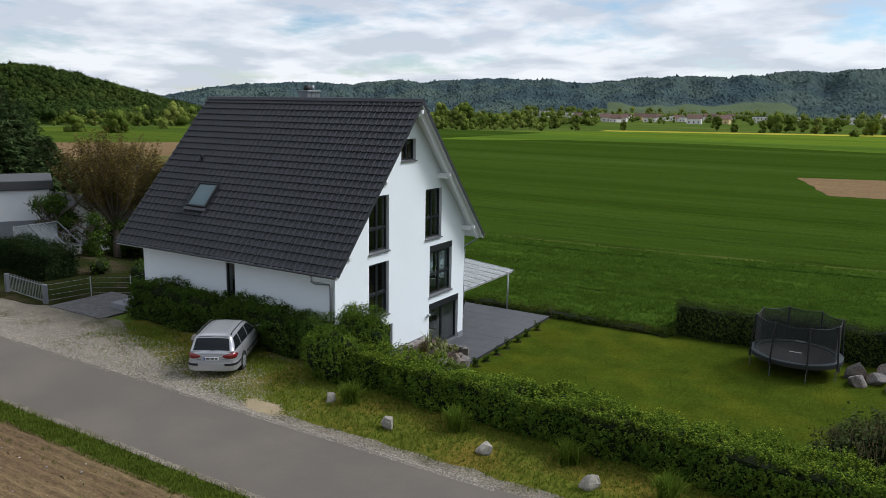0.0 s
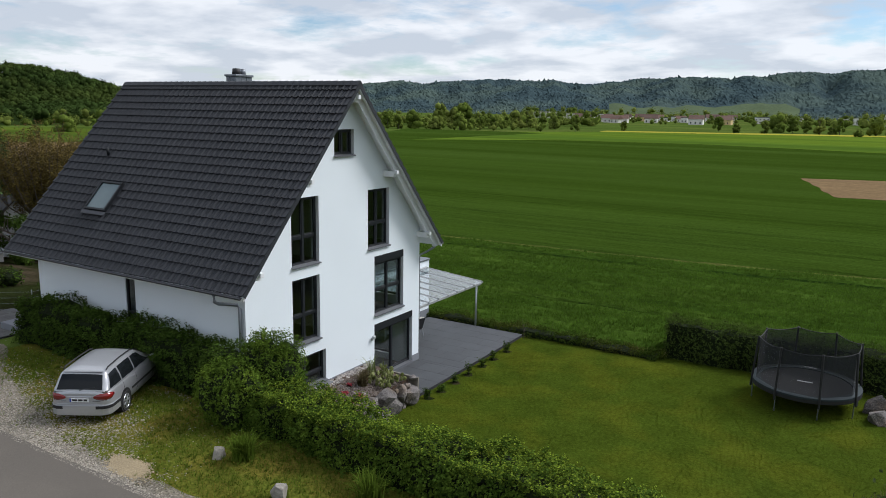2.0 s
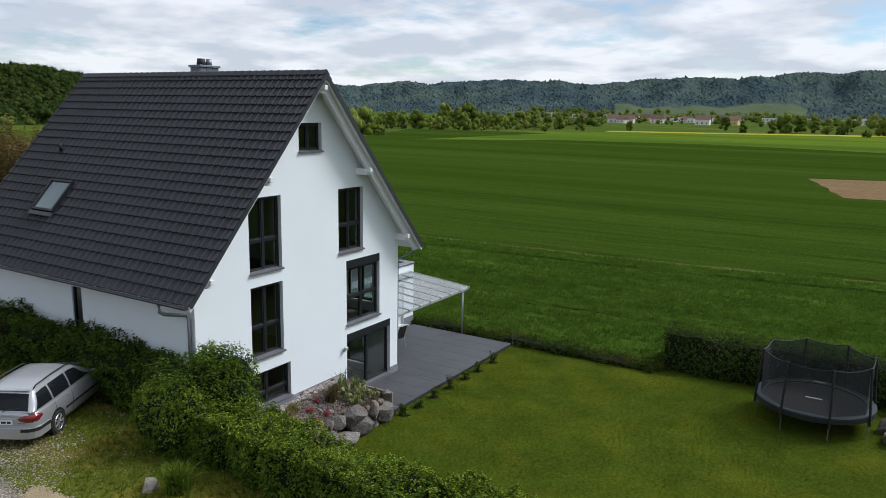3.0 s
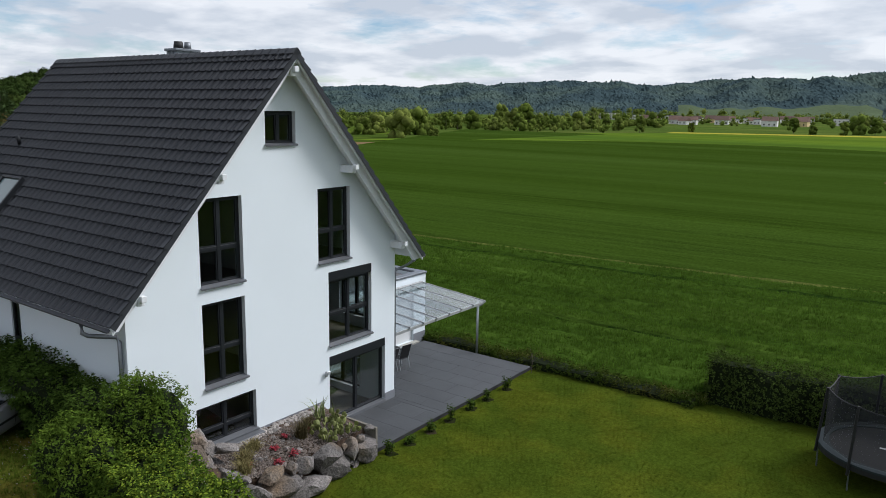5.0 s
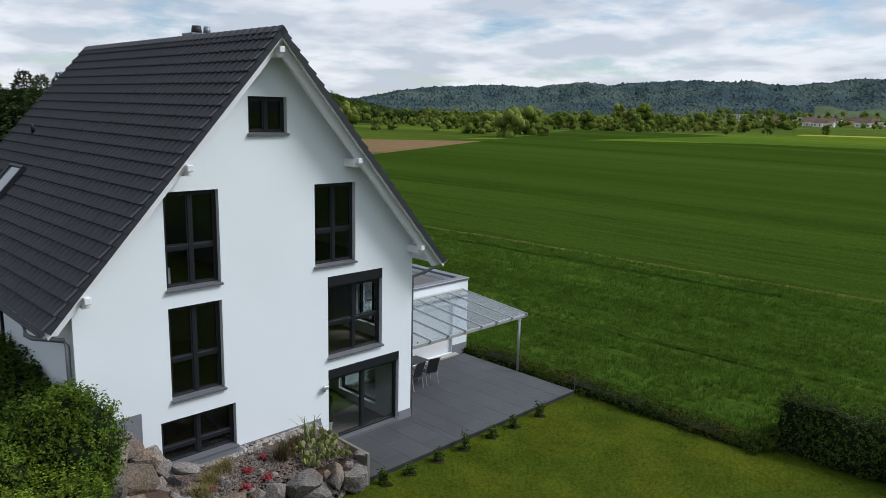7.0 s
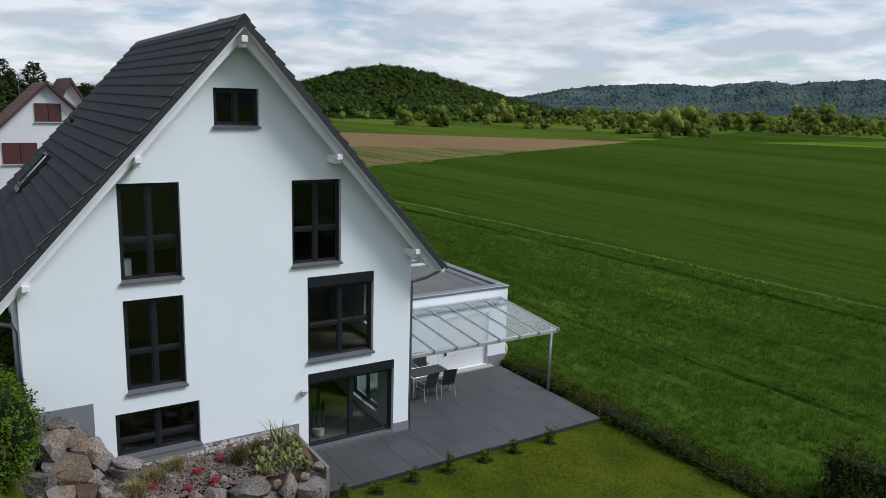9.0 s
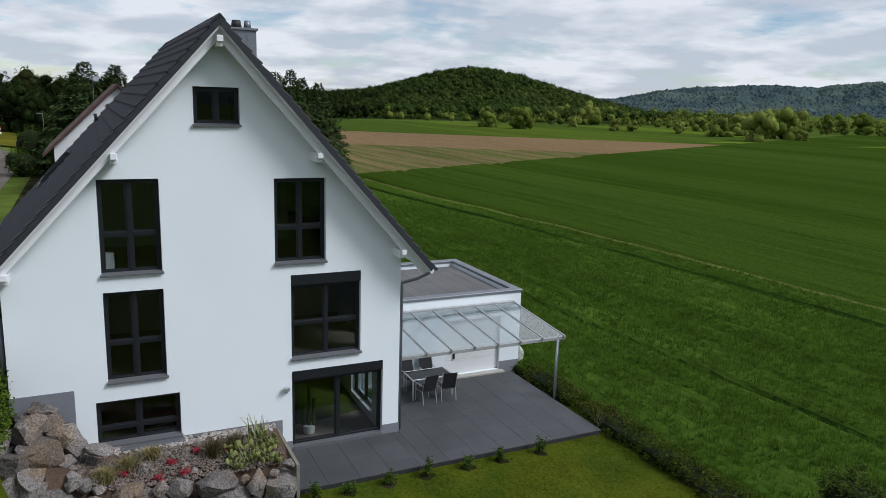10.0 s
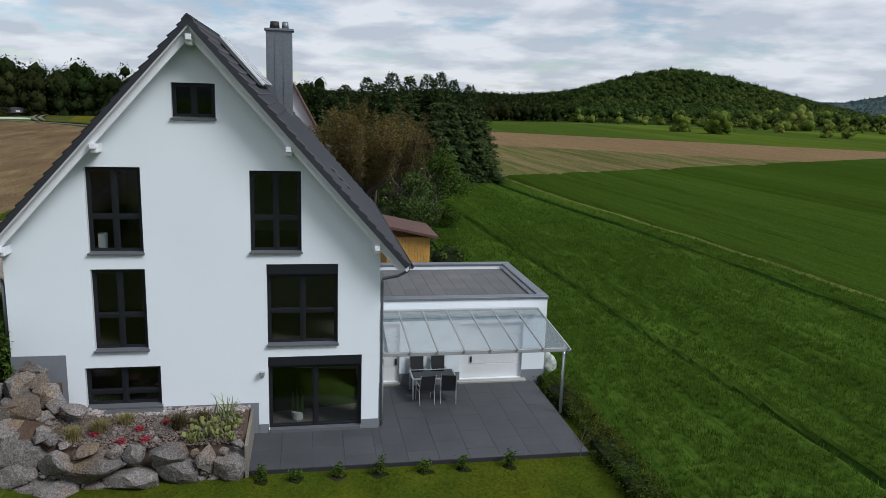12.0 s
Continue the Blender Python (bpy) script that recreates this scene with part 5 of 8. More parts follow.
def rock(name, label, x, y, z, r, seed, squash=(1, 1, 1), group="", parent=None, turn=0.0, material=None):
    """A broken boulder: facetted, with sharp ridges."""
    rng = np.random.default_rng(seed)
    bm = bmesh.new()
    bmesh.ops.create_icosphere(bm, subdivisions=3 if r > 0.24 else 2, radius=1.0)
    cuts = [(Vector(rng.normal(0, 1, 3)).normalized(), rng.uniform(0.46, 0.76)) for _ in range(18)]
    off = Vector(rng.uniform(-50, 50, 3))
    for q in bm.verts:
        p = q.co.normalized()
        for n, d in cuts:
            over = p.dot(n) - d
            if over > 0:
                p = p - n * over * 0.97
        p *= 1.10 + 0.06 * noise.noise(p * 2.1 + off) - 0.10 * abs(noise.noise(p * 2.6 + off)) + 0.05 * noise.noise(p * 5 + off) + 0.035 * noise.noise(p * 12 + off)
        q.co = Vector((p.x * r * squash[0], p.y * r * squash[1], p.z * r * squash[2]))
    ob = obj(name, bm, material or ROCK)
    ob.matrix_basis = pose(x, y, z, rng.uniform(-12, 12), rng.uniform(-12, 12), turn or rng.uniform(0, 360))
    if parent:
        ob.parent = parent
        return ob
    return tagged(ob, label, "rock", group)


for k, (x, y, r) in enumerate(((-14.15, 17.82, 0.26), (-11.4, 17.1, 0.30), (-8.2, 17.2, 0.33), (-5.1, 17.0, 0.34), (-16.25, 19.5, 0.26), (-22.6, 19.6, 0.28))):
    rock("boulder", "pale grey boulder standing in the grass", x, y, float(ground_z(x, y)) + r * 0.35, r, 50 + k, (0.95, 0.85, 0.92), "boulders along the lane", material=STONE)
for k, (x, y, r) in enumerate(((0.25, 36.5, 0.66), (1.0, 36.1, 0.55), (0.35, 35.4, 0.55), (1.7, 36.9, 0.75), (1.8, 35.3, 0.5))):
    rock("boulder", "large pinkish grey boulder beside the trampoline", x, y, float(ground_z(x, y)) + r * 0.4, r, 70 + k, (1, 0.9, 0.9), "boulders beside the trampoline")

# ---- rockery ----
rockery = thing("rockery", "raised stone bed with gravel, cacti and succulents", "rockery")
bm = bmesh.new()
n_i, n_j = 26, 12
grid = []
for i in range(n_i + 1):
    row = []
    for j in range(n_j + 1):
        y = 22.4 + (27.92 - 22.4) * i / n_i
        front = -14.95 - 0.25 * math.sin(3.1 * (y - 22.4) / 5.5)
        x = X1 + 0.02 + (front - X1 - 0.02) * j / n_j
        z = -1.55 - 0.28 * (j / n_j) ** 1.5 + 0.75 * float(sstep(24.2, 22.4, y)) * (0.4 + 0.6 * j / n_j) + 0.05 * noise.noise(Vector((x * 2, y * 2, 0)))
        if j == n_j:
            z = -2.75
        row.append(bm.verts.new((x, y, z)))
    grid.append(row)
for a, b in zip(grid, grid[1:]):
    for j in range(n_j):
        bm.faces.new((a[j], a[j + 1], b[j + 1], b[j]))
part("soil", bm, SOILBED, rockery, "dark soil", True)
part("edge_wall", bx(-17.05, -14.68, 27.93, 28.02, -2.8, -1.66, bevel=0.01), EDGESLAB, rockery, "pale concrete slab edging")
rng = np.random.default_rng(5)
# front wall of fitted boulders: y, z, half width, half height
FRONT = [(22.45, -2.6, 0.68, 0.34), (23.43, -2.62, 0.64, 0.33), (22.41, -2.2, 0.61, 0.3), (23.35, -1.96, 0.5, 0.4), (24.27, -2.1, 0.79, 0.44), (25.13, -2.45, 0.79, 0.39), (25.23, -1.8, 0.35, 0.35), (25.92, -1.89, 0.51, 0.39), (26.32, -2.29, 0.61, 0.55), (27.0, -2.02, 0.3, 0.43), (27.52, -2.29, 0.5, 0.51), (26.76, -2.61, 0.23, 0.19), (24.24, -2.63, 0.36, 0.23), (24.76, -1.69, 0.23, 0.19), (26.69, -1.81, 0.13, 0.13), (27.39, -1.85, 0.19, 0.13), (27.75, -1.63, 0.16, 0.16), (24.03, -1.65, 0.36, 0.2)]
# heap climbing to the house corner: x, y, z, half width, half height
HEAP = [(-15.1, 22.59, -1.85, 0.64, 0.46), (-15.56, 22.27, -1.39, 0.82, 0.51), (-15.9, 21.71, -1.05, 0.59, 0.45), (-16.05, 22.18, -0.9, 0.66, 0.47), (-16.41, 21.98, -0.54, 0.56, 0.39), (-16.23, 22.74, -0.72, 0.45, 0.41), (-16.76, 22.3, -0.19, 0.39, 0.28), (-16.53, 22.45, -0.42, 0.49, 0.24), (-16.05, 22.98, -0.9, 0.27, 0.34), (-15.83, 22.74, -1.12, 0.38, 0.21), (-15.94, 23.48, -1.01, 0.37, 0.2), (-16.67, 21.95, -0.28, 0.25, 0.16), (-15.42, 21.87, -1.53, 0.52, 0.41), (-16.3, 21.32, -0.65, 0.53, 0.49), (-14.91, 21.67, -2.04, 0.51, 0.51)]
k = 0
bm = bmesh.new()
prism(bm, [(-17.02, -2.8), (-15.1, -2.8), (-15.1, -2.4), (-15.95, -1.6), (-16.9, -0.7), (-17.02, -0.65)], "y", 20.9, 22.9)
part("bank", bm, SOILBED, rockery, "dark soil")
for x, y, z, w, h in [(-14.80, *q) for q in FRONT] + HEAP:
    r = max(w, h)
    rock("boulder", "", x, y, z, r * 1.12, 100 + k, (0.85, w / r, h / r), parent=rockery, turn=rng.uniform(-9, 9))
    k += 1
for u, y, r in ((0.15, 21.5, 0.30), (0.30, 21.1, 0.30), (0.42, 21.6, 0.30), (0.55, 21.2, 0.32), (0.72, 21.5, 0.32), (0.85, 22.0, 0.32), (0.90, 21.1, 0.34), (1.0, 21.6, 0.32)):
    rock("boulder", "", -16.85 + 1.9 * u, y, -0.62 - 1.9 * u, r, 640 + k, (0.9, 1.15, 0.8), parent=rockery, turn=rng.uniform(-15, 15))
    k += 1
for _ in range(40):
    u, y = rng.uniform(0.05, 0.98), rng.uniform(21.0, 22.7)
    rock("stone", "", -16.85 + 1.9 * u, y, -0.45 - 1.9 * u, rng.uniform(0.14, 0.28), 600 + k, (1, 1, 0.8), parent=rockery)
    k += 1
for _ in range(70):
    y = rng.uniform(21.0, 27.6)
    rock("stone", "", -14.86 + rng.normal(0, 0.05), y, rng.uniform(-2.55, -1.85), rng.uniform(0.10, 0.20), 160 + k, (1, 1, 0.8), parent=rockery)
    k += 1
for _ in range(16):
    x, y = rng.uniform(-16.4, -15.1), rng.uniform(22.8, 23.7)
    rock("stone", "", x, y, -1.62 - 0.12 * (x + 17) + 0.75 * float(sstep(24.2, 22.4, y)) * (0.4 + 0.27 * (x + 17)), rng.uniform(0.14, 0.30), 300 + k, (1, 1, 0.75), parent=rockery)
    k += 1
for _ in range(70):
    x, y = rng.uniform(-16.7, -15.2), rng.uniform(23.3, 27.7)
    rock("stone", "", x, y, -1.58 - 0.1 * (x + 17), rng.uniform(0.06, 0.17), 200 + k, (1, 1, 0.75), parent=rockery)
    k += 1


def pebbles(name, x0, x1, y0, y1, count, r0, r1, z, material, seed, label, parent=None):
    rng = np.random.default_rng(seed)
    p = np.stack([rng.uniform(x0, x1, count), rng.uniform(y0, y1, count), np.zeros(count)], 1)
    p[:, 2] = z(p[:, 0], p[:, 1]) if callable(z) else z
    v, f = (ICO1[0] * np.array((1, 0.8, 0.6)), ICO1[1]) if r1 > 0.06 else (OCTA[0] * np.array((1, 0.8, 0.7)), OCTA[1])
    ob = many(name, v, f, places(p, rng.uniform(r0, r1, count), turns(count, rng, 0.5)), material, parent)
    return tagged(ob, label, "" if parent else "gravel", kind="stuff")


def bed_z(x, y):
    j = (x - X1) / 2.2
    return -1.55 - 0.28 * np.clip(j, 0, 1) ** 1.5 + 0.75 * sstep(24.2, 22.4, y) * (0.4 + 0.6 * j) + 0.01


pebbles("pebbles", X1 + 0.05, X1 + 0.42, 23.2, 27.9, 420, 0.035, 0.085, bed_z, PEBBLE, 3, "rounded pale pebbles along the wall", rockery)
pebbles("chippings", X1 + 0.3, -15.1, 23.0, 27.8, 4200, 0.014, 0.06, bed_z, CHIP, 4, "small mixed chippings", rockery)
for k, (x, y, L, n, mt, nm, lb) in enumerate((
        (-16.35, 27.35, 0.80, 22, AGAVE, "yucca", "spiky green yucca in the stone bed"),
        (-15.9, 24.1, 0.42, 240, STRAW, "dry_grass", "tuft of straw-coloured grass in the stone bed"),
        (-15.35, 23.6, 0.45, 240, STRAW, "dry_grass", "tuft of straw-coloured grass in the stone bed"),
        (-16.3, 24.7, 0.36, 200, STRAW, "dry_grass", "tuft of straw-coloured grass in the stone bed"),
        (-15.9, 26.1, 0.55, 220, HEATHER, "heather", "brownish upright heather in the stone bed"),
        (-16.2, 26.7, 0.40, 160, HEATHER, "heather", "brownish upright heather in the stone bed"))):
    blades(nm, lb, (x, y, float(bed_z(x, y))), n, L, 0.42 if n > 100 else 0.6, mt, 400 + k, "plant", 0.012 if n > 100 else 0.028)
for k, (x, y) in enumerate(((-15.9, 25.1), (-16.05, 26.5), (-15.35, 24.75), (-16.2, 25.75), (-15.4, 25.35), (-15.7, 24.0))):
    rng = np.random.default_rng(450 + k)
    p = np.stack([x + rng.normal(0, 0.06, 90), y + rng.normal(0, 0.06, 90), float(bed_z(x, y)) + rng.uniform(0.02, 0.10, 90)], 1)
    tagged(many("succulent", LEAF_V, LEAF_F, places(p, 0.07 * rng.uniform(0.6, 1.3, 90), turns(90, rng, 0.9)), REDFLOWER), "low red flowering succulent on gravel", "plant", "red succulents in the bed")
cactus = thing("prickly_pear", "yellow-green prickly pear cactus with flat pads", "cactus")
rng = np.random.default_rng(9)
for k in range(110):
    x, y = -15.60 + 0.55 * rng.uniform(-1, 1), 27.05 + 0.7 * rng.uniform(-1, 1)
    bm = bmesh.new()
    bmesh.ops.create_icosphere(bm, subdivisions=2, radius=1.0)
    ob = obj("pad", bm, CACTUS, cactus, True)
    ob.matrix_basis = pose(x, y, float(bed_z(x, y)) + rng.uniform(0.04, 0.30), rng.uniform(-35, 35), rng.uniform(-35, 35), rng.uniform(0, 180)) @ Matrix.Diagonal((0.068, 0.018, 0.085, 1))

# young bushes along the terrace edge
for k, (y, h) in enumerate(((28.35, 0.42), (29.25, 0.34), (30.35, 0.38), (31.45, 0.55), (32.7, 0.36), (33.75, 0.42), (35.05, 0.50))):
    x = -14.45
    z = float(ground_z(x, y))
    b = thing("young_bush", "small young leafy bush at the terrace edge", "bush", "young bushes along the terrace")
    rng = np.random.default_rng(500 + k)
    bm = bmesh.new()
    tips = []
    for _ in range(6):
        a = rng.uniform(0, 6.28)
        tip = (x + 0.20 * math.cos(a) * rng.uniform(0.3, 1), y + 0.20 * math.sin(a) * rng.uniform(0.3, 1), z + h * rng.uniform(0.6, 1.05))
        tube(bm, [(x, y, z), ((x + tip[0]) / 2 + 0.02, (y + tip[1]) / 2, z + h * 0.4), tip], 0.009, 4, True, 0.004)
        tips.append(tip)
    part("stems", bm, BARK, b)
    bm = bmesh.new()
    top = bm.verts.new((x, y, z + 0.085))
    rim = [bm.verts.new((x + (0.24 + 0.06 * math.sin(3 * q + k)) * math.cos(q), y + (0.26 + 0.05 * math.cos(2 * q + k)) * math.sin(q), z + 0.055)) for q in np.linspace(0, 2 * math.pi, 15)[:-1]]
    for q in range(14):
        bm.faces.new((top, rim[q], rim[(q + 1) % 14]))
    part("bare_soil", bm, GARDEN, b, "ring of bare soil", True)
    t = np.array(tips)[rng.integers(0, 6, 260)]
    base = np.array((x, y, z + 0.05))
    p = base + (t - base) * rng.uniform(0.25, 1.05, (260, 1)) + rng.normal(0, 0.05, (260, 3))
    many("leaves", LEAF_V, LEAF_F, places(p, 0.075 * rng.uniform(0.6, 1.3, 260), turns(260, rng, 1.3)), DARK_LEAF, b)
sap = thing("sapling", "bare thin sapling at the terrace corner", "sapling")
bm = bmesh.new()
rng = np.random.default_rng(77)
tube(bm, [(-14.6, 37.15, -2.66), (-14.58, 37.17, -2.2), (-14.6, 37.15, -1.75)], 0.014, 5, True, 0.006)
for _ in range(7):
    a, z = rng.uniform(0, 6.28), rng.uniform(-2.35, -1.9)
    tube(bm, [(-14.59, 37.16, z), (-14.59 + 0.3 * math.cos(a), 37.16 + 0.3 * math.sin(a), z + 0.35)], 0.007, 4, True, 0.003)
part("trunk", bm, BARK, sap)

# ---- car ----
car = thing("car", "silver estate car parked on gravel and grass", "car")


def skin(rings, material, name, label="", parent=car, closed=True, smooth=True):
    """Rings of points, skinned in order, with end caps where the rings are closed."""
    bm = bmesh.new()
    rows = [[bm.verts.new(p) for p in r] for r in rings]
    n = len(rows[0])
    for a, b in zip(rows, rows[1:]):
        for k in range(n if closed else n - 1):
            bm.faces.new((a[k], a[(k + 1) % n], b[(k + 1) % n], b[k]))
    if closed:
        bm.faces.new(rows[0])
        bm.faces.new(rows[-1][::-1])
    bmesh.ops.recalc_face_normals(bm, faces=bm.faces)
    return part(name, bm, material, parent, label, smooth)


def both(half):
    return half + [(-y, z) for y, z in half[::-1]]


# x = 0 at the rear axle, forward is +x; half width, underside, shoulder
BODY_X = [-0.985, -0.97, -0.92, -0.82, -0.66, -0.4, 0.0, 0.8, 1.6, 2.1, 2.4, 2.75, 3.1, 3.36, 3.54, 3.64]
BODY_W = [0.60, 0.70, 0.775, 0.825, 0.845, 0.855, 0.86, 0.865, 0.865, 0.862, 0.858, 0.85, 0.825, 0.78, 0.70, 0.56]
BODY_LOW = [0.40, 0.34, 0.29, 0.26, 0.25, 0.24, 0.22, 0.20, 0.20, 0.20, 0.21, 0.22, 0.23, 0.25, 0.29, 0.36]
BODY_TOP = [0.86, 0.93, 0.955, 0.965, 0.97, 0.97, 0.965, 0.96, 0.955, 0.95, 0.94, 0.90, 0.845, 0.78, 0.70, 0.60]


def body_side(x, z):
    """Half width of the lower body at x and height z."""
    w, lo, top = (float(np.interp(x, BODY_X, q)) for q in (BODY_W, BODY_LOW, BODY_TOP))
    u = (z - lo) / (top - lo)
    return w - float(np.interp(u, [0, 0.08, 0.3, 0.5, 0.72, 0.86, 0.95, 1.0], [0.14, 0.05, 0.008, 0.0, 0.012, 0.032, 0.06, 0.11]))


def body_ring(x):
    lo, top = float(np.interp(x, BODY_X, BODY_LOW)), float(np.interp(x, BODY_X, BODY_TOP))
    half = [(body_side(x, lo + u * (top - lo)), lo + u * (top - lo)) for u in (0, 0.08, 0.2, 0.35, 0.5, 0.65, 0.78, 0.88, 0.95, 1.0)]
    half.append((half[-1][0] * 0.5, top + 0.022))
    return [(x, y, z) for y, z in both(half)]


skin([body_ring(x) for x in sorted({*BODY_X, *np.arange(-0.6, 3.3, 0.2).round(2)})], PAINT, "body", "silver painted body")

# the cabin: half width at the belt and at the roof edge, roof height
CAB_X = [-0.955, -0.90, -0.80, -0.70, -0.63, -0.52, -0.3, 0.1, 0.6, 1.1, 1.32, 1.5, 1.9, 2.36]
CAB_B = [0.71, 0.745, 0.77, 0.785, 0.79, 0.795, 0.80, 0.80, 0.80, 0.80, 0.80, 0.80, 0.79, 0.76]
CAB_T = [0.655, 0.65, 0.64, 0.63, 0.62, 0.615, 0.61, 0.61, 0.61, 0.605, 0.60, 0.60, 0.61, 0.64]
CAB_Z = [0.985, 1.075, 1.245, 1.385, 1.435, 1.455, 1.47, 1.485, 1.49, 1.475, 1.445, 1.38, 1.19, 0.955]


def cab(x):
    return tuple(float(np.interp(x, CAB_X, q)) for q in (CAB_B, CAB_T, CAB_Z))


def cab_side(x, f, off=0.0):
    """A place on the side of the cabin, f from the belt to the roof edge."""
    b, t, z = cab(x)
    return (x, b - 0.01 + (t + 0.03 - b + 0.01) * f + 0.018 * math.sin(math.pi * f) + off, 0.965 + (z - 0.09 - 0.965) * f)


rings = []
for x in sorted({*CAB_X, *np.arange(-0.2, 2.3, 0.2).round(2)}):
    b, t, z = cab(x)
    half = [(b, 0.90)] + [cab_side(x, f)[1:] for f in (0, 0.25, 0.5, 0.75, 1.0)] + [(t - 0.005, z - 0.045), (t - 0.06, z - 0.016), (t * 0.5, z), (t * 0.2, z + 0.006)]
    rings.append([(x, y, max(zz, 0.90 + 0.01 * i)) for i, (y, zz) in enumerate(half)] + [(x, -y, max(zz, 0.90 + 0.01 * i)) for i, (y, zz) in list(enumerate(half))[::-1]])
skin(rings, PAINT, "cabin")


def across(x0, x1, y0, y1, lift, name, label):
    """A pane over the sloping front or back of the cabin, from x0, half width y0 to x1, y1."""
    out = []
    for u in np.linspace(0, 1, 6):
        x, w = x0 + (x1 - x0) * u, y0 + (y1 - y0) * u
        out.append([(x + lift[0], w * v, cab(x)[2] + lift[1] - 0.012 * abs(v) ** 3) for v in np.linspace(-1, 1, 9)])
    return skin(out, CARGLASS, name, label, closed=False)


across(-0.945, -0.71, 0.635, 0.565, (-0.016, 0.010), "rear_window", "dark tinted rear window")
across(2.30, 1.40, 0.62, 0.55, (0.010, 0.016), "windscreen", "dark windscreen")
for s in (1, -1):
    for x0, x1, t0, t1 in ((-0.80, -0.08, -0.58, -0.12), (0.0, 0.80, -0.04, 0.77), (0.88, 2.02, 0.85, 1.36)):
        out = []
        for f in np.linspace(0.04, 0.96, 5):
            a, b = x0 + (t0 - x0) * f, x1 + (t1 - x1) * f
            out.append([(p[0], s * p[1], p[2]) for p in (cab_side(a + (b - a) * u, f, 0.008) for u in np.linspace(0, 1, 8))])
        skin(out, CARGLASS, "side_window", "dark side window", closed=False)
    bm = bmesh.new()
    tube(bm, [(-0.56, s * 0.60, 1.45), (-0.46, s * 0.60, 1.505), (0.3, s * 0.595, 1.53), (1.05, s * 0.59, 1.515), (1.2, s * 0.585, 1.46)], 0.02, 6)
    part("roof_rail", bm, BLACK, car, "black roof rail", True)
    out = [[(x, s * (body_side(x, z) + o), z) for z, o in ((0.50, 0.0), (0.51, 0.014), (0.56, 0.014), (0.57, 0.0))] for x in np.linspace(0.42, 2.28, 8)]
    skin(out, BLACK, "rub_strip", "black rubbing strip", closed=False)
    for x in (-0.02, 0.84, 2.05):
        bm = bmesh.new()
        tube(bm, [(x, s * (body_side(x, z) + 0.001), z) for z in (0.30, 0.45, 0.6, 0.75, 0.88, 0.94)], 0.005, 4)
        part("door_gap", bm, BLACK, car, "dark gap between doors")
    # tail light: wraps round the corner, drawn out to a point along the side
    out = []
    for x, y, z0, z1 in ((-1.0, 0.40, 0.765, 0.815), (-0.998, 0.48, 0.73, 0.86), (-0.995, 0.60, 0.71, 0.895), (-0.96, 0.715, 0.70, 0.905), (-0.90, 0.785, 0.705, 0.90), (-0.80, 0.832, 0.735, 0.885), (-0.68, 0.846, 0.80, 0.85)):
        out.append([(x + 0.05, s * (y - 0.05), z0), (x, s * y, z0), (x - 0.006, s * (y + 0.004), (z0 + z1) / 2), (x, s * (y - 0.006), z1), (x + 0.05, s * (y - 0.05), z1)])
    skin(out, REDLIGHT, "tail_light", "red tail light")
    bm = bmesh.new()
    prism(bm, [(x, s * y) for x, y in ((-1.056, 0.46), (-1.042, 0.64), (-0.965, 0.775), (-0.84, 0.855), (-0.40, 0.884), (-0.40, 0.85), (-0.8, 0.81), (-0.92, 0.73), (-0.99, 0.46))], "z", 0.47, 0.555)
    part("bumper_corner", bm, BLACK, car, "black bumper trim")
    bm = bx(1.90, 2.03, s * 0.93 - 0.10, s * 0.93 + 0.08, 0.96, 1.09, bevel=0.035)
    part("mirror", bm, PAINT, car, "", True)
    for x in (0.60, 1.48):
        part("door_handle", bx(x, x + 0.17, s * 0.84 - 0.02, s * 0.84 + 0.022, 0.825, 0.855, bevel=0.01), PAINT, car)
    out = [[(x, s * y, 0.60), (x + 0.02, s * y, 0.66), (x - 0.03, s * y, 0.72)] for x, y in ((3.60, 0.42), (3.55, 0.60), (3.44, 0.72), (3.28, 0.80))]
    skin(out, CLEAR, "head_light", "clear head light", closed=False)
    for x in (0.0, 2.70):
        w = new("wheel")
        w.parent = car
        y = s * 0.785
        bm = bmesh.new()
        prof = [(0.20, -0.09), (0.29, -0.10), (0.315, -0.07), (0.315, 0.07), (0.29, 0.10), (0.20, 0.09)]
        rings = [[bm.verts.new((x + r * math.cos(a), y + o, 0.315 + r * math.sin(a))) for r, o in prof] for a in np.linspace(0, 2 * math.pi, 33)[:-1]]
        for a, b in zip(rings, rings[1:] + rings[:1]):
            for k in range(len(prof)):
                bm.faces.new((a[k], a[(k + 1) % 6], b[(k + 1) % 6], b[k]))
        part("tyre", bm, TYRE, w)
        bm = bmesh.new()
        for k in range(7):
            a = 2 * math.pi * k / 7
            c, d = math.cos(a), math.sin(a)
            tube(bm, [(x, y + s * 0.085, 0.315), (x + 0.20 * c, y + s * 0.085, 0.315 + 0.20 * d)], 0.028, 5)
        tube(bm, [(x, y + s * 0.02, 0.315), (x, y + s * 0.10, 0.315)], 0.05, 10)
        for k in range(24):
            a, b = 2 * math.pi * k / 24, 2 * math.pi * (k + 1) / 24
            tube(bm, [(x + 0.205 * math.cos(a), y + s * 0.09, 0.315 + 0.205 * math.sin(a)), (x + 0.205 * math.cos(b), y + s * 0.09, 0.315 + 0.205 * math.sin(b))], 0.014, 4)
        part("rim", bm, RIM, w)
        bm = bmesh.new()
        tube(bm, [(x, y - s * 0.06, 0.315), (x, y + s * 0.03, 0.315)], 0.195, 18)
        part("brake_disc", bm, BLACK, w)
        bm = bmesh.new()
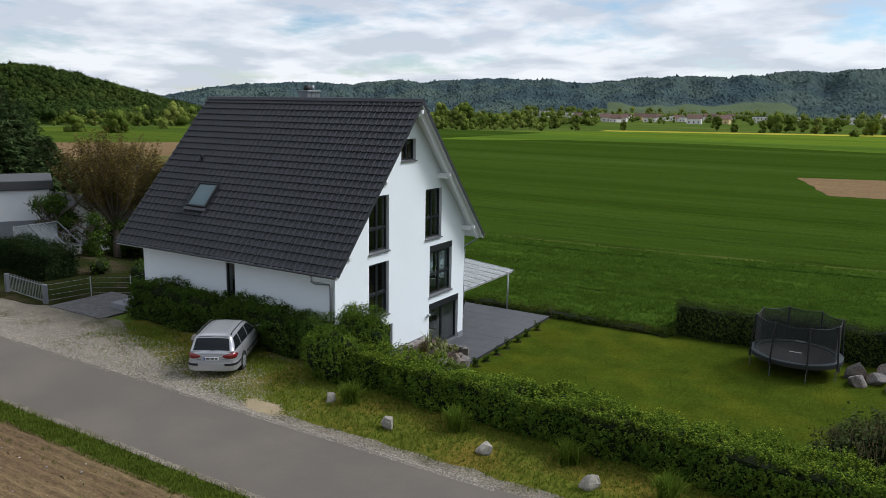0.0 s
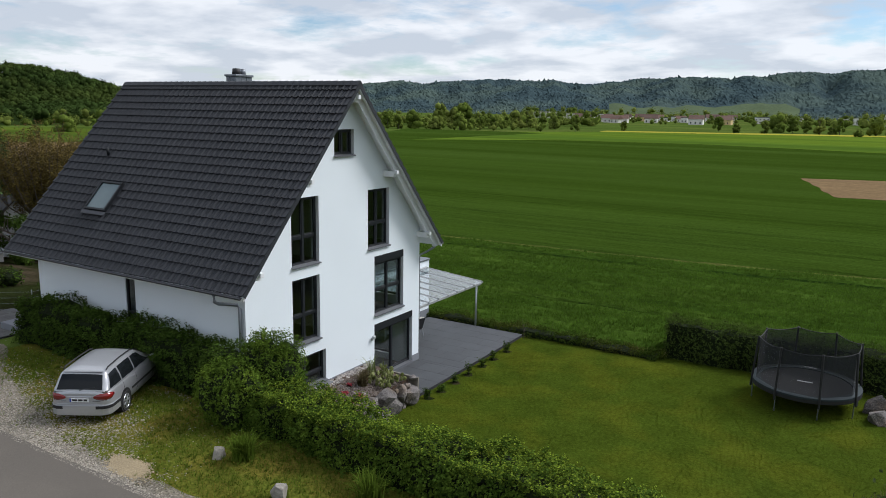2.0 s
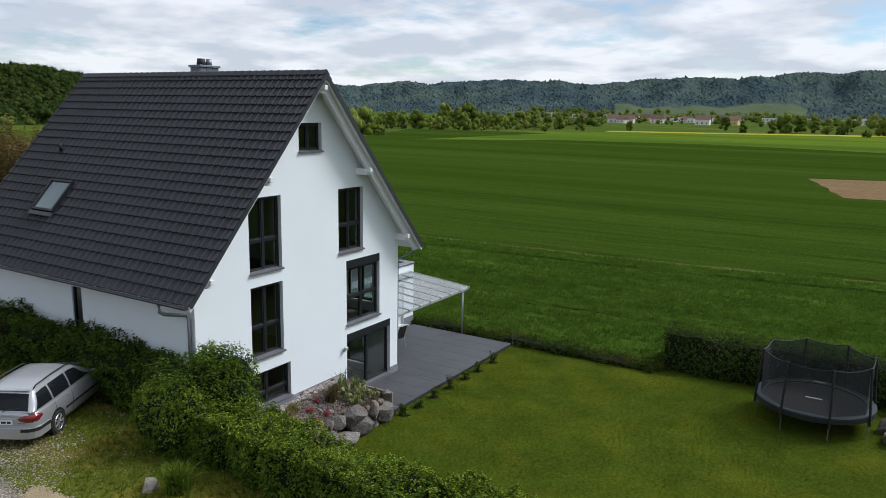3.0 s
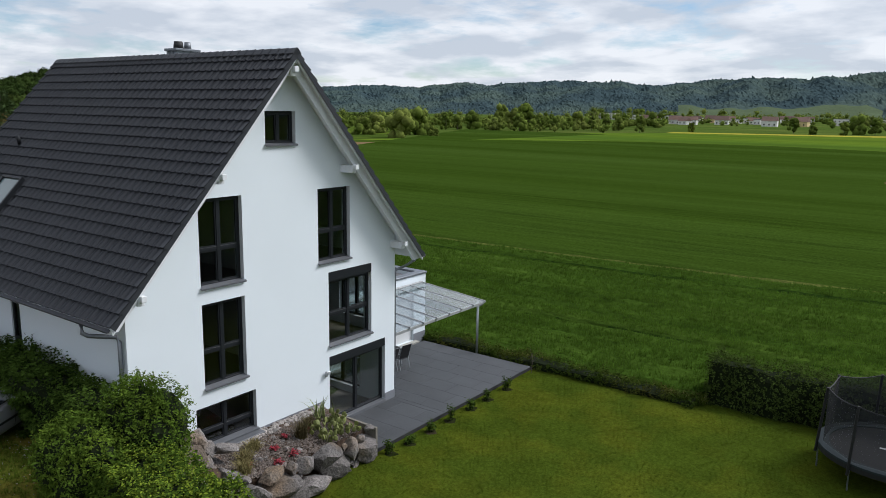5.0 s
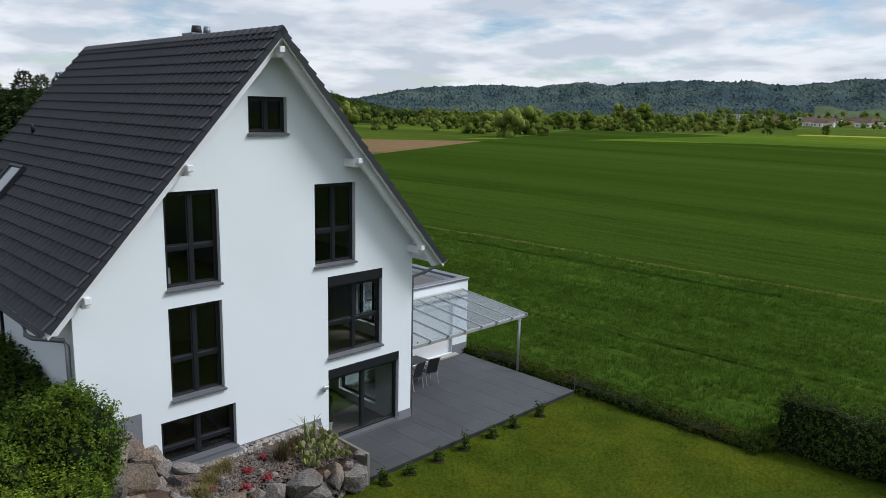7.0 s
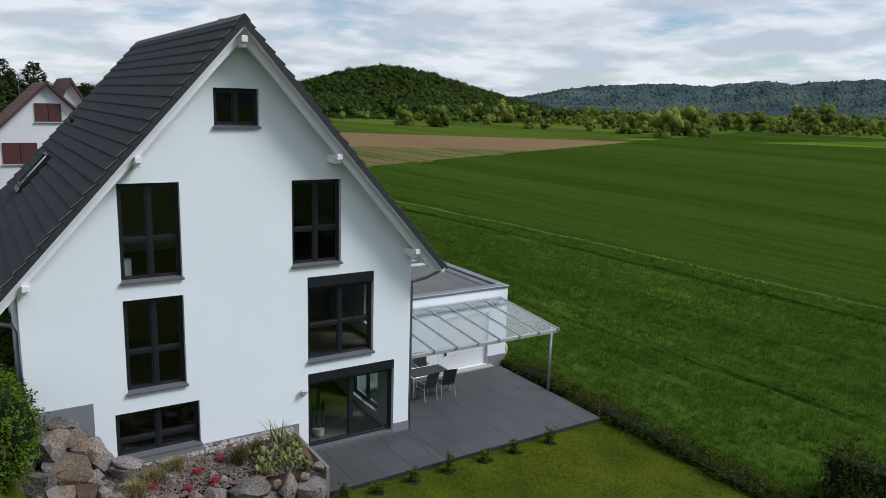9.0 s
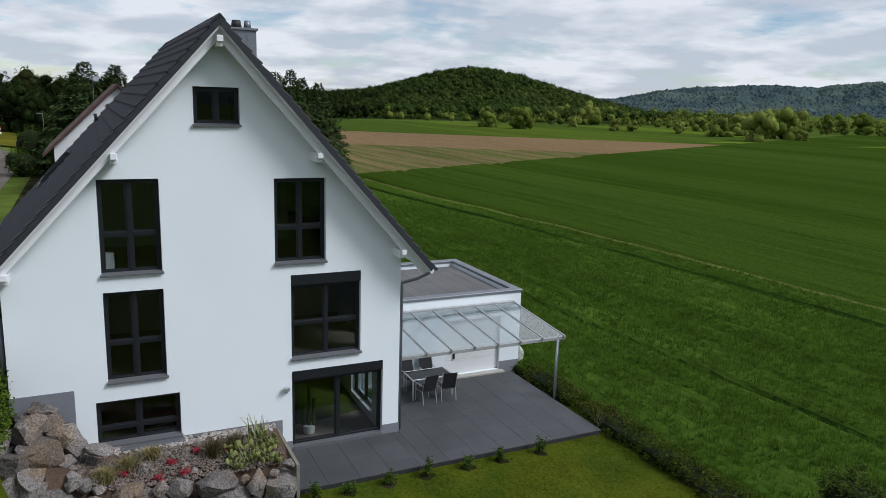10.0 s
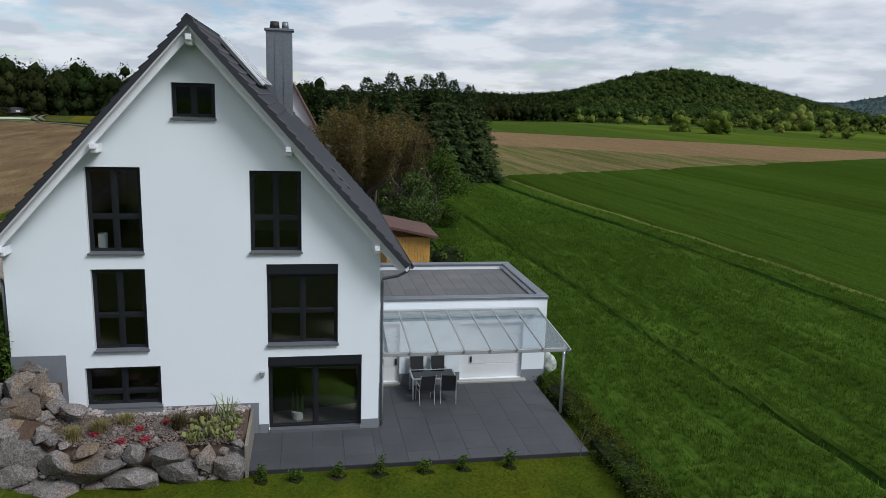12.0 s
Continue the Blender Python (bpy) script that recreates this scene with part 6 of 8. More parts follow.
        tube(bm, [(x, s * 0.60, 0.335), (x, s * 0.868, 0.335)], 0.36, 28)
        part("wheel_arch", bm, BLACK, car, "dark wheel arch")
outer = [(-1.05, 0.0), (-1.048, 0.45), (-1.03, 0.64), (-0.955, 0.77), (-0.83, 0.85), (-0.40, 0.876)]
bm = bmesh.new()
prism(bm, outer + [(-0.40, 0.80), (-0.80, 0.77), (-0.94, 0.60), (-0.95, 0.0), (-0.94, -0.60), (-0.80, -0.77), (-0.40, -0.80)] + [(x, -y) for x, y in outer[:0:-1]], "z", 0.27, 0.60)
bmesh.ops.bevel(bm, geom=[e for e in bm.edges if abs(e.verts[0].co.z - e.verts[1].co.z) < 0.01], offset=0.035, segments=2, affect="EDGES")
part("rear_bumper", bm, PAINT, car, "silver rear bumper")
plate = part("number_plate", bx(-1.028, -0.99, -0.26, 0.26, 0.665, 0.775, bevel=0.004), PLATE, car, "white number plate with dark bars")
part("plate_stripe", bx(-1.031, -1.0285, 0.215, 0.258, 0.667, 0.773), PLATEBLUE, plate)
for a, b in ((0.05, 0.19), (-0.10, 0.02), (-0.22, -0.13)):
    part("plate_bar", bx(-1.031, -1.0285, a, b, 0.695, 0.75), BLACK, plate)
part("plate_hood", bx(-1.02, -0.96, -0.33, 0.33, 0.79, 0.82, bevel=0.008), PAINT, car)
for a, b in ((0.52, 0.36), (-0.36, -0.58)):
    part("model_bar", bx(-0.995, -0.985, min(a, b), max(a, b), 0.675, 0.695), ZINC, car, "small grey lettering bar")
bm = bmesh.new()
tube(bm, [(-0.985, 0.0, 0.99), (-0.95, -0.12, 1.03), (-0.925, -0.42, 1.06)], 0.011, 5)
part("wiper", bm, BLACK, car, "black rear wiper")
part("spoiler_lip", bx(-0.70, -0.60, -0.55, 0.55, 1.425, 1.445, bevel=0.008), PAINT, car)
car.matrix_basis = pose(-19.40, 17.95, -0.535, 0, 0, 121.5)

# ---- trampoline ----
tramp = thing("trampoline", "round garden trampoline with black safety net", "trampoline")
TX, TY, TZ, TR = -2.2, 36.22, -2.66, 1.92
bm = bmesh.new()
bmesh.ops.create_circle(bm, cap_ends=True, segments=48, radius=TR - 0.28)
bmesh.ops.translate(bm, verts=bm.verts, vec=(TX, TY, TZ + 0.86))
part("jumping_mat", bm, MESHBLACK, tramp, "black jumping mat")


def ring(r0, r1, z0, z1, n=48):
    bm = bmesh.new()
    prof = [(r0, z1 - 0.01), (r0, z0), (r1, z0), (r1, z1)]
    rr = [[bm.verts.new((TX + r * math.cos(a), TY + r * math.sin(a), z)) for r, z in prof] for a in np.linspace(0, 2 * math.pi, n + 1)[:-1]]
    for a, b in zip(rr, rr[1:] + rr[:1]):
        for k in range(4):
            bm.faces.new((a[k], b[k], b[(k + 1) % 4], a[(k + 1) % 4]))
    return bm


part("mat_mark", bx(TX - 0.3, TX + 0.25, TY - 0.05, TY + 0.05, TZ + 0.862, TZ + 0.866), PLATE, tramp, "pale printed mark")
part("pad_mark", bx(TX - 0.22, TX + 0.22, TY + TR - 0.2, TY + TR - 0.08, TZ + 0.902, TZ + 0.906), PLATE, tramp, "pale printed mark")
part("edge_pad", ring(TR - 0.30, TR + 0.02, TZ + 0.84, TZ + 0.90), MAT_BLUE, tramp, "dark blue-grey edge pad")
part("skirt", ring(TR - 0.02, TR + 0.015, TZ + 0.70, TZ + 0.84), BLACK, tramp)
bm = bmesh.new()
NP = 8
angles = [2 * math.pi * (k + 0.42) / NP for k in range(NP)]
topz = TZ + 2.52
rr = []
for i in range(NP * 6):
    a = angles[0] + 2 * math.pi * i / (NP * 6)
    f = (i % 6) / 6
    sag = 0.08 * math.sin(math.pi * f)
    inn = 1 - 0.06 * math.sin(math.pi * f)
    rr.append([bm.verts.new((TX + (TR - 0.12) * inn * math.cos(a), TY + (TR - 0.12) * inn * math.sin(a), z)) for z in (TZ + 0.9, TZ + 1.6, topz - sag)])
for a, b in zip(rr, rr[1:] + rr[:1]):
    for k in range(2):
        bm.faces.new((a[k], b[k], b[k + 1], a[k + 1]))
part("safety_net", bm, NET, tramp, "black see-through netting")
bm = bmesh.new()
tube(bm, [(TX + (TR - 0.12) * (1 - 0.06 * math.sin(math.pi * (i % 6) / 6)) * math.cos(angles[0] + 2 * math.pi * i / 48), TY + (TR - 0.12) * (1 - 0.06 * math.sin(math.pi * (i % 6) / 6)) * math.sin(angles[0] + 2 * math.pi * i / 48), topz - 0.08 * math.sin(math.pi * (i % 6) / 6)) for i in range(49)], 0.018, 5)
part("top_hem", bm, BLACK, tramp)
for a in angles:
    c, s = math.cos(a), math.sin(a)
    bm = bmesh.new()
    tube(bm, [(TX + (TR + 0.06) * c, TY + (TR + 0.06) * s, TZ + 0.55), (TX + (TR - 0.09) * c, TY + (TR - 0.09) * s, topz + 0.03)], 0.04, 8)
    part("net_pole", bm, BLACK, tramp, "black padded pole")
    bm = bmesh.new()
    tube(bm, [(TX + (TR - 0.02) * c, TY + (TR - 0.02) * s, TZ - 0.05), (TX + (TR + 0.0) * c, TY + (TR + 0.0) * s, TZ + 0.86)], 0.022, 8)
    part("leg", bm, ZINC, tramp, "galvanised leg")

# ---- garden table and chairs ----
table = thing("garden_table", "glass topped garden table on the terrace", "table")
AX0, AX1, AY0, AY1, AZ = -19.86, -19.0, 32.95, 34.45, -2.44
part("tabletop", bx(AX0 + 0.05, AX1 - 0.05, AY0 + 0.05, AY1 - 0.05, AZ + 0.70, AZ + 0.715), CARGLASS, table, "dark glass top")
for q in ((AX0, AX1, AY0, AY0 + 0.05), (AX0, AX1, AY1 - 0.05, AY1), (AX0, AX0 + 0.05, AY0 + 0.05, AY1 - 0.05), (AX1 - 0.05, AX1, AY0 + 0.05, AY1 - 0.05)):
    part("rim_bar", bx(*q, AZ + 0.67, AZ + 0.72, bevel=0.006), ALU, table)
for x in (AX0 + 0.03, AX1 - 0.03):
    for y in (AY0 + 0.03, AY1 - 0.03):
        part("leg", bx(x - 0.025, x + 0.025, y - 0.025, y + 0.025, AZ, AZ + 0.67), ALU, table)
chair = thing("garden_chair", "aluminium garden chair with black fabric seat", "chair", "chairs round the garden table")
part("seat", bx(-0.24, 0.22, -0.23, 0.23, 0.41, 0.43, bevel=0.008), MESHBLACK, chair, "black fabric")
bm = bmesh.new()
prism(bm, [(0.20, 0.45), (0.22, 0.45), (0.40, 1.02), (0.38, 1.02)], "y", -0.23, 0.23)
part("backrest", bm, MESHBLACK, chair, "black fabric")
for s in (-0.25, 0.25):
    for pts in ([(-0.25, s, 0), (-0.23, s, 0.62)], [(0.30, s, 0), (0.20, s, 0.44), (0.40, s, 1.04)]):
        bm = bmesh.new()
        tube(bm, pts, 0.016, 6)
        part("leg", bm, ALU, chair)
    bm = bmesh.new()
    tube(bm, [(-0.27, s, 0.62), (0.25, s, 0.64)], 0.02, 6)
    part("armrest", bm, ALU, chair)
    bm = bmesh.new()
    tube(bm, [(-0.24, s, 0.42), (0.22, s, 0.42)], 0.014, 6)
    part("seat_rail", bm, ALU, chair)
chair.matrix_basis = pose(-18.82, 33.35, -2.44, 0, 0, 6)
copy_thing(chair, pose(-18.84, 34.12, -2.44, 0, 0, -8))
copy_thing(chair, pose(-20.06, 33.30, -2.44, 0, 0, 182))
copy_thing(chair, pose(-20.06, 34.0, -2.44, 0, 0, 176))
bm = bmesh.new()
bmesh.ops.create_icosphere(bm, subdivisions=3, radius=0.5)
for q in bm.verts:
    q.co *= 1 + 0.3 * noise.noise(q.co * 3)
    q.co.z = max(q.co.z * 0.9, -0.35)
sack = obj("covered_heap", bm, TARP)
sack.matrix_basis = pose(-21.6, 38.5, -2.35) @ Matrix.Diagonal((0.8, 0.5, 1.0, 1))
tagged(sack, "heap covered with a translucent tarp beside garage", "tarp")


# ---- neighbours ----
def gz(x, y):
    return float(ground_z(x, y))


flat = thing("flat_roofed_house", "white flat roofed neighbouring building with dark base", "house")
part("wall", bx(-5.5, 0, 0.1, 6.0, -2.2, 2.75), WHITEWALL, flat)
part("base", bx(-5.52, 0.02, 0.08, 6.02, -2.3, 0.6), PLINTH, flat, "dark grey base")
part("roof", bx(-5.7, 0.2, -0.1, 6.2, 2.75, 3.38, bevel=0.03), DARKFILM, flat, "dark flat roof edge")
flat.matrix_basis = pose(-49.9, 30.45, 0, 0, 0, 60)
low = thing("small_house", "small white gabled outbuilding behind trees", "outbuilding")
bm = bmesh.new()
prism(bm, [(30.9, -2.4), (35.4, -2.4), (35.4, 0.1), (33.2, 1.85), (30.9, 0.1)], "x", -58, -50.6)
part("wall", bm, WHITEWALL, low)
for a, b in (((33.2, 1.9), (30.6, -0.12)), ((33.2, 1.9), (35.7, -0.12))):
    bm = bmesh.new()
    prism(bm, [a, b, (b[0], b[1] + 0.14), (a[0], a[1] + 0.14)], "x", -58.3, -50.3)
    part("roof", bm, DARKFILM, low, "dark grey roof")

nb = thing("neighbour_house", "white gabled house with brown roof and maroon shutters", "house")
NX = -60.0
bm = bmesh.new()
prism(bm, [(21.5, -2), (30.55, -2), (30.55, 3.1), (26.05, 7.65), (21.5, 3.1)], "x", NX - 11, NX)
part("wall", bm, WHITEWALL, nb)
# taller wing behind, with a steeper roof
bm = bmesh.new()
prism(bm, [(25.2, -2), (31.3, -2), (31.3, 2.4), (28.3, 8.0), (25.2, 2.4)], "x", NX - 16, NX - 6)
part("wing_wall", bm, WHITEWALL, nb)
for s in (-1, 1):
    bm = bmesh.new()
    a, b = (28.3, 8.05), (28.3 + s * 3.4, 1.75)
    prism(bm, [a, b, (b[0], b[1] + 0.32), (a[0], a[1] + 0.32)], "x", NX - 16.5, NX - 5.5)
    part("wing_roof", bm, BROWNTILE, nb, "brown tiled roof")
part("wing_window", bx(NX - 6, NX - 5.96, 29.2, 30.1, 2.6, 3.8), FRAME, nb)
for s in (-1, 1):
    bm = bmesh.new()
    a, b = (26.05, 7.72), (26.05 + s * 5.3, 2.42)
    prism(bm, [a, b, (b[0], b[1] + 0.2), (a[0], a[1] + 0.2)], "x", NX - 11.5, NX + 0.5)
    part("roof", bm, BROWNTILE, nb, "brown tiled roof")
    tb = bmesh.new()
    for k in range(24):
        u = k / 24
        y, z = a[0] + (b[0] - a[0]) * u, a[1] + 0.2 + (b[1] - a[1]) * u
        prism(tb, [(y, z - 0.01), (y + s * 0.235, z - 0.235 + 0.035), (y + s * 0.235, z - 0.235 - 0.02), (y, z - 0.05)], "x", NX - 11.5, NX + 0.52)
    part("tile_course", tb, BROWNTILE, nb)
for y0, y1, z0, z1 in ((25.2, 26.9, 5.1, 6.4), (23.0, 25.2, 2.1, 3.6), (26.8, 28.8, 2.1, 3.6)):
    w = part("window", bx(NX, NX + 0.03, y0, y1, z0, z1), FRAME, nb)
    m = (y0 + y1) / 2
    for a, b in ((y0, m - 0.02), (m + 0.02, y1)):
        part("shutter", bx(NX + 0.03, NX + 0.09, a, b, z0, z1, bevel=0.01), MAROON, w, "maroon shutter")
    part("sill", bx(NX, NX + 0.14, y0 - 0.08, y1 + 0.08, z0 - 0.1, z0), CONCRETE, w)
dish = bmesh.new()
tube(dish, [(NX - 1.2, 24.4, 6.0), (NX - 1.2, 24.4, 8.5)], 0.022, 6)
part("mast", dish, ZINC, nb)
dish = bmesh.new()
bmesh.ops.create_cone(dish, cap_ends=True, segments=18, radius1=0.24, radius2=0.17, depth=0.05)
d = part("satellite_dish", dish, ZINC, nb)
d.matrix_basis = pose(NX - 1.0, 24.6, 8.2, 0, 75, 10)

gh = thing("cold_frame", "low greenhouse with thin framed sloping glass roof", "greenhouse")
g0 = gz(-45, 27)
part("wall", bx(-46.0, -43.6, 25.5, 28.4, g0, -0.22), mat("weathered_boards", (0.10, 0.10, 0.095), 0.9, var=0.15), gh, "weathered board sides")
for y0 in np.linspace(25.5, 28.4, 4):
    bm = bmesh.new()
    prism(bm, [(-46.0, 1.05), (-43.5, -0.24), (-43.5, -0.18), (-46.0, 1.11)], "y", y0 - 0.013, y0 + 0.013)
    part("glazing_bar", bm, ZINC, gh, "thin grey glazing bar")
for x, z in ((-46.0, 1.05), (-43.5, -0.24)):
    part("glazing_bar", bx(x - 0.016, x + 0.016, 25.52, 28.38, z, z + 0.05), ZINC, gh, "thin grey glazing bar")
bm = bmesh.new()
prism(bm, [(-46.0, 1.06), (-43.5, -0.22), (-43.5, -0.21), (-46.0, 1.07)], "y", 25.5, 28.4)
part("pane", bm, PANE, gh).visible_shadow = False
part("back_wall", bx(-46.1, -46.03, 25.5, 28.4, g0, 1.05), PLINTH, gh)

gate = thing("metal_gate", "galvanised metal garden gate of upright bars", "gate")
ga, gb = Vector((-36.2, 19.75, -0.52)), Vector((-32.9, 19.5, -0.52))
for k in range(23):
    p = ga.lerp(gb, k / 22)
    bm = bmesh.new()
    tube(bm, [(p.x, p.y, -0.42), (p.x, p.y, 0.48)], 0.014, 5)
    part("bar", bm, ZINC, gate)
for z in (-0.38, 0.36):
    bm = bmesh.new()
    tube(bm, [(ga.x, ga.y, z), (gb.x, gb.y, z)], 0.022, 6)
    part("rail", bm, ZINC, gate)
for p in (ga - Vector((0.2, 0, 0)), gb + Vector((0.15, 0, 0))):
    part("gate_post", bx(p.x - 0.09, p.x + 0.09, p.y - 0.09, p.y + 0.09, -0.6, 0.42, bevel=0.012), ZINC, gate)
fence = thing("wire_fence", "wire mesh fence on slim pale posts", "fence")
for x, y in ((-32.4, 21.6), (-30.9, 22.75), (-31.4, 25.0), (-31.6, 28.0)):
    part("post", bx(x - 0.018, x + 0.018, y - 0.018, y + 0.018, gz(x, y), gz(x, y) + 1.0), ALU, fence)
bm = bmesh.new()
for z in (0.15, 0.4, 0.65, 0.9):
    tube(bm, [(-32.7, 19.6, gz(-32.7, 19.6) + z), (-32.4, 21.6, gz(-32.4, 21.6) + z), (-30.9, 22.75, gz(-30.9, 22.75) + z), (-31.4, 25, gz(-31.4, 25) + z), (-31.6, 28, gz(-31.6, 28) + z)], 0.006, 4)
part("wire", bm, ZINC, fence)
hedge("thuja_hedge", "dark clipped conifer hedge behind the gate", [(-43.0, 23.6), (-36.9, 22.9)], 2.0, 1.5, 0.12, THUJA_LEAF, 260, 21, 0.2, core=THUJA_LEAF)
for k, (x, y) in enumerate(((-33.8, 25.5), (-35.5, 27.0), (-33.0, 29.5), (-36.5, 24.9))):
    bush("garden_shrub", "dark green garden shrub on bare soil", (x, y), (0.6, 0.6, 0.7), 0.13, DARK_LEAF, 700, 600 + k, "shrub", "shrubs in the neighbouring garden")
bm = bmesh.new()
box(bm, -32.2, -28.45, 19.3, 22.6, -0.7, -0.50)
pav = tagged(obj("driveway", bm, JOINT), "grey paved driveway beside the house", "driveway", kind="structure")
pavers = []
for i in range(15):
    for j in range(16):
        pavers.append(np.array(((1, 0, 0, -32.18 + 0.248 * i), (0, 1, 0, 19.32 + 0.205 * j), (0, 0, 1, -0.50))))
bm = bx(0.0, 0.24, 0.0, 0.197, 0.0, 0.022)
pv_v = np.array([q.co[:] for q in bm.verts])
bm.free()
tagged(many("pavers", pv_v, np.array([(0, 3, 2, 1), (4, 5, 6, 7), (0, 1, 5, 4), (1, 2, 6, 5), (2, 3, 7, 6), (3, 0, 4, 7)]), pavers, PAVER, pav), "grey concrete pavers", kind="stuff")
stair = thing("door_step", "dark concrete step beside the house", "step")
part("tread", bx(-29.6, -28.5, 20.7, 21.9, -0.5, -0.22, bevel=0.02), PLINTH, stair)
part("tread", bx(-29.0, -28.5, 20.9, 21.9, -0.22, -0.04, bevel=0.02), PLINTH, stair)
shed = thing("garden_shed", "ochre wooden shed with brown roof behind garage", "shed")
part("wall", bx(-34.0, -31.0, 33.3, 35.4, -2.6, 0.75), WOODOCHRE, shed)
for k in range(14):
    part("board", bx(-31.0, -30.97, 33.31 + 0.15 * k, 33.45 + 0.15 * k, -2.5, 0.74, bevel=0.006), WOODOCHRE, shed)
bm = bmesh.new()
prism(bm, [(33.0, 1.30), (35.75, 0.72), (35.75, 0.84), (33.0, 1.42)], "x", -34.3, -30.6)
part("roof", bm, BROWNTILE, shed, "brown tiled roof")
part("barrel", bx(-30.9, -30.4, 35.6, 36.1, -2.75, -1.6, bevel=0.08), BLACK, shed)


# ---- trees ----
def limbs(bm, x, y, z, height, rng, trunk=0.22, count=9, spread=0.35, start=0.25):
    """A tapered trunk with branching limbs; returns the branch tips."""
    top = Vector((x + rng.normal(0, 0.2), y + rng.normal(0, 0.2), z + height * 0.8))
    tube(bm, [(x, y, z - 0.1), (x + 0.05, y, z + height * 0.3), tuple(top)], trunk, 8, True, trunk * 0.25)
    tips = []
    for k in range(count):
        u = rng.uniform(start, 0.75)
        b = Vector((x, y, z)).lerp(top, u / 0.8 if u < 0.8 else 1)
        b.z = z + height * u
        a = rng.uniform(0, 2 * math.pi)
        L = height * spread * rng.uniform(0.6, 1.1)
        e = b + Vector((math.cos(a) * L, math.sin(a) * L, height * rng.uniform(0.12, 0.38)))
        e.z = min(e.z, z + height)
        m = b.lerp(e, 0.5) + Vector((0, 0, -0.04 * height))
        tube(bm, [tuple(b), tuple(m), tuple(e)], trunk * 0.4, 5, True, 0.03)
        tips.append(e)
        for _ in range(3):
            c = m.lerp(e, rng.uniform(0, 0.9))
            e2 = c + Vector(rng.normal(0, 1, 3) * 0.5) * L * 0.6 + Vector((0, 0, 0.3 * L))
            tube(bm, [tuple(c), tuple(e2)], 0.04, 4, True, 0.012)
            tips.append(e2)
    return tips


def tree(name, label, x, y, height, crown, leaf, material, count, seed, z=None, trunk=0.22, category="tree", group="", lobes=14, low=0.28):
    """A broad tree: limbs, and a crown of leafy lobes with gaps."""
    rng = np.random.default_rng(seed)
    z = gz(x, y) if z is None else z
    t = thing(name, label, category, group)
    bm = bmesh.new()
    tips = limbs(bm, x, y, z, height, rng, trunk)
    part("trunk", bm, BARK, t)
    c = []
    for k in range(lobes):
        a, u = rng.uniform(0, 2 * math.pi), rng.uniform(low, 0.95)
        r = crown * math.sin(math.pi * min(0.97, (u - low + 0.12) / (1.12 - low))) * rng.uniform(0.25, 0.8)
        c.append((x + r * math.cos(a), y + r * math.sin(a), z + height * u, crown * rng.uniform(0.28, 0.46)))
    c = np.array(c)
    pick = rng.integers(0, lobes, count)
    d = rng.normal(0, 1, (count, 3))
    d /= np.linalg.norm(d, axis=1)[:, None]
    p = c[pick, :3] + d * (c[pick, 3] * rng.uniform(0.45, 1.1, count))[:, None] * np.array((1, 1, 0.8))
    many("crown", LEAF_V, LEAF_F, places(p, leaf * rng.uniform(0.6, 1.4, count), facing(d + np.array((0, 0, 0.4)), rng, 0.5)), material, t)
    return t


def spruce(x, y, height, radius, seed, group="spruces behind the neighbouring houses", label="tall dark green spruce with drooping branches"):
    rng = np.random.default_rng(seed)
    z = gz(x, y)
    t = thing("spruce", label, "tree", group)
    bm = bmesh.new()
    tube(bm, [(x, y, z - 0.1), (x, y, z + height)], 0.22, 6, True, 0.02)
    part("trunk", bm, BARK, t)
    bm = bmesh.new()
    prev = None
    for q in np.linspace(0.03, 0.86, 12):
        row = []
        for k in range(10):
            r = radius * 0.60 * (1 - q) ** 1.0 * (1 + 0.3 * noise.noise(Vector((k * 1.3, q * 9, seed))))
            row.append(bm.verts.new((x + r * math.cos(k * 0.628), y + r * math.sin(k * 0.628), z + height * q)))
        if prev:
            for k in range(10):
                bm.faces.new((prev[k], prev[(k + 1) % 10], row[(k + 1) % 10], row[k]))
        prev = row
    part("bough_core", bm, SPRUCE_LEAF, t)
    n = int(8500 + 400 * height)
    q = 1 - rng.uniform(0.004, 1, n) ** 0.62
    a = rng.uniform(0, 2 * math.pi, n)
    # boughs: the outline swells and shrinks with height and bearing
    swell = 1 + 0.16 * np.sin(q * height * 7.0 + 1.5 * np.sin(a * 2 + seed)) + 0.14 * np.sin(a * 5 + seed + q * 9) + 0.10 * np.sin(a * 11 + q * 31)
    r = (radius * (1 - q) ** 0.72 * swell + 0.03) * rng.uniform(0.55, 1.08, n) ** 0.5
    pts = np.stack([x + r * np.cos(a), y + r * np.sin(a), z + 0.25 + height * q - 0.16 * r + rng.normal(0, 0.07, n)], 1)
    # sprays point outwards and droop, those near the tip stand up
    droop = rng.uniform(0.0, 0.6, n) - 1.1 * np.clip(q - 0.72, 0, 1) / 0.28
    b = a + rng.normal(0, 0.45, n)
    out = np.stack([np.cos(b) * np.cos(droop), np.sin(b) * np.cos(droop), -np.sin(droop)], 1)
    side = np.stack([-np.sin(b), np.cos(b), rng.normal(0, 0.35, n)], 1)
    nrm = np.cross(out, side)
    nrm /= np.linalg.norm(nrm, axis=1)[:, None]
    size = rng.uniform(0.32, 0.72, n) * (1 - 0.45 * q)
    many("needles", LEAF_V, LEAF_F, places(pts, size, np.stack([out, np.cross(nrm, out), nrm], 2)), SPRUCE_LEAF, t)
    return t


rng0 = np.random.default_rng(321)
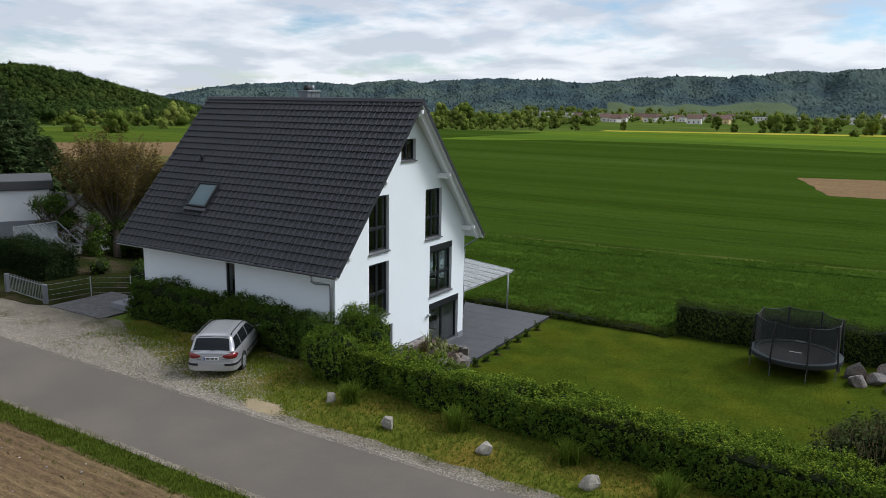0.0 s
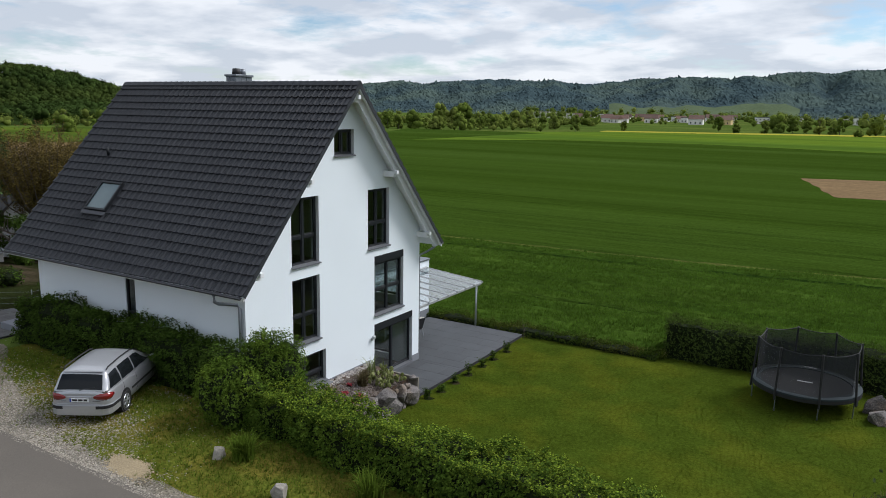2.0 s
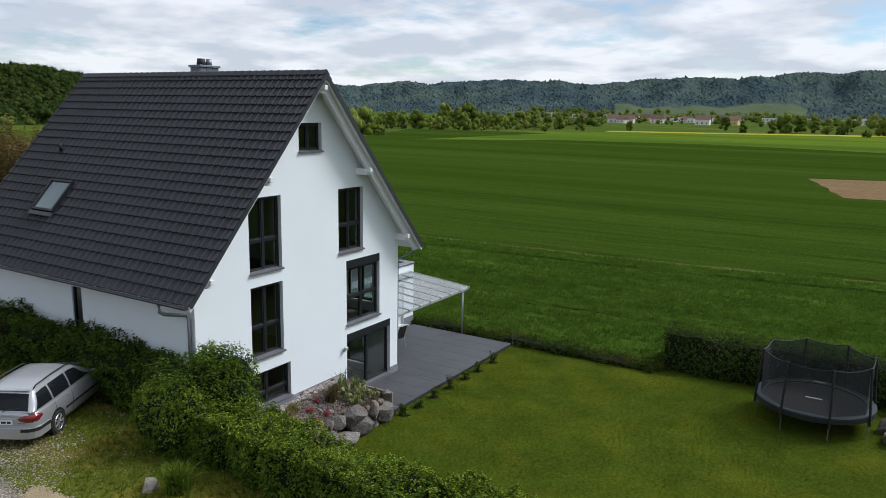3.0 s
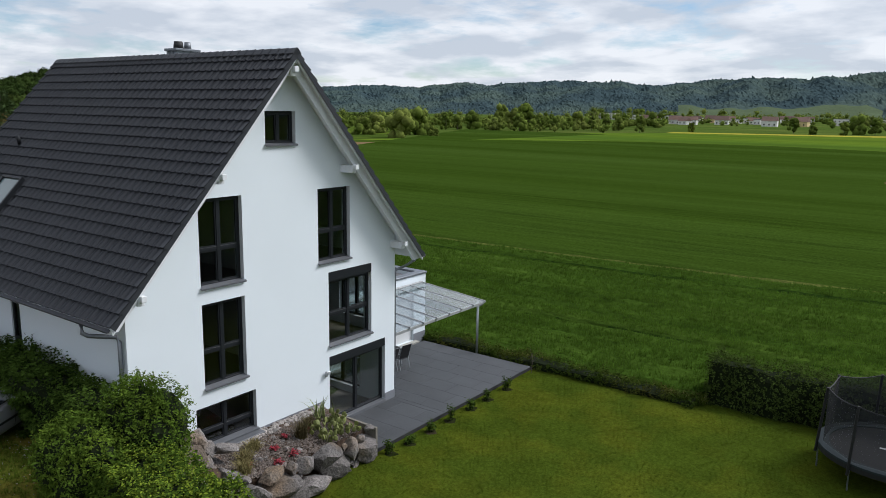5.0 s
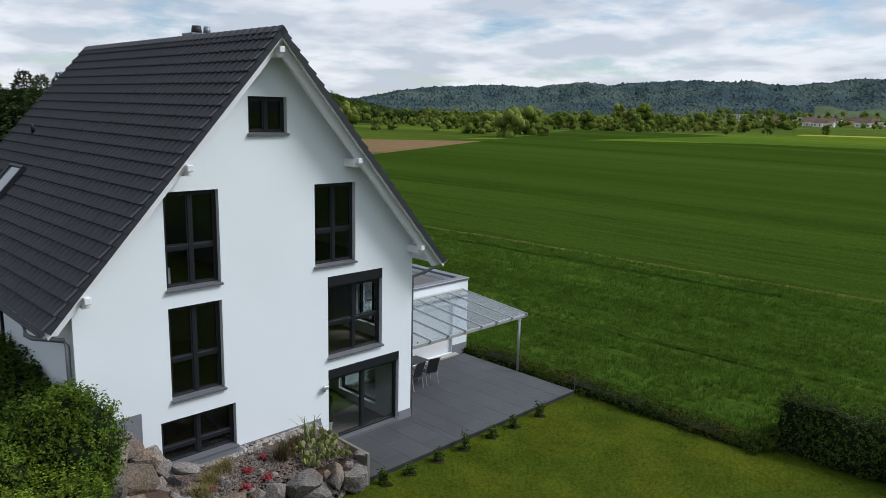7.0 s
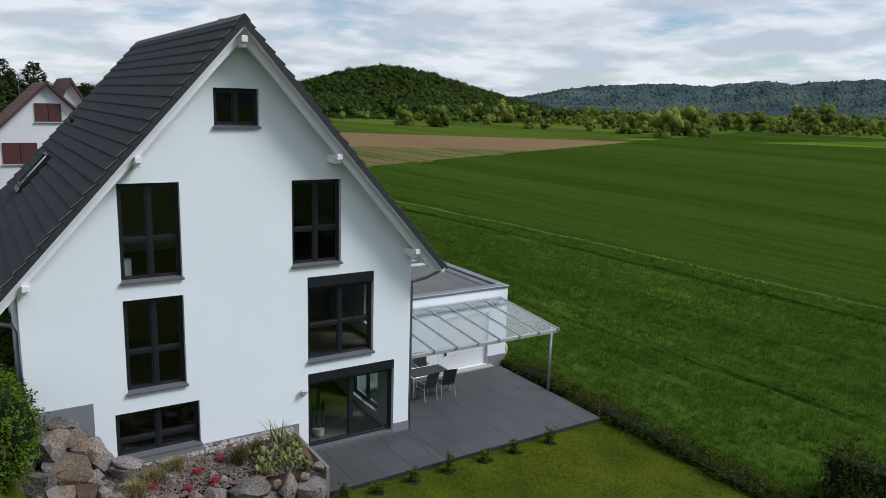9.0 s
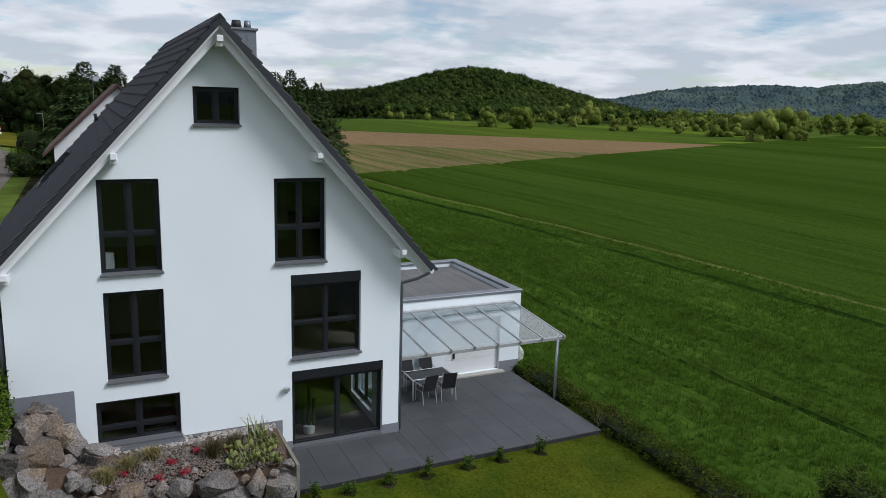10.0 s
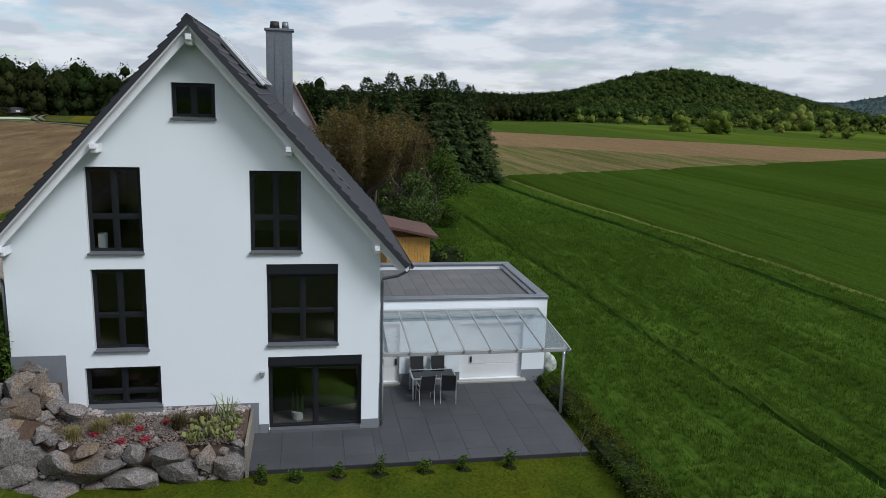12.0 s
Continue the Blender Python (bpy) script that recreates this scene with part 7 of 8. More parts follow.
for k in range(15):
    u = k / 14
    spruce(-84 + 6 * u + rng0.normal(0, 1.5), 48.5 - 25 * u + rng0.normal(0, 0.6), rng0.uniform(10.5, 13.2) * (1 if k < 9 else 0.82), rng0.uniform(3.4, 4.6), 700 + k)
for k, (x, y, h) in enumerate(((-88, 22.5, 8.2), (-60, 36.5, 8.5))):
    spruce(x, y, h, 3.6, 740 + k)


def twig_tree(x, y, height, crown, seed, count):
    """A fan of steep limbs and many fine upright twigs with sparse young leaves."""
    rng = np.random.default_rng(seed)
    z = gz(x, y)
    t = thing("copper_tree", "sparse tree with reddish brown spring twigs", "tree", "sparse trees in the neighbouring garden")
    bm = bmesh.new()
    fork = Vector((x, y, z + height * 0.24))
    tube(bm, [(x, y, z - 0.1), tuple(fork)], 0.26, 8, True, 0.20)
    twigs = bmesh.new()
    leaves = []
    for k in range(34):
        a, r = 2 * math.pi * k / 34 + rng.normal(0, 0.2), crown * math.sqrt(rng.uniform(0.03, 0.85))
        tip = Vector((x + r * math.cos(a), y + r * math.sin(a), z + height * (0.98 - 0.28 * (r / crown) ** 2) * rng.uniform(0.85, 1.0)))
        mid = fork.lerp(tip, 0.45) + Vector((math.cos(a), math.sin(a), 0)) * r * 0.16
        tube(bm, [tuple(fork), tuple(mid), tuple(tip)], 0.07, 5, True, 0.012)
        for _ in range(30):
            u = rng.uniform(0.25, 1.0)
            s = fork.lerp(mid, u / 0.45) if u < 0.45 else mid.lerp(tip, (u - 0.45) / 0.55)
            e = s + Vector((rng.normal(0, 0.35), rng.normal(0, 0.35), rng.uniform(0.5, 1.3)))
            tube(twigs, [tuple(s), tuple(s.lerp(e, 0.5) + Vector((rng.normal(0, 0.08), rng.normal(0, 0.08), 0))), tuple(e)], 0.014, 3, True, 0.005)
            for _ in range(count):
                leaves.append(s.lerp(e, rng.uniform(0.2, 1.05)) + Vector(rng.normal(0, 0.10, 3)))
    part("trunk", bm, BARK, t)
    part("twig_crown", twigs, TWIG, t)
    n = len(leaves)
    many("crown", LEAF_V, LEAF_F, places(np.array([q[:] for q in leaves]), 0.115 * rng.uniform(0.6, 1.4, n), turns(n, rng, 1.4)), BROWN_LEAF, t)


twig_tree(-46.5, 33.0, 9.2, 3.9, 801, 38)
twig_tree(-50.5, 36.2, 9.0, 3.4, 806, 16)
tree("blossom_tree", "green tree with pale blossom behind the garage", -52.0, 39.3, 6.0, 3.0, 0.18, DARK_LEAF, 8000, 802, lobes=16, low=0.12)
tree("blossom_tree", "green tree with pale blossom behind the garage", -44.0, 36.4, 5.0, 2.4, 0.16, TREE_LEAF, 8000, 803, lobes=14, low=0.10)
tree("blossom_tree", "green tree with white blossom beside the spruces", -64.0, 37.5, 4.6, 2.6, 0.22, DARK_LEAF, 4000, 804, lobes=14, low=0.1)
tree("garden_tree", "dark leafy garden tree beside white house", -48.6, 29.6, 4.4, 1.7, 0.15, DARK_LEAF, 4500, 811, lobes=12, low=0.12)
tree("garden_tree", "dark leafy garden tree beside white house", -47.6, 34.2, 5.4, 2.3, 0.15, DARK_LEAF, 7000, 812, lobes=14, low=0.1)
tree("garden_tree", "dark leafy garden tree beside white house", -45.2, 30.4, 3.0, 1.5, 0.15, DARK_LEAF, 3500, 813, lobes=12, low=0.1)
tree("oak", "broad dark tree at the forest edge", -150, 5.5, 12.3, 7.5, 0.42, DARKWOODS, 13000, 807, trunk=0.4, lobes=34, low=0.06)
tree("garden_tree", "dark leafy garden tree beside white house", -50.0, 31.0, 3.6, 1.6, 0.18, DARK_LEAF, 2200, 805, lobes=10, low=0.15)
for x, y, rx, ry, h, n, sd in ((-44.5, 34.8, 2.2, 1.8, 2.6, 2600, 1), (-41.0, 35.5, 2.0, 1.6, 2.2, 2400, 2), (-39.0, 33.0, 1.3, 1.2, 1.4, 1200, 3), (-48, 35.2, 2.0, 1.8, 3.2, 2400, 4), (-37.5, 37.5, 1.3, 1.1, 1.4, 1200, 5)):
    bush("garden_shrub", "dark leafy shrub in the neighbouring garden", (x, y), (rx, ry, h), 0.18, DARK_LEAF, n, 620 + sd, "shrub", "shrubs in the neighbouring garden")
rng = np.random.default_rng(8)
bp = np.stack([rng.normal(-63.4, 1.4, 260), rng.normal(37.0, 1.4, 260), rng.uniform(-0.6, 2.4, 260)], 1)
bp = np.concatenate([bp, np.stack([rng.normal(-43.4, 1.0, 200), rng.normal(36.6, 1.2, 200), rng.uniform(-1.0, 2.2, 200)], 1)])
bp = bp[::2]
bl = thing("blossom_cluster", "scattered white blossom on the tree", "blossom")
many("petals", LEAF_V, LEAF_F, places(bp, 0.10 * rng.uniform(0.6, 1.3, len(bp)), turns(len(bp), rng, 1.3)), BLOSSOM, bl)


# ---- woods, hills and town in the distance ----
def crowd(name, label, pts, sizes, material, seed, tall=1.15, leafy=26, leaf=0.34, core=0.86):
    """Many tree crowns as one object: rough balls and, over them, leaf clumps."""
    rng = np.random.default_rng(seed)
    ob = thing(name, label, "woods", kind="stuff")
    pts, sizes = np.array(pts, float), np.array(sizes, float)
    for k in range(3):
        sel = np.arange(len(pts)) % 3 == k
        v, f = rough_ball(ICO1, 0.55, seed + k)
        s3 = np.stack([sizes[sel], sizes[sel] * rng.uniform(0.8, 1.2, sel.sum()), sizes[sel] * tall * rng.uniform(0.8, 1.25, sel.sum())], 1) * core
        m = np.zeros((sel.sum(), 3, 4))
        m[:, :, :3] = turns(sel.sum(), rng, upright=True) * s3[:, None, :]
        m[:, :, 3] = pts[sel]
        many("crowns", v, f, m, material, ob, True)
    i = np.repeat(np.arange(len(pts)), leafy)
    d = rng.normal(0, 1, (len(i), 3))
    d[:, 2] = np.abs(d[:, 2]) - 0.2
    d /= np.linalg.norm(d, axis=1)[:, None]
    # leaf clumps sit on a few bulges, so the outline is uneven
    bulge = 1 + 0.10 * np.sin(3.1 * d[:, 0] + i) * np.cos(2.7 * d[:, 1] + 2.0 * i) + 0.06 * np.sin(7.0 * d[:, 2] + i)
    p = pts[i] + d * (sizes[i] * bulge * rng.uniform(0.72, 0.98, len(i)))[:, None] * np.array((1, 1, tall))
    many("leaf_clumps", LEAF_V, LEAF_F, places(p, sizes[i] * leaf * rng.uniform(0.5, 1.5, len(i)), facing(d + np.array((0, 0, 0.3)), rng, 0.6)), material, ob)
    return ob


def polar(az, dist):
    """A place seen from the garden: degrees from +y towards -x."""
    return -dist * math.sin(radians(az)), 14 + dist * math.cos(radians(az))


# hill profile: degrees, height in degrees of view
NEAR = [(44, -0.9), (47, -0.5), (49.5, 0.1), (51.7, 0.65), (54.9, 1.50), (57.5, 2.22), (59.7, 2.72), (61.5, 2.9), (63.9, 2.55), (66, 1.95), (68.2, 1.3), (70, 1.0), (72.4, 0.75), (78, 0.75), (84, 0.55), (94, 0.5), (104, 0.6), (112, 0.7), (125, 0.7)]
FAR = [(-40, 2.6), (-20, 3.0), (-8, 3.1), (1, 3.0), (6, 2.95), (8.2, 2.85), (10.5, 2.6), (12.8, 2.6), (16.4, 2.45), (20.1, 2.2), (24.1, 2.28), (26.9, 2.38), (28.6, 2.2), (31.1, 2.06), (33, 1.86), (34.5, 2.04), (36.8, 1.86), (39.3, 1.62), (41.8, 1.9), (43, 1.8), (45, 1.62), (46.4, 1.46), (49, 1.1), (51.7, 0.6), (54, 0.6), (62, 0.5)]


def look_up(table, a):
    return float(np.interp(a, [q[0] for q in table], [q[1] for q in table]))


rng = np.random.default_rng(41)
pts, sizes, dark = [], [], []
hill_v, hill_f = [], []
AZ = np.arange(42, 128, 1.0)
for a in AZ:
    for u in np.linspace(0, 1, 14):
        d0 = float(np.interp(a, [42, 56, 66, 76, 88, 97, 128], [470, 400, 390, 330, 270, 178, 165]))
        d = d0 + u * 330
        top = 8.0 + math.tan(radians(look_up(NEAR, a))) * (d0 + 230) - 11
        h = -2.8 + (top + 2.8) * float(sstep(0, 0.72, u)) * (1 if u < 0.72 else 1 - 0.2 * (u - 0.72))
        hill_v.append((*polar(a, d), min(h, 60)))
n_a, n_u = len(AZ), 14
i = (np.arange(n_a - 1)[:, None] * n_u + np.arange(n_u - 1)[None]).ravel()
tagged(new("wooded_hill", mesh_from("wooded_hill", np.array(hill_v), np.stack([i, i + 1, i + n_u + 1, i + n_u], 1), WOODS, True)), "low wooded hill beyond the fields", "hill", kind="structure")
hv = np.array(hill_v).reshape(n_a, n_u, 3)
for _ in range(10500):
    a, u = rng.uniform(0, n_a - 14.001), rng.uniform(0.02, 0.85) ** 1.0 * (n_u - 1.001)
    ia, iu = int(a), int(u)
    fa, fu = a - ia, u - iu
    p = (1 - fa) * ((1 - fu) * hv[ia, iu] + fu * hv[ia, iu + 1]) + fa * ((1 - fu) * hv[ia + 1, iu] + fu * hv[ia + 1, iu + 1])
    s = rng.uniform(1.5, 3.4)
    pts.append(p + np.array((0, 0, 2.5 + rng.uniform(0, 3.4))))
    sizes.append(s)
    dark.append(a + AZ[0] > 69 + rng.normal(0, 2.5) or (u > 8.5 and a + AZ[0] < 66 and rng.uniform() < 0.5))
crowd("hill_woods", "dense broadleaf woods covering the hill", [q for q, b in zip(pts, dark) if not b], [q for q, b in zip(sizes, dark) if not b], WOODS, 42, 1.0, 30, 0.34, 0.66)
crowd("forest", "dark mixed forest beyond the neighbouring houses", [q for q, b in zip(pts, dark) if b], [q for q, b in zip(sizes, dark) if b], DARKWOODS, 48, 1.25, 44, 0.27, 0.60)
# the forest's near edge: smaller crowns, closely leaved
edge_p, edge_s = [], []
for _ in range(330):
    a = rng.uniform(86, 113)
    d0 = float(np.interp(a, [86, 97, 128], [285, 178, 165]))
    x, y = polar(a, d0 + rng.uniform(-4, 22))
    s = rng.uniform(1.6, 3.2)
    for h in np.arange(1.2, rng.uniform(7.0, 11.5), s * 1.1):
        edge_p.append((x + rng.normal(0, 0.8), y + rng.normal(0, 0.8), -0.4 + h))
        edge_s.append(s * rng.uniform(0.7, 1.1))
for _ in range(90):
    u, back = rng.uniform(0, 1), rng.uniform(0, 14)
    x, y, s = -174 + 40 * u - 0.4 * back, -2 + 17.5 * u + 0.9 * back, rng.uniform(1.4, 2.6)
    for h in np.arange(0.8, rng.uniform(4.5, 8.0), s * 1.1):
        edge_p.append((x + rng.normal(0, 0.7), y + rng.normal(0, 0.7), -0.3 + h))
        edge_s.append(s * rng.uniform(0.7, 1.1))
crowd("forest_edge", "dark leafy trees along the forest edge", edge_p, edge_s, DARKWOODS, 49, 1.1, 64, 0.23, 0.58)
# edge of the woods and field hedgerows
pts, sizes = [], []
for a0, a1, d0, d1, n, s0, s1 in ((50, 80, 385, 400, 70, 1.6, 3.4), (24, 50, 380, 470, 190, 1.0, 2.6), (38, 52, 430, 520, 130, 1.8, 4.2), (26, 40, 470, 560, 150, 1.8, 4.4), (20, 30, 520, 620, 70, 2.2, 4.6),
                                  (-12, 10, 640, 900, 130, 3, 6), (8, 26, 1050, 1250, 190, 4, 7), (10, 22, 700, 1000, 60, 2, 3.8), (-40, -10, 640, 900, 160, 4, 7)):
    for _ in range(n):
        s = rng.uniform(s0, s1)
        x, y = polar(rng.uniform(a0, a1), rng.uniform(d0, d1))
        pts.append((x, y, -2.8 + s * rng.uniform(0.5, 1.0)))
        sizes.append(s)
        if rng.uniform() < 0.35:
            pts.append((x + rng.normal(0, 1), y + rng.normal(0, 1), -2.8 + s * 1.9))
            sizes.append(s * 0.75)
crowd("field_woods", "bushes and trees along the far field edge", pts, sizes, BUSHWOODS, 43, 1.1, 44, 0.30, 0.64)
# single bushes and trees in the meadow and between the far fields: x, y, half width, height
MEADOW_BUSHES = [(-266, 171, 5.1, 8.6), (-251, 179, 6.8, 8.6), (-302, 227, 3.3, 7.8), (-363, 275, 6.8, 9.8), (-281, 224, 2.7, 4.2), (-317, 260, 8.5, 11.8), (-241, 217, 2.9, 5.5), (-237, 222, 2.9, 4.5), (-223, 233, 3.3, 5.2), (-336, 337, 4.2, 8.8), (-247, 267, 4.3, 6.1), (-202, 233, 5.6, 7.2), (-211, 252, 5.3, 8.4), (-172, 220, 7.0, 10.1), (-190, 252, 6.9, 11.0), (-171, 238, 3.8, 4.2), (-244, 344, 4.6, 9.3), (-221, 339, 5.9, 10.0), (-200, 328, 4.2, 5.6), (-287, 475, 7.4, 15), (-191, 336, 4.5, 9.9)]
FIELD_TREES = [(-293, 516, 8.8, 16), (-239, 281, 5.5, 8.2), (-225, 275, 6.6, 7.1), (-216, 278, 4.7, 6.5), (-219, 294, 6.0, 5.4), (-226, 322, 2.9, 9.6), (-230, 338, 3.6, 7.9), (-221, 340, 4.2, 8.1), (-216, 354, 4.9, 7.7), (-219, 375, 4.5, 12.5), (-216, 387, 5.3, 15.4), (-206, 386, 3.2, 8.1), (-203, 396, 4.6, 8.2), (-197, 414, 4.8, 10.9), (-182, 400, 2.6, 10.4), (-178, 411, 3.3, 8.3), (-175, 421, 4.1, 9.1), (-150, 390, 3.4, 9.6), (-128, 405, 2.2, 6.6)]
TOWN_TREES = [(-94, 482, 3.7, 9.3), (-81, 467, 2.9, 5.4), (-63, 448, 3.1, 7.9), (-63, 496, 6.8, 11.4), (-54, 494, 3.8, 10.5), (-46, 490, 3.4, 7.5), (-37, 459, 3.5, 9.8), (-33, 495, 3.8, 4.9), (-28, 472, 2.9, 10.0), (-17, 427, 2.9, 4.2), (-10, 459, 4.9, 9.7), (-4, 500, 4, 9), (6, 480, 4, 8), (18, 520, 5, 10)]


def far_tree(x, y, r, h, seed):
    """A tree seen from far off: trunk with limbs, lobed crown of leaf clumps reaching low."""
    rng = np.random.default_rng(seed)
    bushy = h < 1.9 * r
    t = thing("field_bush" if bushy else "field_tree", "rounded leafy bush standing in the meadow" if bushy else "single broadleaf tree at the field edge", "bush" if bushy else "tree", "bushes in the meadow" if bushy else "trees between the far fields")
    z = float(ground_z(x, y))
    bm = bmesh.new()
    limbs(bm, x, y, z, h, rng, 0.2, 6, 0.25, 0.1)
    part("trunk", bm, BARK, t)
    n, lo = 17, 0.04 if bushy else 0.14
    u = rng.uniform(lo, 0.86, n)
    a, q = rng.uniform(0, 2 * math.pi, n), np.sqrt(rng.uniform(0, 1, n)) * 0.72 * r * np.sqrt(np.clip(1.15 - u, 0.1, 1))
    c = np.stack([x + q * np.cos(a), y + q * np.sin(a), z + h * u], 1)
    s = rng.uniform(0.32, 0.52, n) * min(r, 0.55 * h)
    v, f = rough_ball(ICO1, 0.4, seed)
    m = np.zeros((n, 3, 4))
    m[:, :, :3] = turns(n, rng, upright=True) * s[:, None, None] * 0.85
    m[:, :, 3] = c
    many("crown_core", v, f, m, BUSHWOODS, t, True)
    i = rng.integers(0, n, 640)
    d = rng.normal(0, 1, (640, 3))
    d /= np.linalg.norm(d, axis=1)[:, None]
    p = c[i] + d * (s[i] * rng.uniform(0.8, 1.25, 640))[:, None]
    p[:, 2] = np.maximum(p[:, 2], z + 0.1)
    many("crown", LEAF_V, LEAF_F, places(p, rng.uniform(0.35, 0.9, 640) * (0.5 + 0.08 * r), facing(d + np.array((0, 0, 0.3)), rng, 0.6)), BUSHWOODS, t)


for k, (x, y, r, h) in enumerate(MEADOW_BUSHES + FIELD_TREES + TOWN_TREES):
    far_tree(x, y, r, h, 900 + k)

hill_v = []
AZ2 = np.arange(-42, 64, 0.5)
for a in AZ2:
    for k, u in enumerate(np.linspace(0, 1, 22)):
        d = 1700 + 1500 * u
        top = 8 + math.tan(radians(look_up(FAR, a))) * 2780 - 8
        spur = 1 + 0.55 * noise.noise(Vector((a * 0.26, u * 2.4, 0))) + 0.32 * noise.noise(Vector((a * 0.8, u * 4.0, 5)))
        rise = float(sstep(0.03, 0.72, u))
        h = -2.8 + (top + 2.8) * rise * (spur if u < 0.6 else 1 + (spur - 1) * 0.25) * (1 if u < 0.75 else 1 - 0.5 * (u - 0.75))
        h = min(h, 8 + math.tan(radians(look_up(FAR, a) - 0.04)) * d - 5)
        hill_v.append((*polar(a, d), max(h, -2.8)))
n_a, n_u = len(AZ2), 22
i = (np.arange(n_a - 1)[:, None] * n_u + np.arange(n_u - 1)[None]).ravel()
hv = np.array(hill_v).reshape(n_a, n_u, 3)
# the canopy: the slope drawn again finely, every tree top lifted by chance
rng = np.random.default_rng(45)
fa, fu = np.meshgrid(np.linspace(0, n_a - 1.001, 900), np.concatenate([np.linspace(0, 16.5, 100), np.linspace(16.8, n_u - 1.001, 12)]), indexing="ij")
ia, iu = fa.astype(int), fu.astype(int)
wa, wu = (fa - ia)[..., None], (fu - iu)[..., None]
cv = (1 - wa) * ((1 - wu) * hv[ia, iu] + wu * hv[ia, iu + 1]) + wa * ((1 - wu) * hv[ia + 1, iu] + wu * hv[ia + 1, iu + 1])
lift = rng.gamma(2.0, 1.15, fa.shape)
bare = (AZ2[0] + 0.5 * fa > 6) & (AZ2[0] + 0.5 * fa < 19) & (fu < 5.5)
cv[..., 2] += np.where(bare, 0, np.minimum(lift, 15) * sstep(0, 1.5, fu))
cv[..., :2] += rng.normal(0, 1.6, (*fa.shape, 2))
n_a2, n_u2 = fa.shape
i = (np.arange(n_a2 - 1)[:, None] * n_u2 + np.arange(n_u2 - 1)[None]).ravel()
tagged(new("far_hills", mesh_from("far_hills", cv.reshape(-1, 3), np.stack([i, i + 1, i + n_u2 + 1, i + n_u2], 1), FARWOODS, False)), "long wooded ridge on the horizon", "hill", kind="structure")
# pale meadow on the foot of the ridge
mv = []
for a in np.arange(6, 19.1, 0.5):
    for u in np.linspace(0, 1, 6):
        k = int((a + 42) / 0.5)
        q = hv[k, 0] * (1 - u) + hv[k, 5] * u
        z = float(np.interp(u * 5, range(6), hv[k, :6, 2]))
        mv.append((q[0], q[1], z + 1.5))
n_a, n_u = 27, 6
mv = np.array(mv)
n_a = len(mv) // 6
i = (np.arange(n_a - 1)[:, None] * n_u + np.arange(n_u - 1)[None]).ravel()
tagged(new("hill_meadow", mesh_from("hill_meadow", mv, np.stack([i, i + 1, i + n_u + 1, i + n_u], 1), HILLMEADOW, True)), "pale green meadow at the foot of the ridge", "meadow", kind="structure")

# unseen slope behind the garden, added so the panes mirror woods instead of sky
ring = []
AZ3 = np.arange(125, 321, 3.0)
for a in AZ3:
    for u in np.linspace(0, 1, 6):
        ring.append((*polar(a, 700 + 900 * u), -3 + (95 + 22 * math.sin(a * 0.11) + 12 * math.sin(a * 0.31)) * float(sstep(0, 0.8, u))))
i = (np.arange(len(AZ3) - 1)[:, None] * 6 + np.arange(5)[None]).ravel()
tagged(new("valley_side", mesh_from("valley_side", np.array(ring), np.stack([i, i + 1, i + 7, i + 6], 1), FARWOODS, True)), "unseen wooded slope added for the window reflections", "hill", kind="structure")

# the town
rng = np.random.default_rng(47)


def town_house(a, d, w, l, h, material, roofed, turn):
    x, y = polar(a, d)
    t = thing("town_house", "distant white house with red roof" if roofed else "distant white flat roofed block", "house", "houses of the distant town")
    part("wall", bx(-w / 2, w / 2, -l / 2, l / 2, -3, h), material, t)
    if roofed:
        bm = bmesh.new()
        prism(bm, [(-l / 2 - 0.5, h - 0.3), (l / 2 + 0.5, h - 0.3), (0, h + l * 0.42)], "x", -w / 2 - 0.4, w / 2 + 0.4)
        part("roof", bm, TOWNROOF, t, "red tiled roof")
    else:
        part("roof", bx(-w / 2 - 0.2, w / 2 + 0.2, -l / 2 - 0.2, l / 2 + 0.2, h, h + 0.5), DARKFILM, t)
    storeys = max(1, int(h / 3))
    for s in range(storeys):
        for k in range(max(2, int(w / 4))):
            u = -w / 2 + (k + 0.5) * w / max(2, int(w / 4))
            part("window", bx(u - 0.6, u + 0.6, -l / 2 - 0.06, -l / 2 + 0.02, 1 + 3 * s, 2.4 + 3 * s), FRAME, t)
    t.matrix_basis = pose(x, y, -2.8, 0, 0, turn)
    return t


for a in np.arange(10.5, 22.0, 0.36):
    town_house(a + rng.normal(0, 0.2), rng.uniform(700, 1060), rng.uniform(8, 13), rng.uniform(7, 10), rng.uniform(3.5, 6), TOWNWALL if rng.uniform() < 0.75 else TOWNYELLOW, rng.uniform() < 0.75, rng.uniform(-25, 25))
for a, d, w, l, h in ((24.0, 1100, 30, 14, 9), (22.6, 1150, 26, 14, 8), (2.8, 980, 26, 14, 8), (0.6, 950, 16, 12, 12), (-1.5, 1000, 20, 14, 9), (20.6, 1050, 60, 16, 7), (8.2, 900, 20, 11, 7), (6.1, 920, 18, 11, 7)):
    town_house(a, d, w, l, h, TOWNWALL, False, rng.uniform(-15, 15))

# lane furniture far down the road
lamp = thing("street_lamp", "slim galvanised street lamp beside the lane", "street lamp")
bm = bmesh.new()
tube(bm, [(-47.2, 17.36, -0.5), (-47.2, 17.36, 4.66)], 0.06, 8, True, 0.045)
part("pole", bm, ZINC, lamp)
part("head", bx(-47.3, -47.1, 16.3, 17.45, 4.62, 4.73, bevel=0.02), ZINC, lamp)
far_lamp = thing("street_lamp", "slim galvanised street lamp beside the lane", "street lamp")
bm = bmesh.new()
tube(bm, [(-118, 18.4, gz(-118, 18.4) - 0.1), (-118, 18.4, 3.9)], 0.06, 8, True, 0.045)
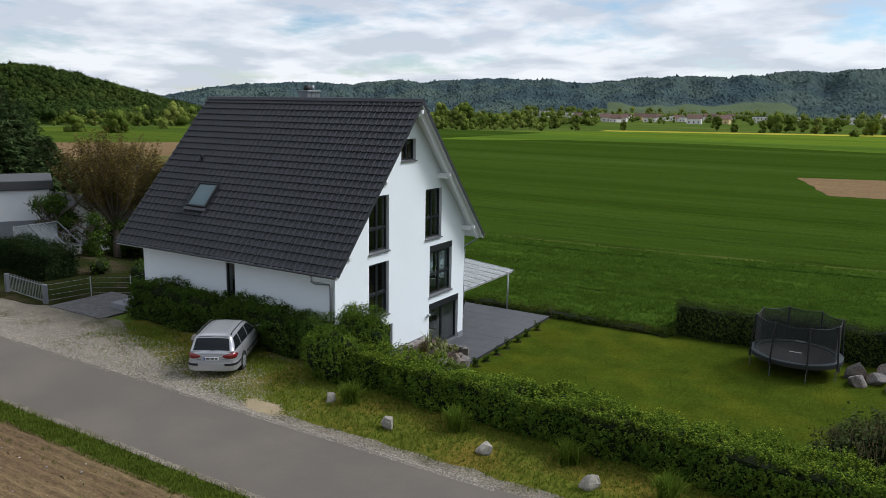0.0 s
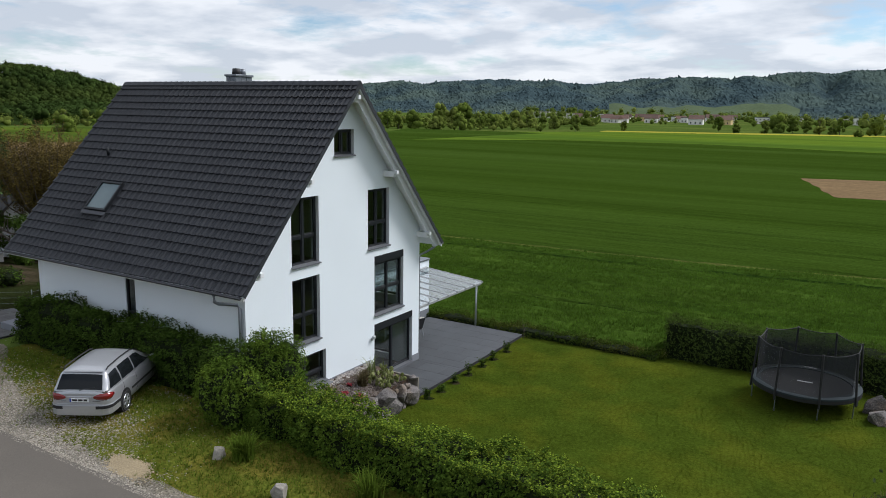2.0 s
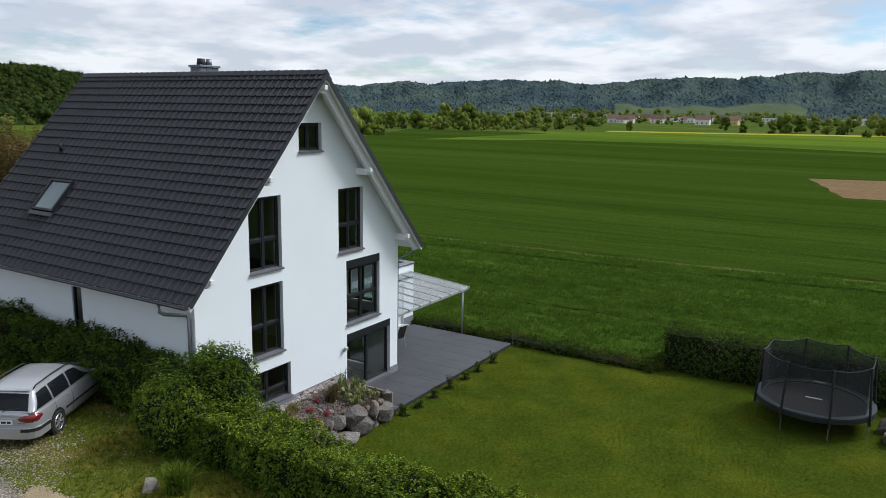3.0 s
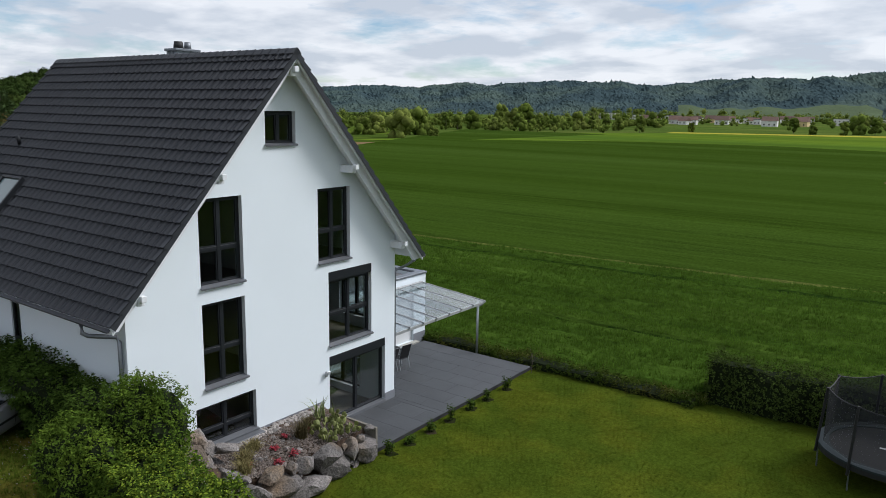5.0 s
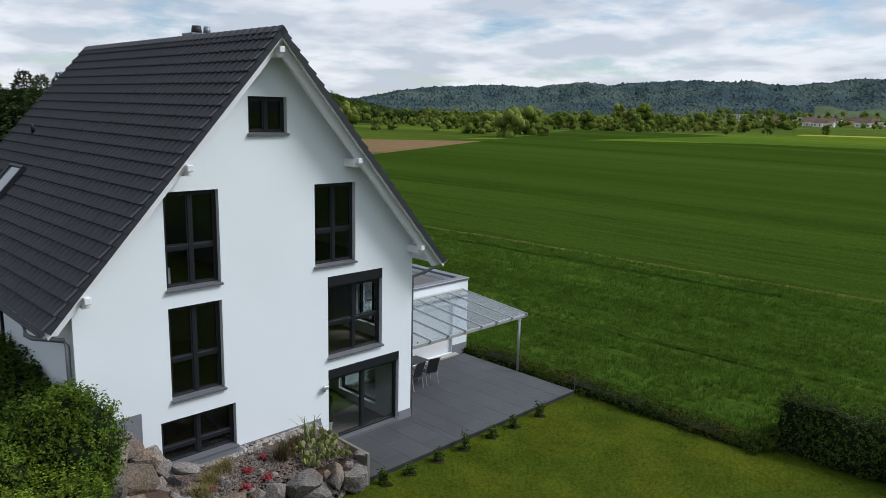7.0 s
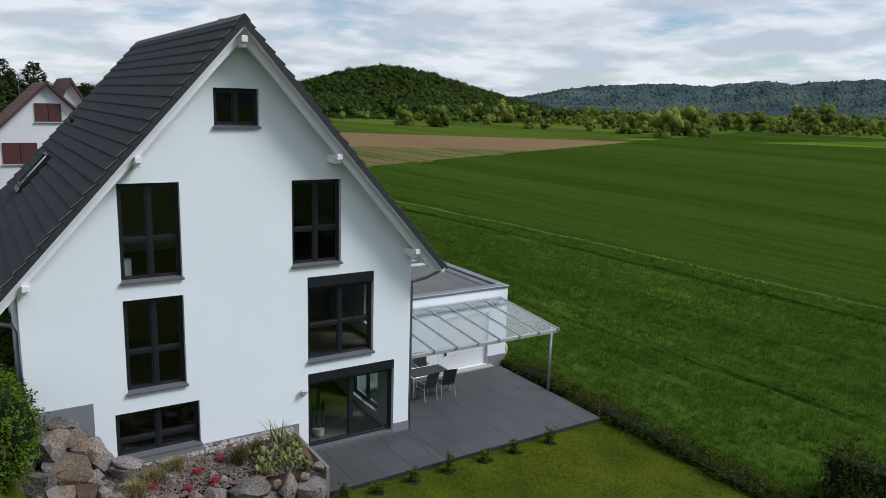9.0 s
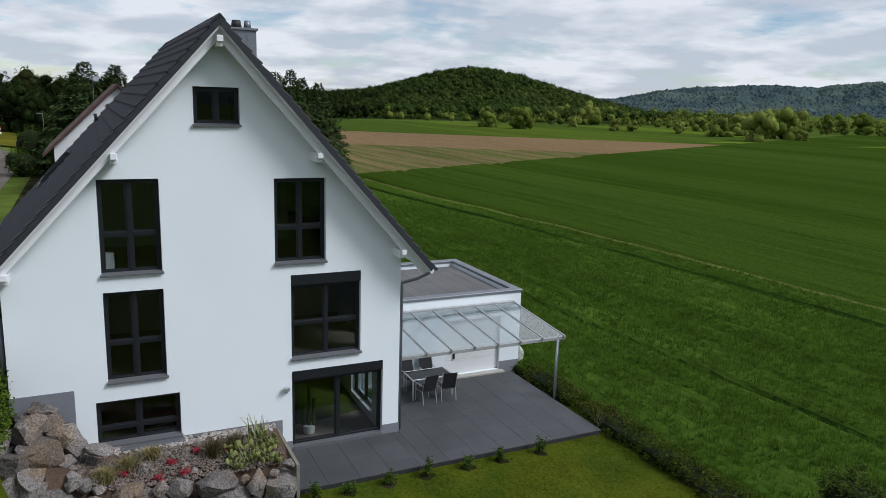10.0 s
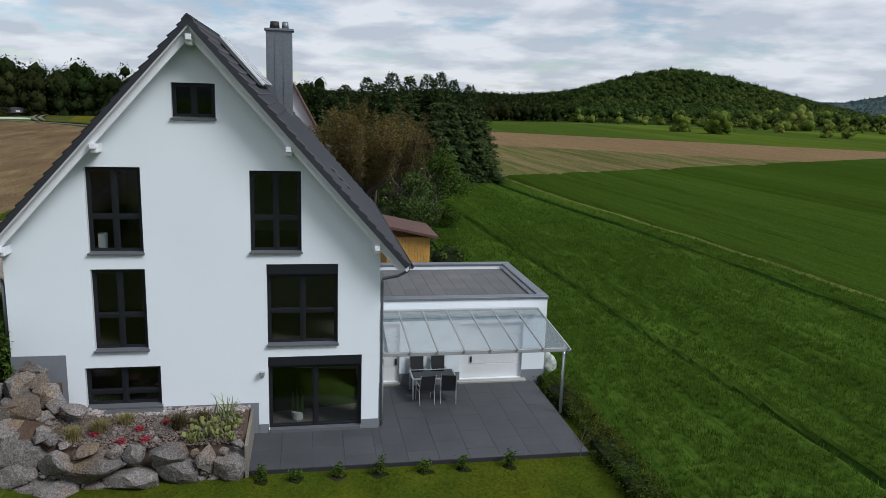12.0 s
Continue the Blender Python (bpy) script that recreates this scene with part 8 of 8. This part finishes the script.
part("pole", bm, ZINC, far_lamp)
part("head", bx(-118.1, -117.9, 17.6, 18.45, 3.88, 3.99, bevel=0.02), ZINC, far_lamp)
sign = thing("road_sign", "round white road sign with red rim and plate", "road sign")
bm = bmesh.new()
tube(bm, [(-105.3, 14.0, gz(-105.3, 14.0) - 0.1), (-105.3, 14.0, 2.62)], 0.04, 8)
part("pole", bm, ZINC, sign)
bm = bmesh.new()
tube(bm, [(-105.25, 14.0, 2.35), (-105.23, 14.0, 2.35)], 0.32, 22)
_disc = part("disc", bm, REDLIGHT, sign, "red rimmed disc")
bm = bmesh.new()
tube(bm, [(-105.226, 14.0, 2.35), (-105.22, 14.0, 2.35)], 0.235, 22)
part("disc_face", bm, PLATE, _disc, "white face")
part("symbol", bx(-105.216, -105.21, 13.87, 14.13, 2.29, 2.41), BLACK, _disc)
part("plate", bx(-105.25, -105.23, 13.72, 14.28, 1.70, 1.98, bevel=0.01), PLATE, sign, "white plate")
marker = thing("marker_post", "thin post with small dark head beside lane", "post")
bm = bmesh.new()
tube(bm, [(-103.0, 10.2, gz(-103.0, 10.2) - 0.1), (-103.0, 10.2, 1.75)], 0.035, 8)
part("pole", bm, ZINC, marker)
part("head", bx(-103.1, -102.9, 10.05, 10.35, 1.7, 2.25, bevel=0.03), FRAME, marker, "dark head")
for x, y, rx, ry, h, n, sd in ((-75.5, 18.3, 1.9, 1.5, 2.0, 2600, 1), (-89, 18.8, 2.4, 2.2, 3.2, 3000, 2)):
    bush("roadside_bush", "dense green bush beside the lane", (x, y), (rx, ry, h), 0.16, DARK_LEAF, n, 880 + sd, "bush", "bushes beside the lane")
barn = thing("red_roofed_barn", "dark barn with red roof far down the lane", "barn")
part("wall", bx(-200, -190, -48, -35, -1, 5.8), MAROON, barn)
bm = bmesh.new()
prism(bm, [(-201, 5.5), (-189, 5.5), (-195, 8.4)], "y", -48.6, -34.6)
part("roof", bm, TOWNROOF, barn, "red tiled roof")
hut = thing("low_shed", "low dark red shed beside the track", "shed")
part("wall", bx(-169, -165, -40, -28.8, -0.5, 1.7), MAROON, hut)
bm = bmesh.new()
prism(bm, [(-169.5, 1.6), (-164.5, 1.6), (-167, 2.7)], "y", -40.5, -28.4)
part("roof", bm, DARKFILM, hut, "dark grey roof")
part("gable", bx(-165.0, -164.9, -29.6, -28.8, 1.6, 2.1), DOORWHITE, hut)
fence = thing("white_fence", "low white board fence before the shed", "fence")
for k in range(9):
    part("board", bx(-150.06, -150.0, -40 + 2.02 * k, -38 + 2.02 * k, 0.55, 1.25), DOORWHITE, fence)
    part("post", bx(-150.16, -150.07, -40.05 + 2.02 * k, -39.95 + 2.02 * k, -0.6, 1.3), DOORWHITE, fence)
for side in (-0.62, 0.62):
    tagged(sheet("farm_track", np.arange(-208, -138.4, 0.8), np.linspace(side - 0.36, side + 0.36, 4), GRAVELBED, 0.30, 0.25, lambda x, y: (x, y - 16.4 + 0.31 * (x + 139) + 1.1 * np.sin((x + 139) * 0.11))), "pale gravel wheel rut of a farm track", "track", kind="structure")
field("rising_meadow", [(-142, -13), (-108, 18), (-135, 20), (-192, -24)], YELLOWMEADOW, "yellowish green meadow before the forest", 0.17)
field("ploughed_field", [(-139, -60), (-117.8, -60), (-117.8, 1.5), (-137, -17.5)], SOIL, "bare brown ploughed field beside the lane", 0.046)

# ---- gravel, grass ----
rng = np.random.default_rng(61)
n = 22000
x = rng.uniform(-44, -7, n)
y = 15.45 + np.abs(rng.normal(0, 1, n)) * (0.13 + 0.95 * sstep(-14, -24, x))
keep = (y < 19.6) & ~((y > 17.5) & (x > -16)) & (((x + 15.55) / 0.62) ** 2 + ((y - 16.2) / 0.34) ** 2 > rng.uniform(0.5, 1.15, n))
p = np.stack([x, y, ground_z(x, y) + 0.015], 1)[keep]
x2, y2 = rng.uniform(-28, -17.5, 2200), rng.uniform(16.2, 18.8, 2200)
p = np.concatenate([p, np.stack([x2, y2, ground_z(x2, y2) + 0.015], 1)[y2 < 16.2 + 3.4 * sstep(-14, -20, x2)]])
tagged(many("gravel", OCTA[0] * np.array((1, 0.8, 0.7)), OCTA[1], places(p, rng.uniform(0.018, 0.046, len(p)), turns(len(p), rng, 0.6)), GRAVEL), "loose pale gravel chips by the lane", "gravel", kind="stuff")
tagged(sheet("sand_patch", np.linspace(-1, 1, 25), np.linspace(-1, 1, 25), SAND, 0.022, 0.0, lambda u, v: (-15.55 + 0.36 * u * np.sqrt(1 - v * v / 2) + 0.03 * np.sin(3 * v), 16.2 + 0.17 * v * np.sqrt(1 - u * u / 2) + 0.02 * np.sin(4 * u))), "bare sandy patch in the grass", "sand", kind="structure")


def turf(name, label, x0, x1, y0, y1, count, size, material, seed, keep=None, lift=0.0):
    rng = np.random.default_rng(seed)
    x, y = rng.uniform(x0, x1, count), rng.uniform(y0, y1, count)
    if keep is not None:
        k = keep(x, y, rng.uniform(0, 1, count))
        x, y = x[k], y[k]
    p = np.stack([x, y, ground_z(x, y) + lift], 1)
    s = size * rng.uniform(0.5, 1.5, len(p))
    return tagged(many(name, TUFT_V, TUFT_F, places(p, s, turns(len(p), rng, 0.25)), material), label, "grass", kind="stuff")


def off_sand(x, y):
    return ((x + 15.55) / 0.66) ** 2 + ((y - 16.2) / 0.36) ** 2 > rng.uniform(0.45, 1.15, len(x))


def worn(x, y):
    """1 where cars have worn the grass down to gravel, 0 on the full sward."""
    wave = 0.25 * np.sin(2.3 * x + 1.1 * y) + 0.18 * np.sin(5.1 * x - 3.7 * y)
    return 1 - sstep(-0.7, 0.5, y + wave - (16.1 + 0.8 * np.clip(-14.9 - x, 0, 2.2)))


turf("verge_turf", "rough grass tufts beside the lane", -27, 6, 16.0, 19.9, 20000, 0.085, BLADE, 71, lambda x, y, r: off_sand(x, y) & (r < 1 - 0.88 * worn(x, y)))
turf("mossy_turf", "short yellowish tufts in the rough grass", -27, 6, 15.9, 18.9, 13000, 0.05, MOSSBLADE, 75, lambda x, y, r: off_sand(x, y) & (r < 0.9 - 0.55 * worn(x, y)))
n = 5000
x, y = rng.normal(-15.55, 0.30, n), rng.normal(16.2, 0.15, n)
x = x - 0.5 * (y - 16.2)
p = np.stack([x, y, ground_z(x, y) + 0.02], 1)
tagged(many("sand", OCTA[0] * np.array((1, 0.9, 0.3)), OCTA[1], places(p, rng.uniform(0.012, 0.045, n), turns(n, rng, 0.15)), SAND), "loose sand scattered round the bare patch", "sand", kind="stuff")
n = 26000
x, y = rng.uniform(-32, -14, n), rng.uniform(15.8, 20.2, n)
keep = off_sand(x, y) & (rng.uniform(0, 1, n) < 0.06 + 0.9 * worn(x, y) + 0.6 * np.exp(-((x + 18.4) / 0.7) ** 2 - ((y - 20.1) / 0.3) ** 2))
p = np.stack([x, y, ground_z(x, y) + 0.015], 1)[keep]
tagged(many("gravel", OCTA[0] * np.array((1, 0.8, 0.7)), OCTA[1], places(p, rng.uniform(0.010, 0.028, len(p)), turns(len(p), rng, 0.6)), GRAVEL), "pale gravel chips trodden into the worn grass", "gravel", kind="stuff")
turf("field_verge_turf", "grass tufts on the far verge", -60, 6, 11.1, 11.95, 17000, 0.125, LONGBLADE, 72)
turf("lawn_turf", "short mown grass blades on the lawn", -14.7, 4, 21, 38.9, 26000, 0.045, LAWNBLADE, 73, None, 0.055)
turf("edge_grass", "long dry grass along the field edge", -20.5, -8.2, 38.3, 39.3, 2600, 0.26, STRAW, 77, lambda x, y, r: r < 0.75, 0.02)
turf("edge_grass", "long green grass along the field edge", -20.5, -8.2, 38.2, 39.4, 5000, 0.26, LONGBLADE, 78, None, 0.02)
# young crop standing in drill rows, thinner further out and in the wheel tracks
rng = np.random.default_rng(74)
n = 150000
x = rng.uniform(-84, 10, n)
y0 = 38.7 + 0.21 * rng.integers(0, 110, n) + rng.normal(0, 0.035, n)
x = x - sstep(-38, -84, x) * np.clip(y0 - 44, 0, None) * 0.47
y = y0 + drill_shift(x, y0)
y = y + sstep(-9.5, -8.0, x) * np.clip(39.6 - y0, 0, None) * 0.75
thin = np.array([noise.noise(Vector((a * 0.35, b * 1.6, 4))) for a, b in zip(x, y0)])
keep = (rng.uniform(0, 1, n) < np.clip(1.45 - np.hypot(x + 5, y - 25) / 55, 0.16, 1)) & (np.abs(y0 - 59.2) > 0.4) & (np.abs(y - wheel_line(x)) > 0.30) & (np.abs(y - wheel_line(x) - 1.9) > 0.2) & (np.abs(y0 - 61.9) > 0.3) & (thin > -0.40 + rng.normal(0, 0.2, n))
x, y, y0 = x[keep], y[keep], y0[keep]
p = np.stack([x, y, crop_z(x, y, y0) - 0.03], 1)
tagged(many("crop_turf", TUFT_V, TUFT_F, places(p, 0.19 * rng.uniform(0.5, 1.4, len(p)), turns(len(p), rng, 0.3)), CROPBLADE), "blades of young green crop in drill rows", "crop", kind="stuff")

rng = np.random.default_rng(62)
n = 10000
x, y = rng.uniform(-42, 0, n), rng.uniform(3.5, 11.1, n)
y = y + 0.12 * np.sin(y * 9)
p = np.stack([x, y, ground_z(x, y) + 0.02], 1)
tagged(many("soil_clods", OCTA[0] * np.array((1, 0.9, 0.6)), OCTA[1], places(p, rng.gamma(2.0, 0.019, n), turns(n, rng, 0.6)), SOIL), "crumbly clods of bare brown soil", "soil", kind="stuff")

n = 900
x, y = rng.uniform(-42, 0, n), rng.uniform(3.5, 11.0, n)
tagged(many("field_stones", OCTA[0] * np.array((1, 0.9, 0.7)), OCTA[1], places(np.stack([x, y, ground_z(x, y) + 0.06], 1), rng.gamma(2.2, 0.008, n), turns(n, rng, 0.6)), PEBBLE), "pale stones lying on the ploughed soil", "stones", kind="stuff")
turf("field_weeds", "scattered weeds on the ploughed soil near the verge", -40, 2, 9.6, 11.3, 1500, 0.09, BLADE, 76, lambda x, y, r: r < sstep(9.4, 11.3, y) * 0.8, 0.03)

# ---- many small pieces: terrace slabs, garage roof slabs, roof tiles ----
def slab_mesh(name, lx, ly, t, material):
    bm = bx(0.003, lx - 0.003, 0.003, ly - 0.003, 0, t, bevel=0.003)
    me = bpy.data.meshes.new(name)
    bm.to_mesh(me)
    bm.free()
    me.materials.append(material)
    return me


def lay(parent, name, me, x, y, z):
    ob = new(name, me)
    ob.parent = parent
    ob.matrix_basis = Matrix.Translation((x, y, z))


SX, SY = 1.136, 0.868
cache = {}


def cut_slab(parent, name, x0, x1, y0, y1, z, material):
    key = (round(x1 - x0, 3), round(y1 - y0, 3), name)
    if key not in cache:
        cache[key] = slab_mesh(name, x1 - x0, y1 - y0, 0.022, material)
    lay(parent, name, cache[key], x0, y0, z)


for j in range(11):
    y0, y1 = 27.96 + SY * j, min(27.96 + SY * (j + 1), 37.5)
    west = -17.055 if y0 < 31.6 else -20.24
    xs = sorted({west, -14.82, *[v for v in (-14.82 - SX * (i + (0.5 if j % 2 else 0)) for i in range(6)) if west + 0.1 < v < -14.84]})
    if y0 < 31.66 < y1:
        for a, b in ((y0, 31.66), (31.66, y1)):
            w = -17.055 if b <= 31.661 else -20.24
            xx = [v for v in xs if v > w + 0.1]
            for p0, p1 in zip([w, *xx], xx):
                cut_slab(terrace, "slab", p0, p1, a, b, -2.47, SLAB)
        continue
    for p0, p1 in zip(xs, xs[1:]):
        cut_slab(terrace, "slab", p0, p1, y0, y1, -2.47, SLAB)
for i in range(6):
    for j in range(11):
        cut_slab(garage, "roof_slab", GX0 + 0.42 + 0.78 * i, GX0 + 0.42 + 0.78 * (i + 1), GY0 + 0.3 + 0.5 * j, GY0 + 0.3 + 0.5 * (j + 1), GZ - 0.235, ROOFSLAB)
for m in singles:
    ob = new("tile", tile_mesh)
    ob.parent = house
    ob.matrix_basis = Matrix([list(q) for q in m] + [[0, 0, 0, 1]])
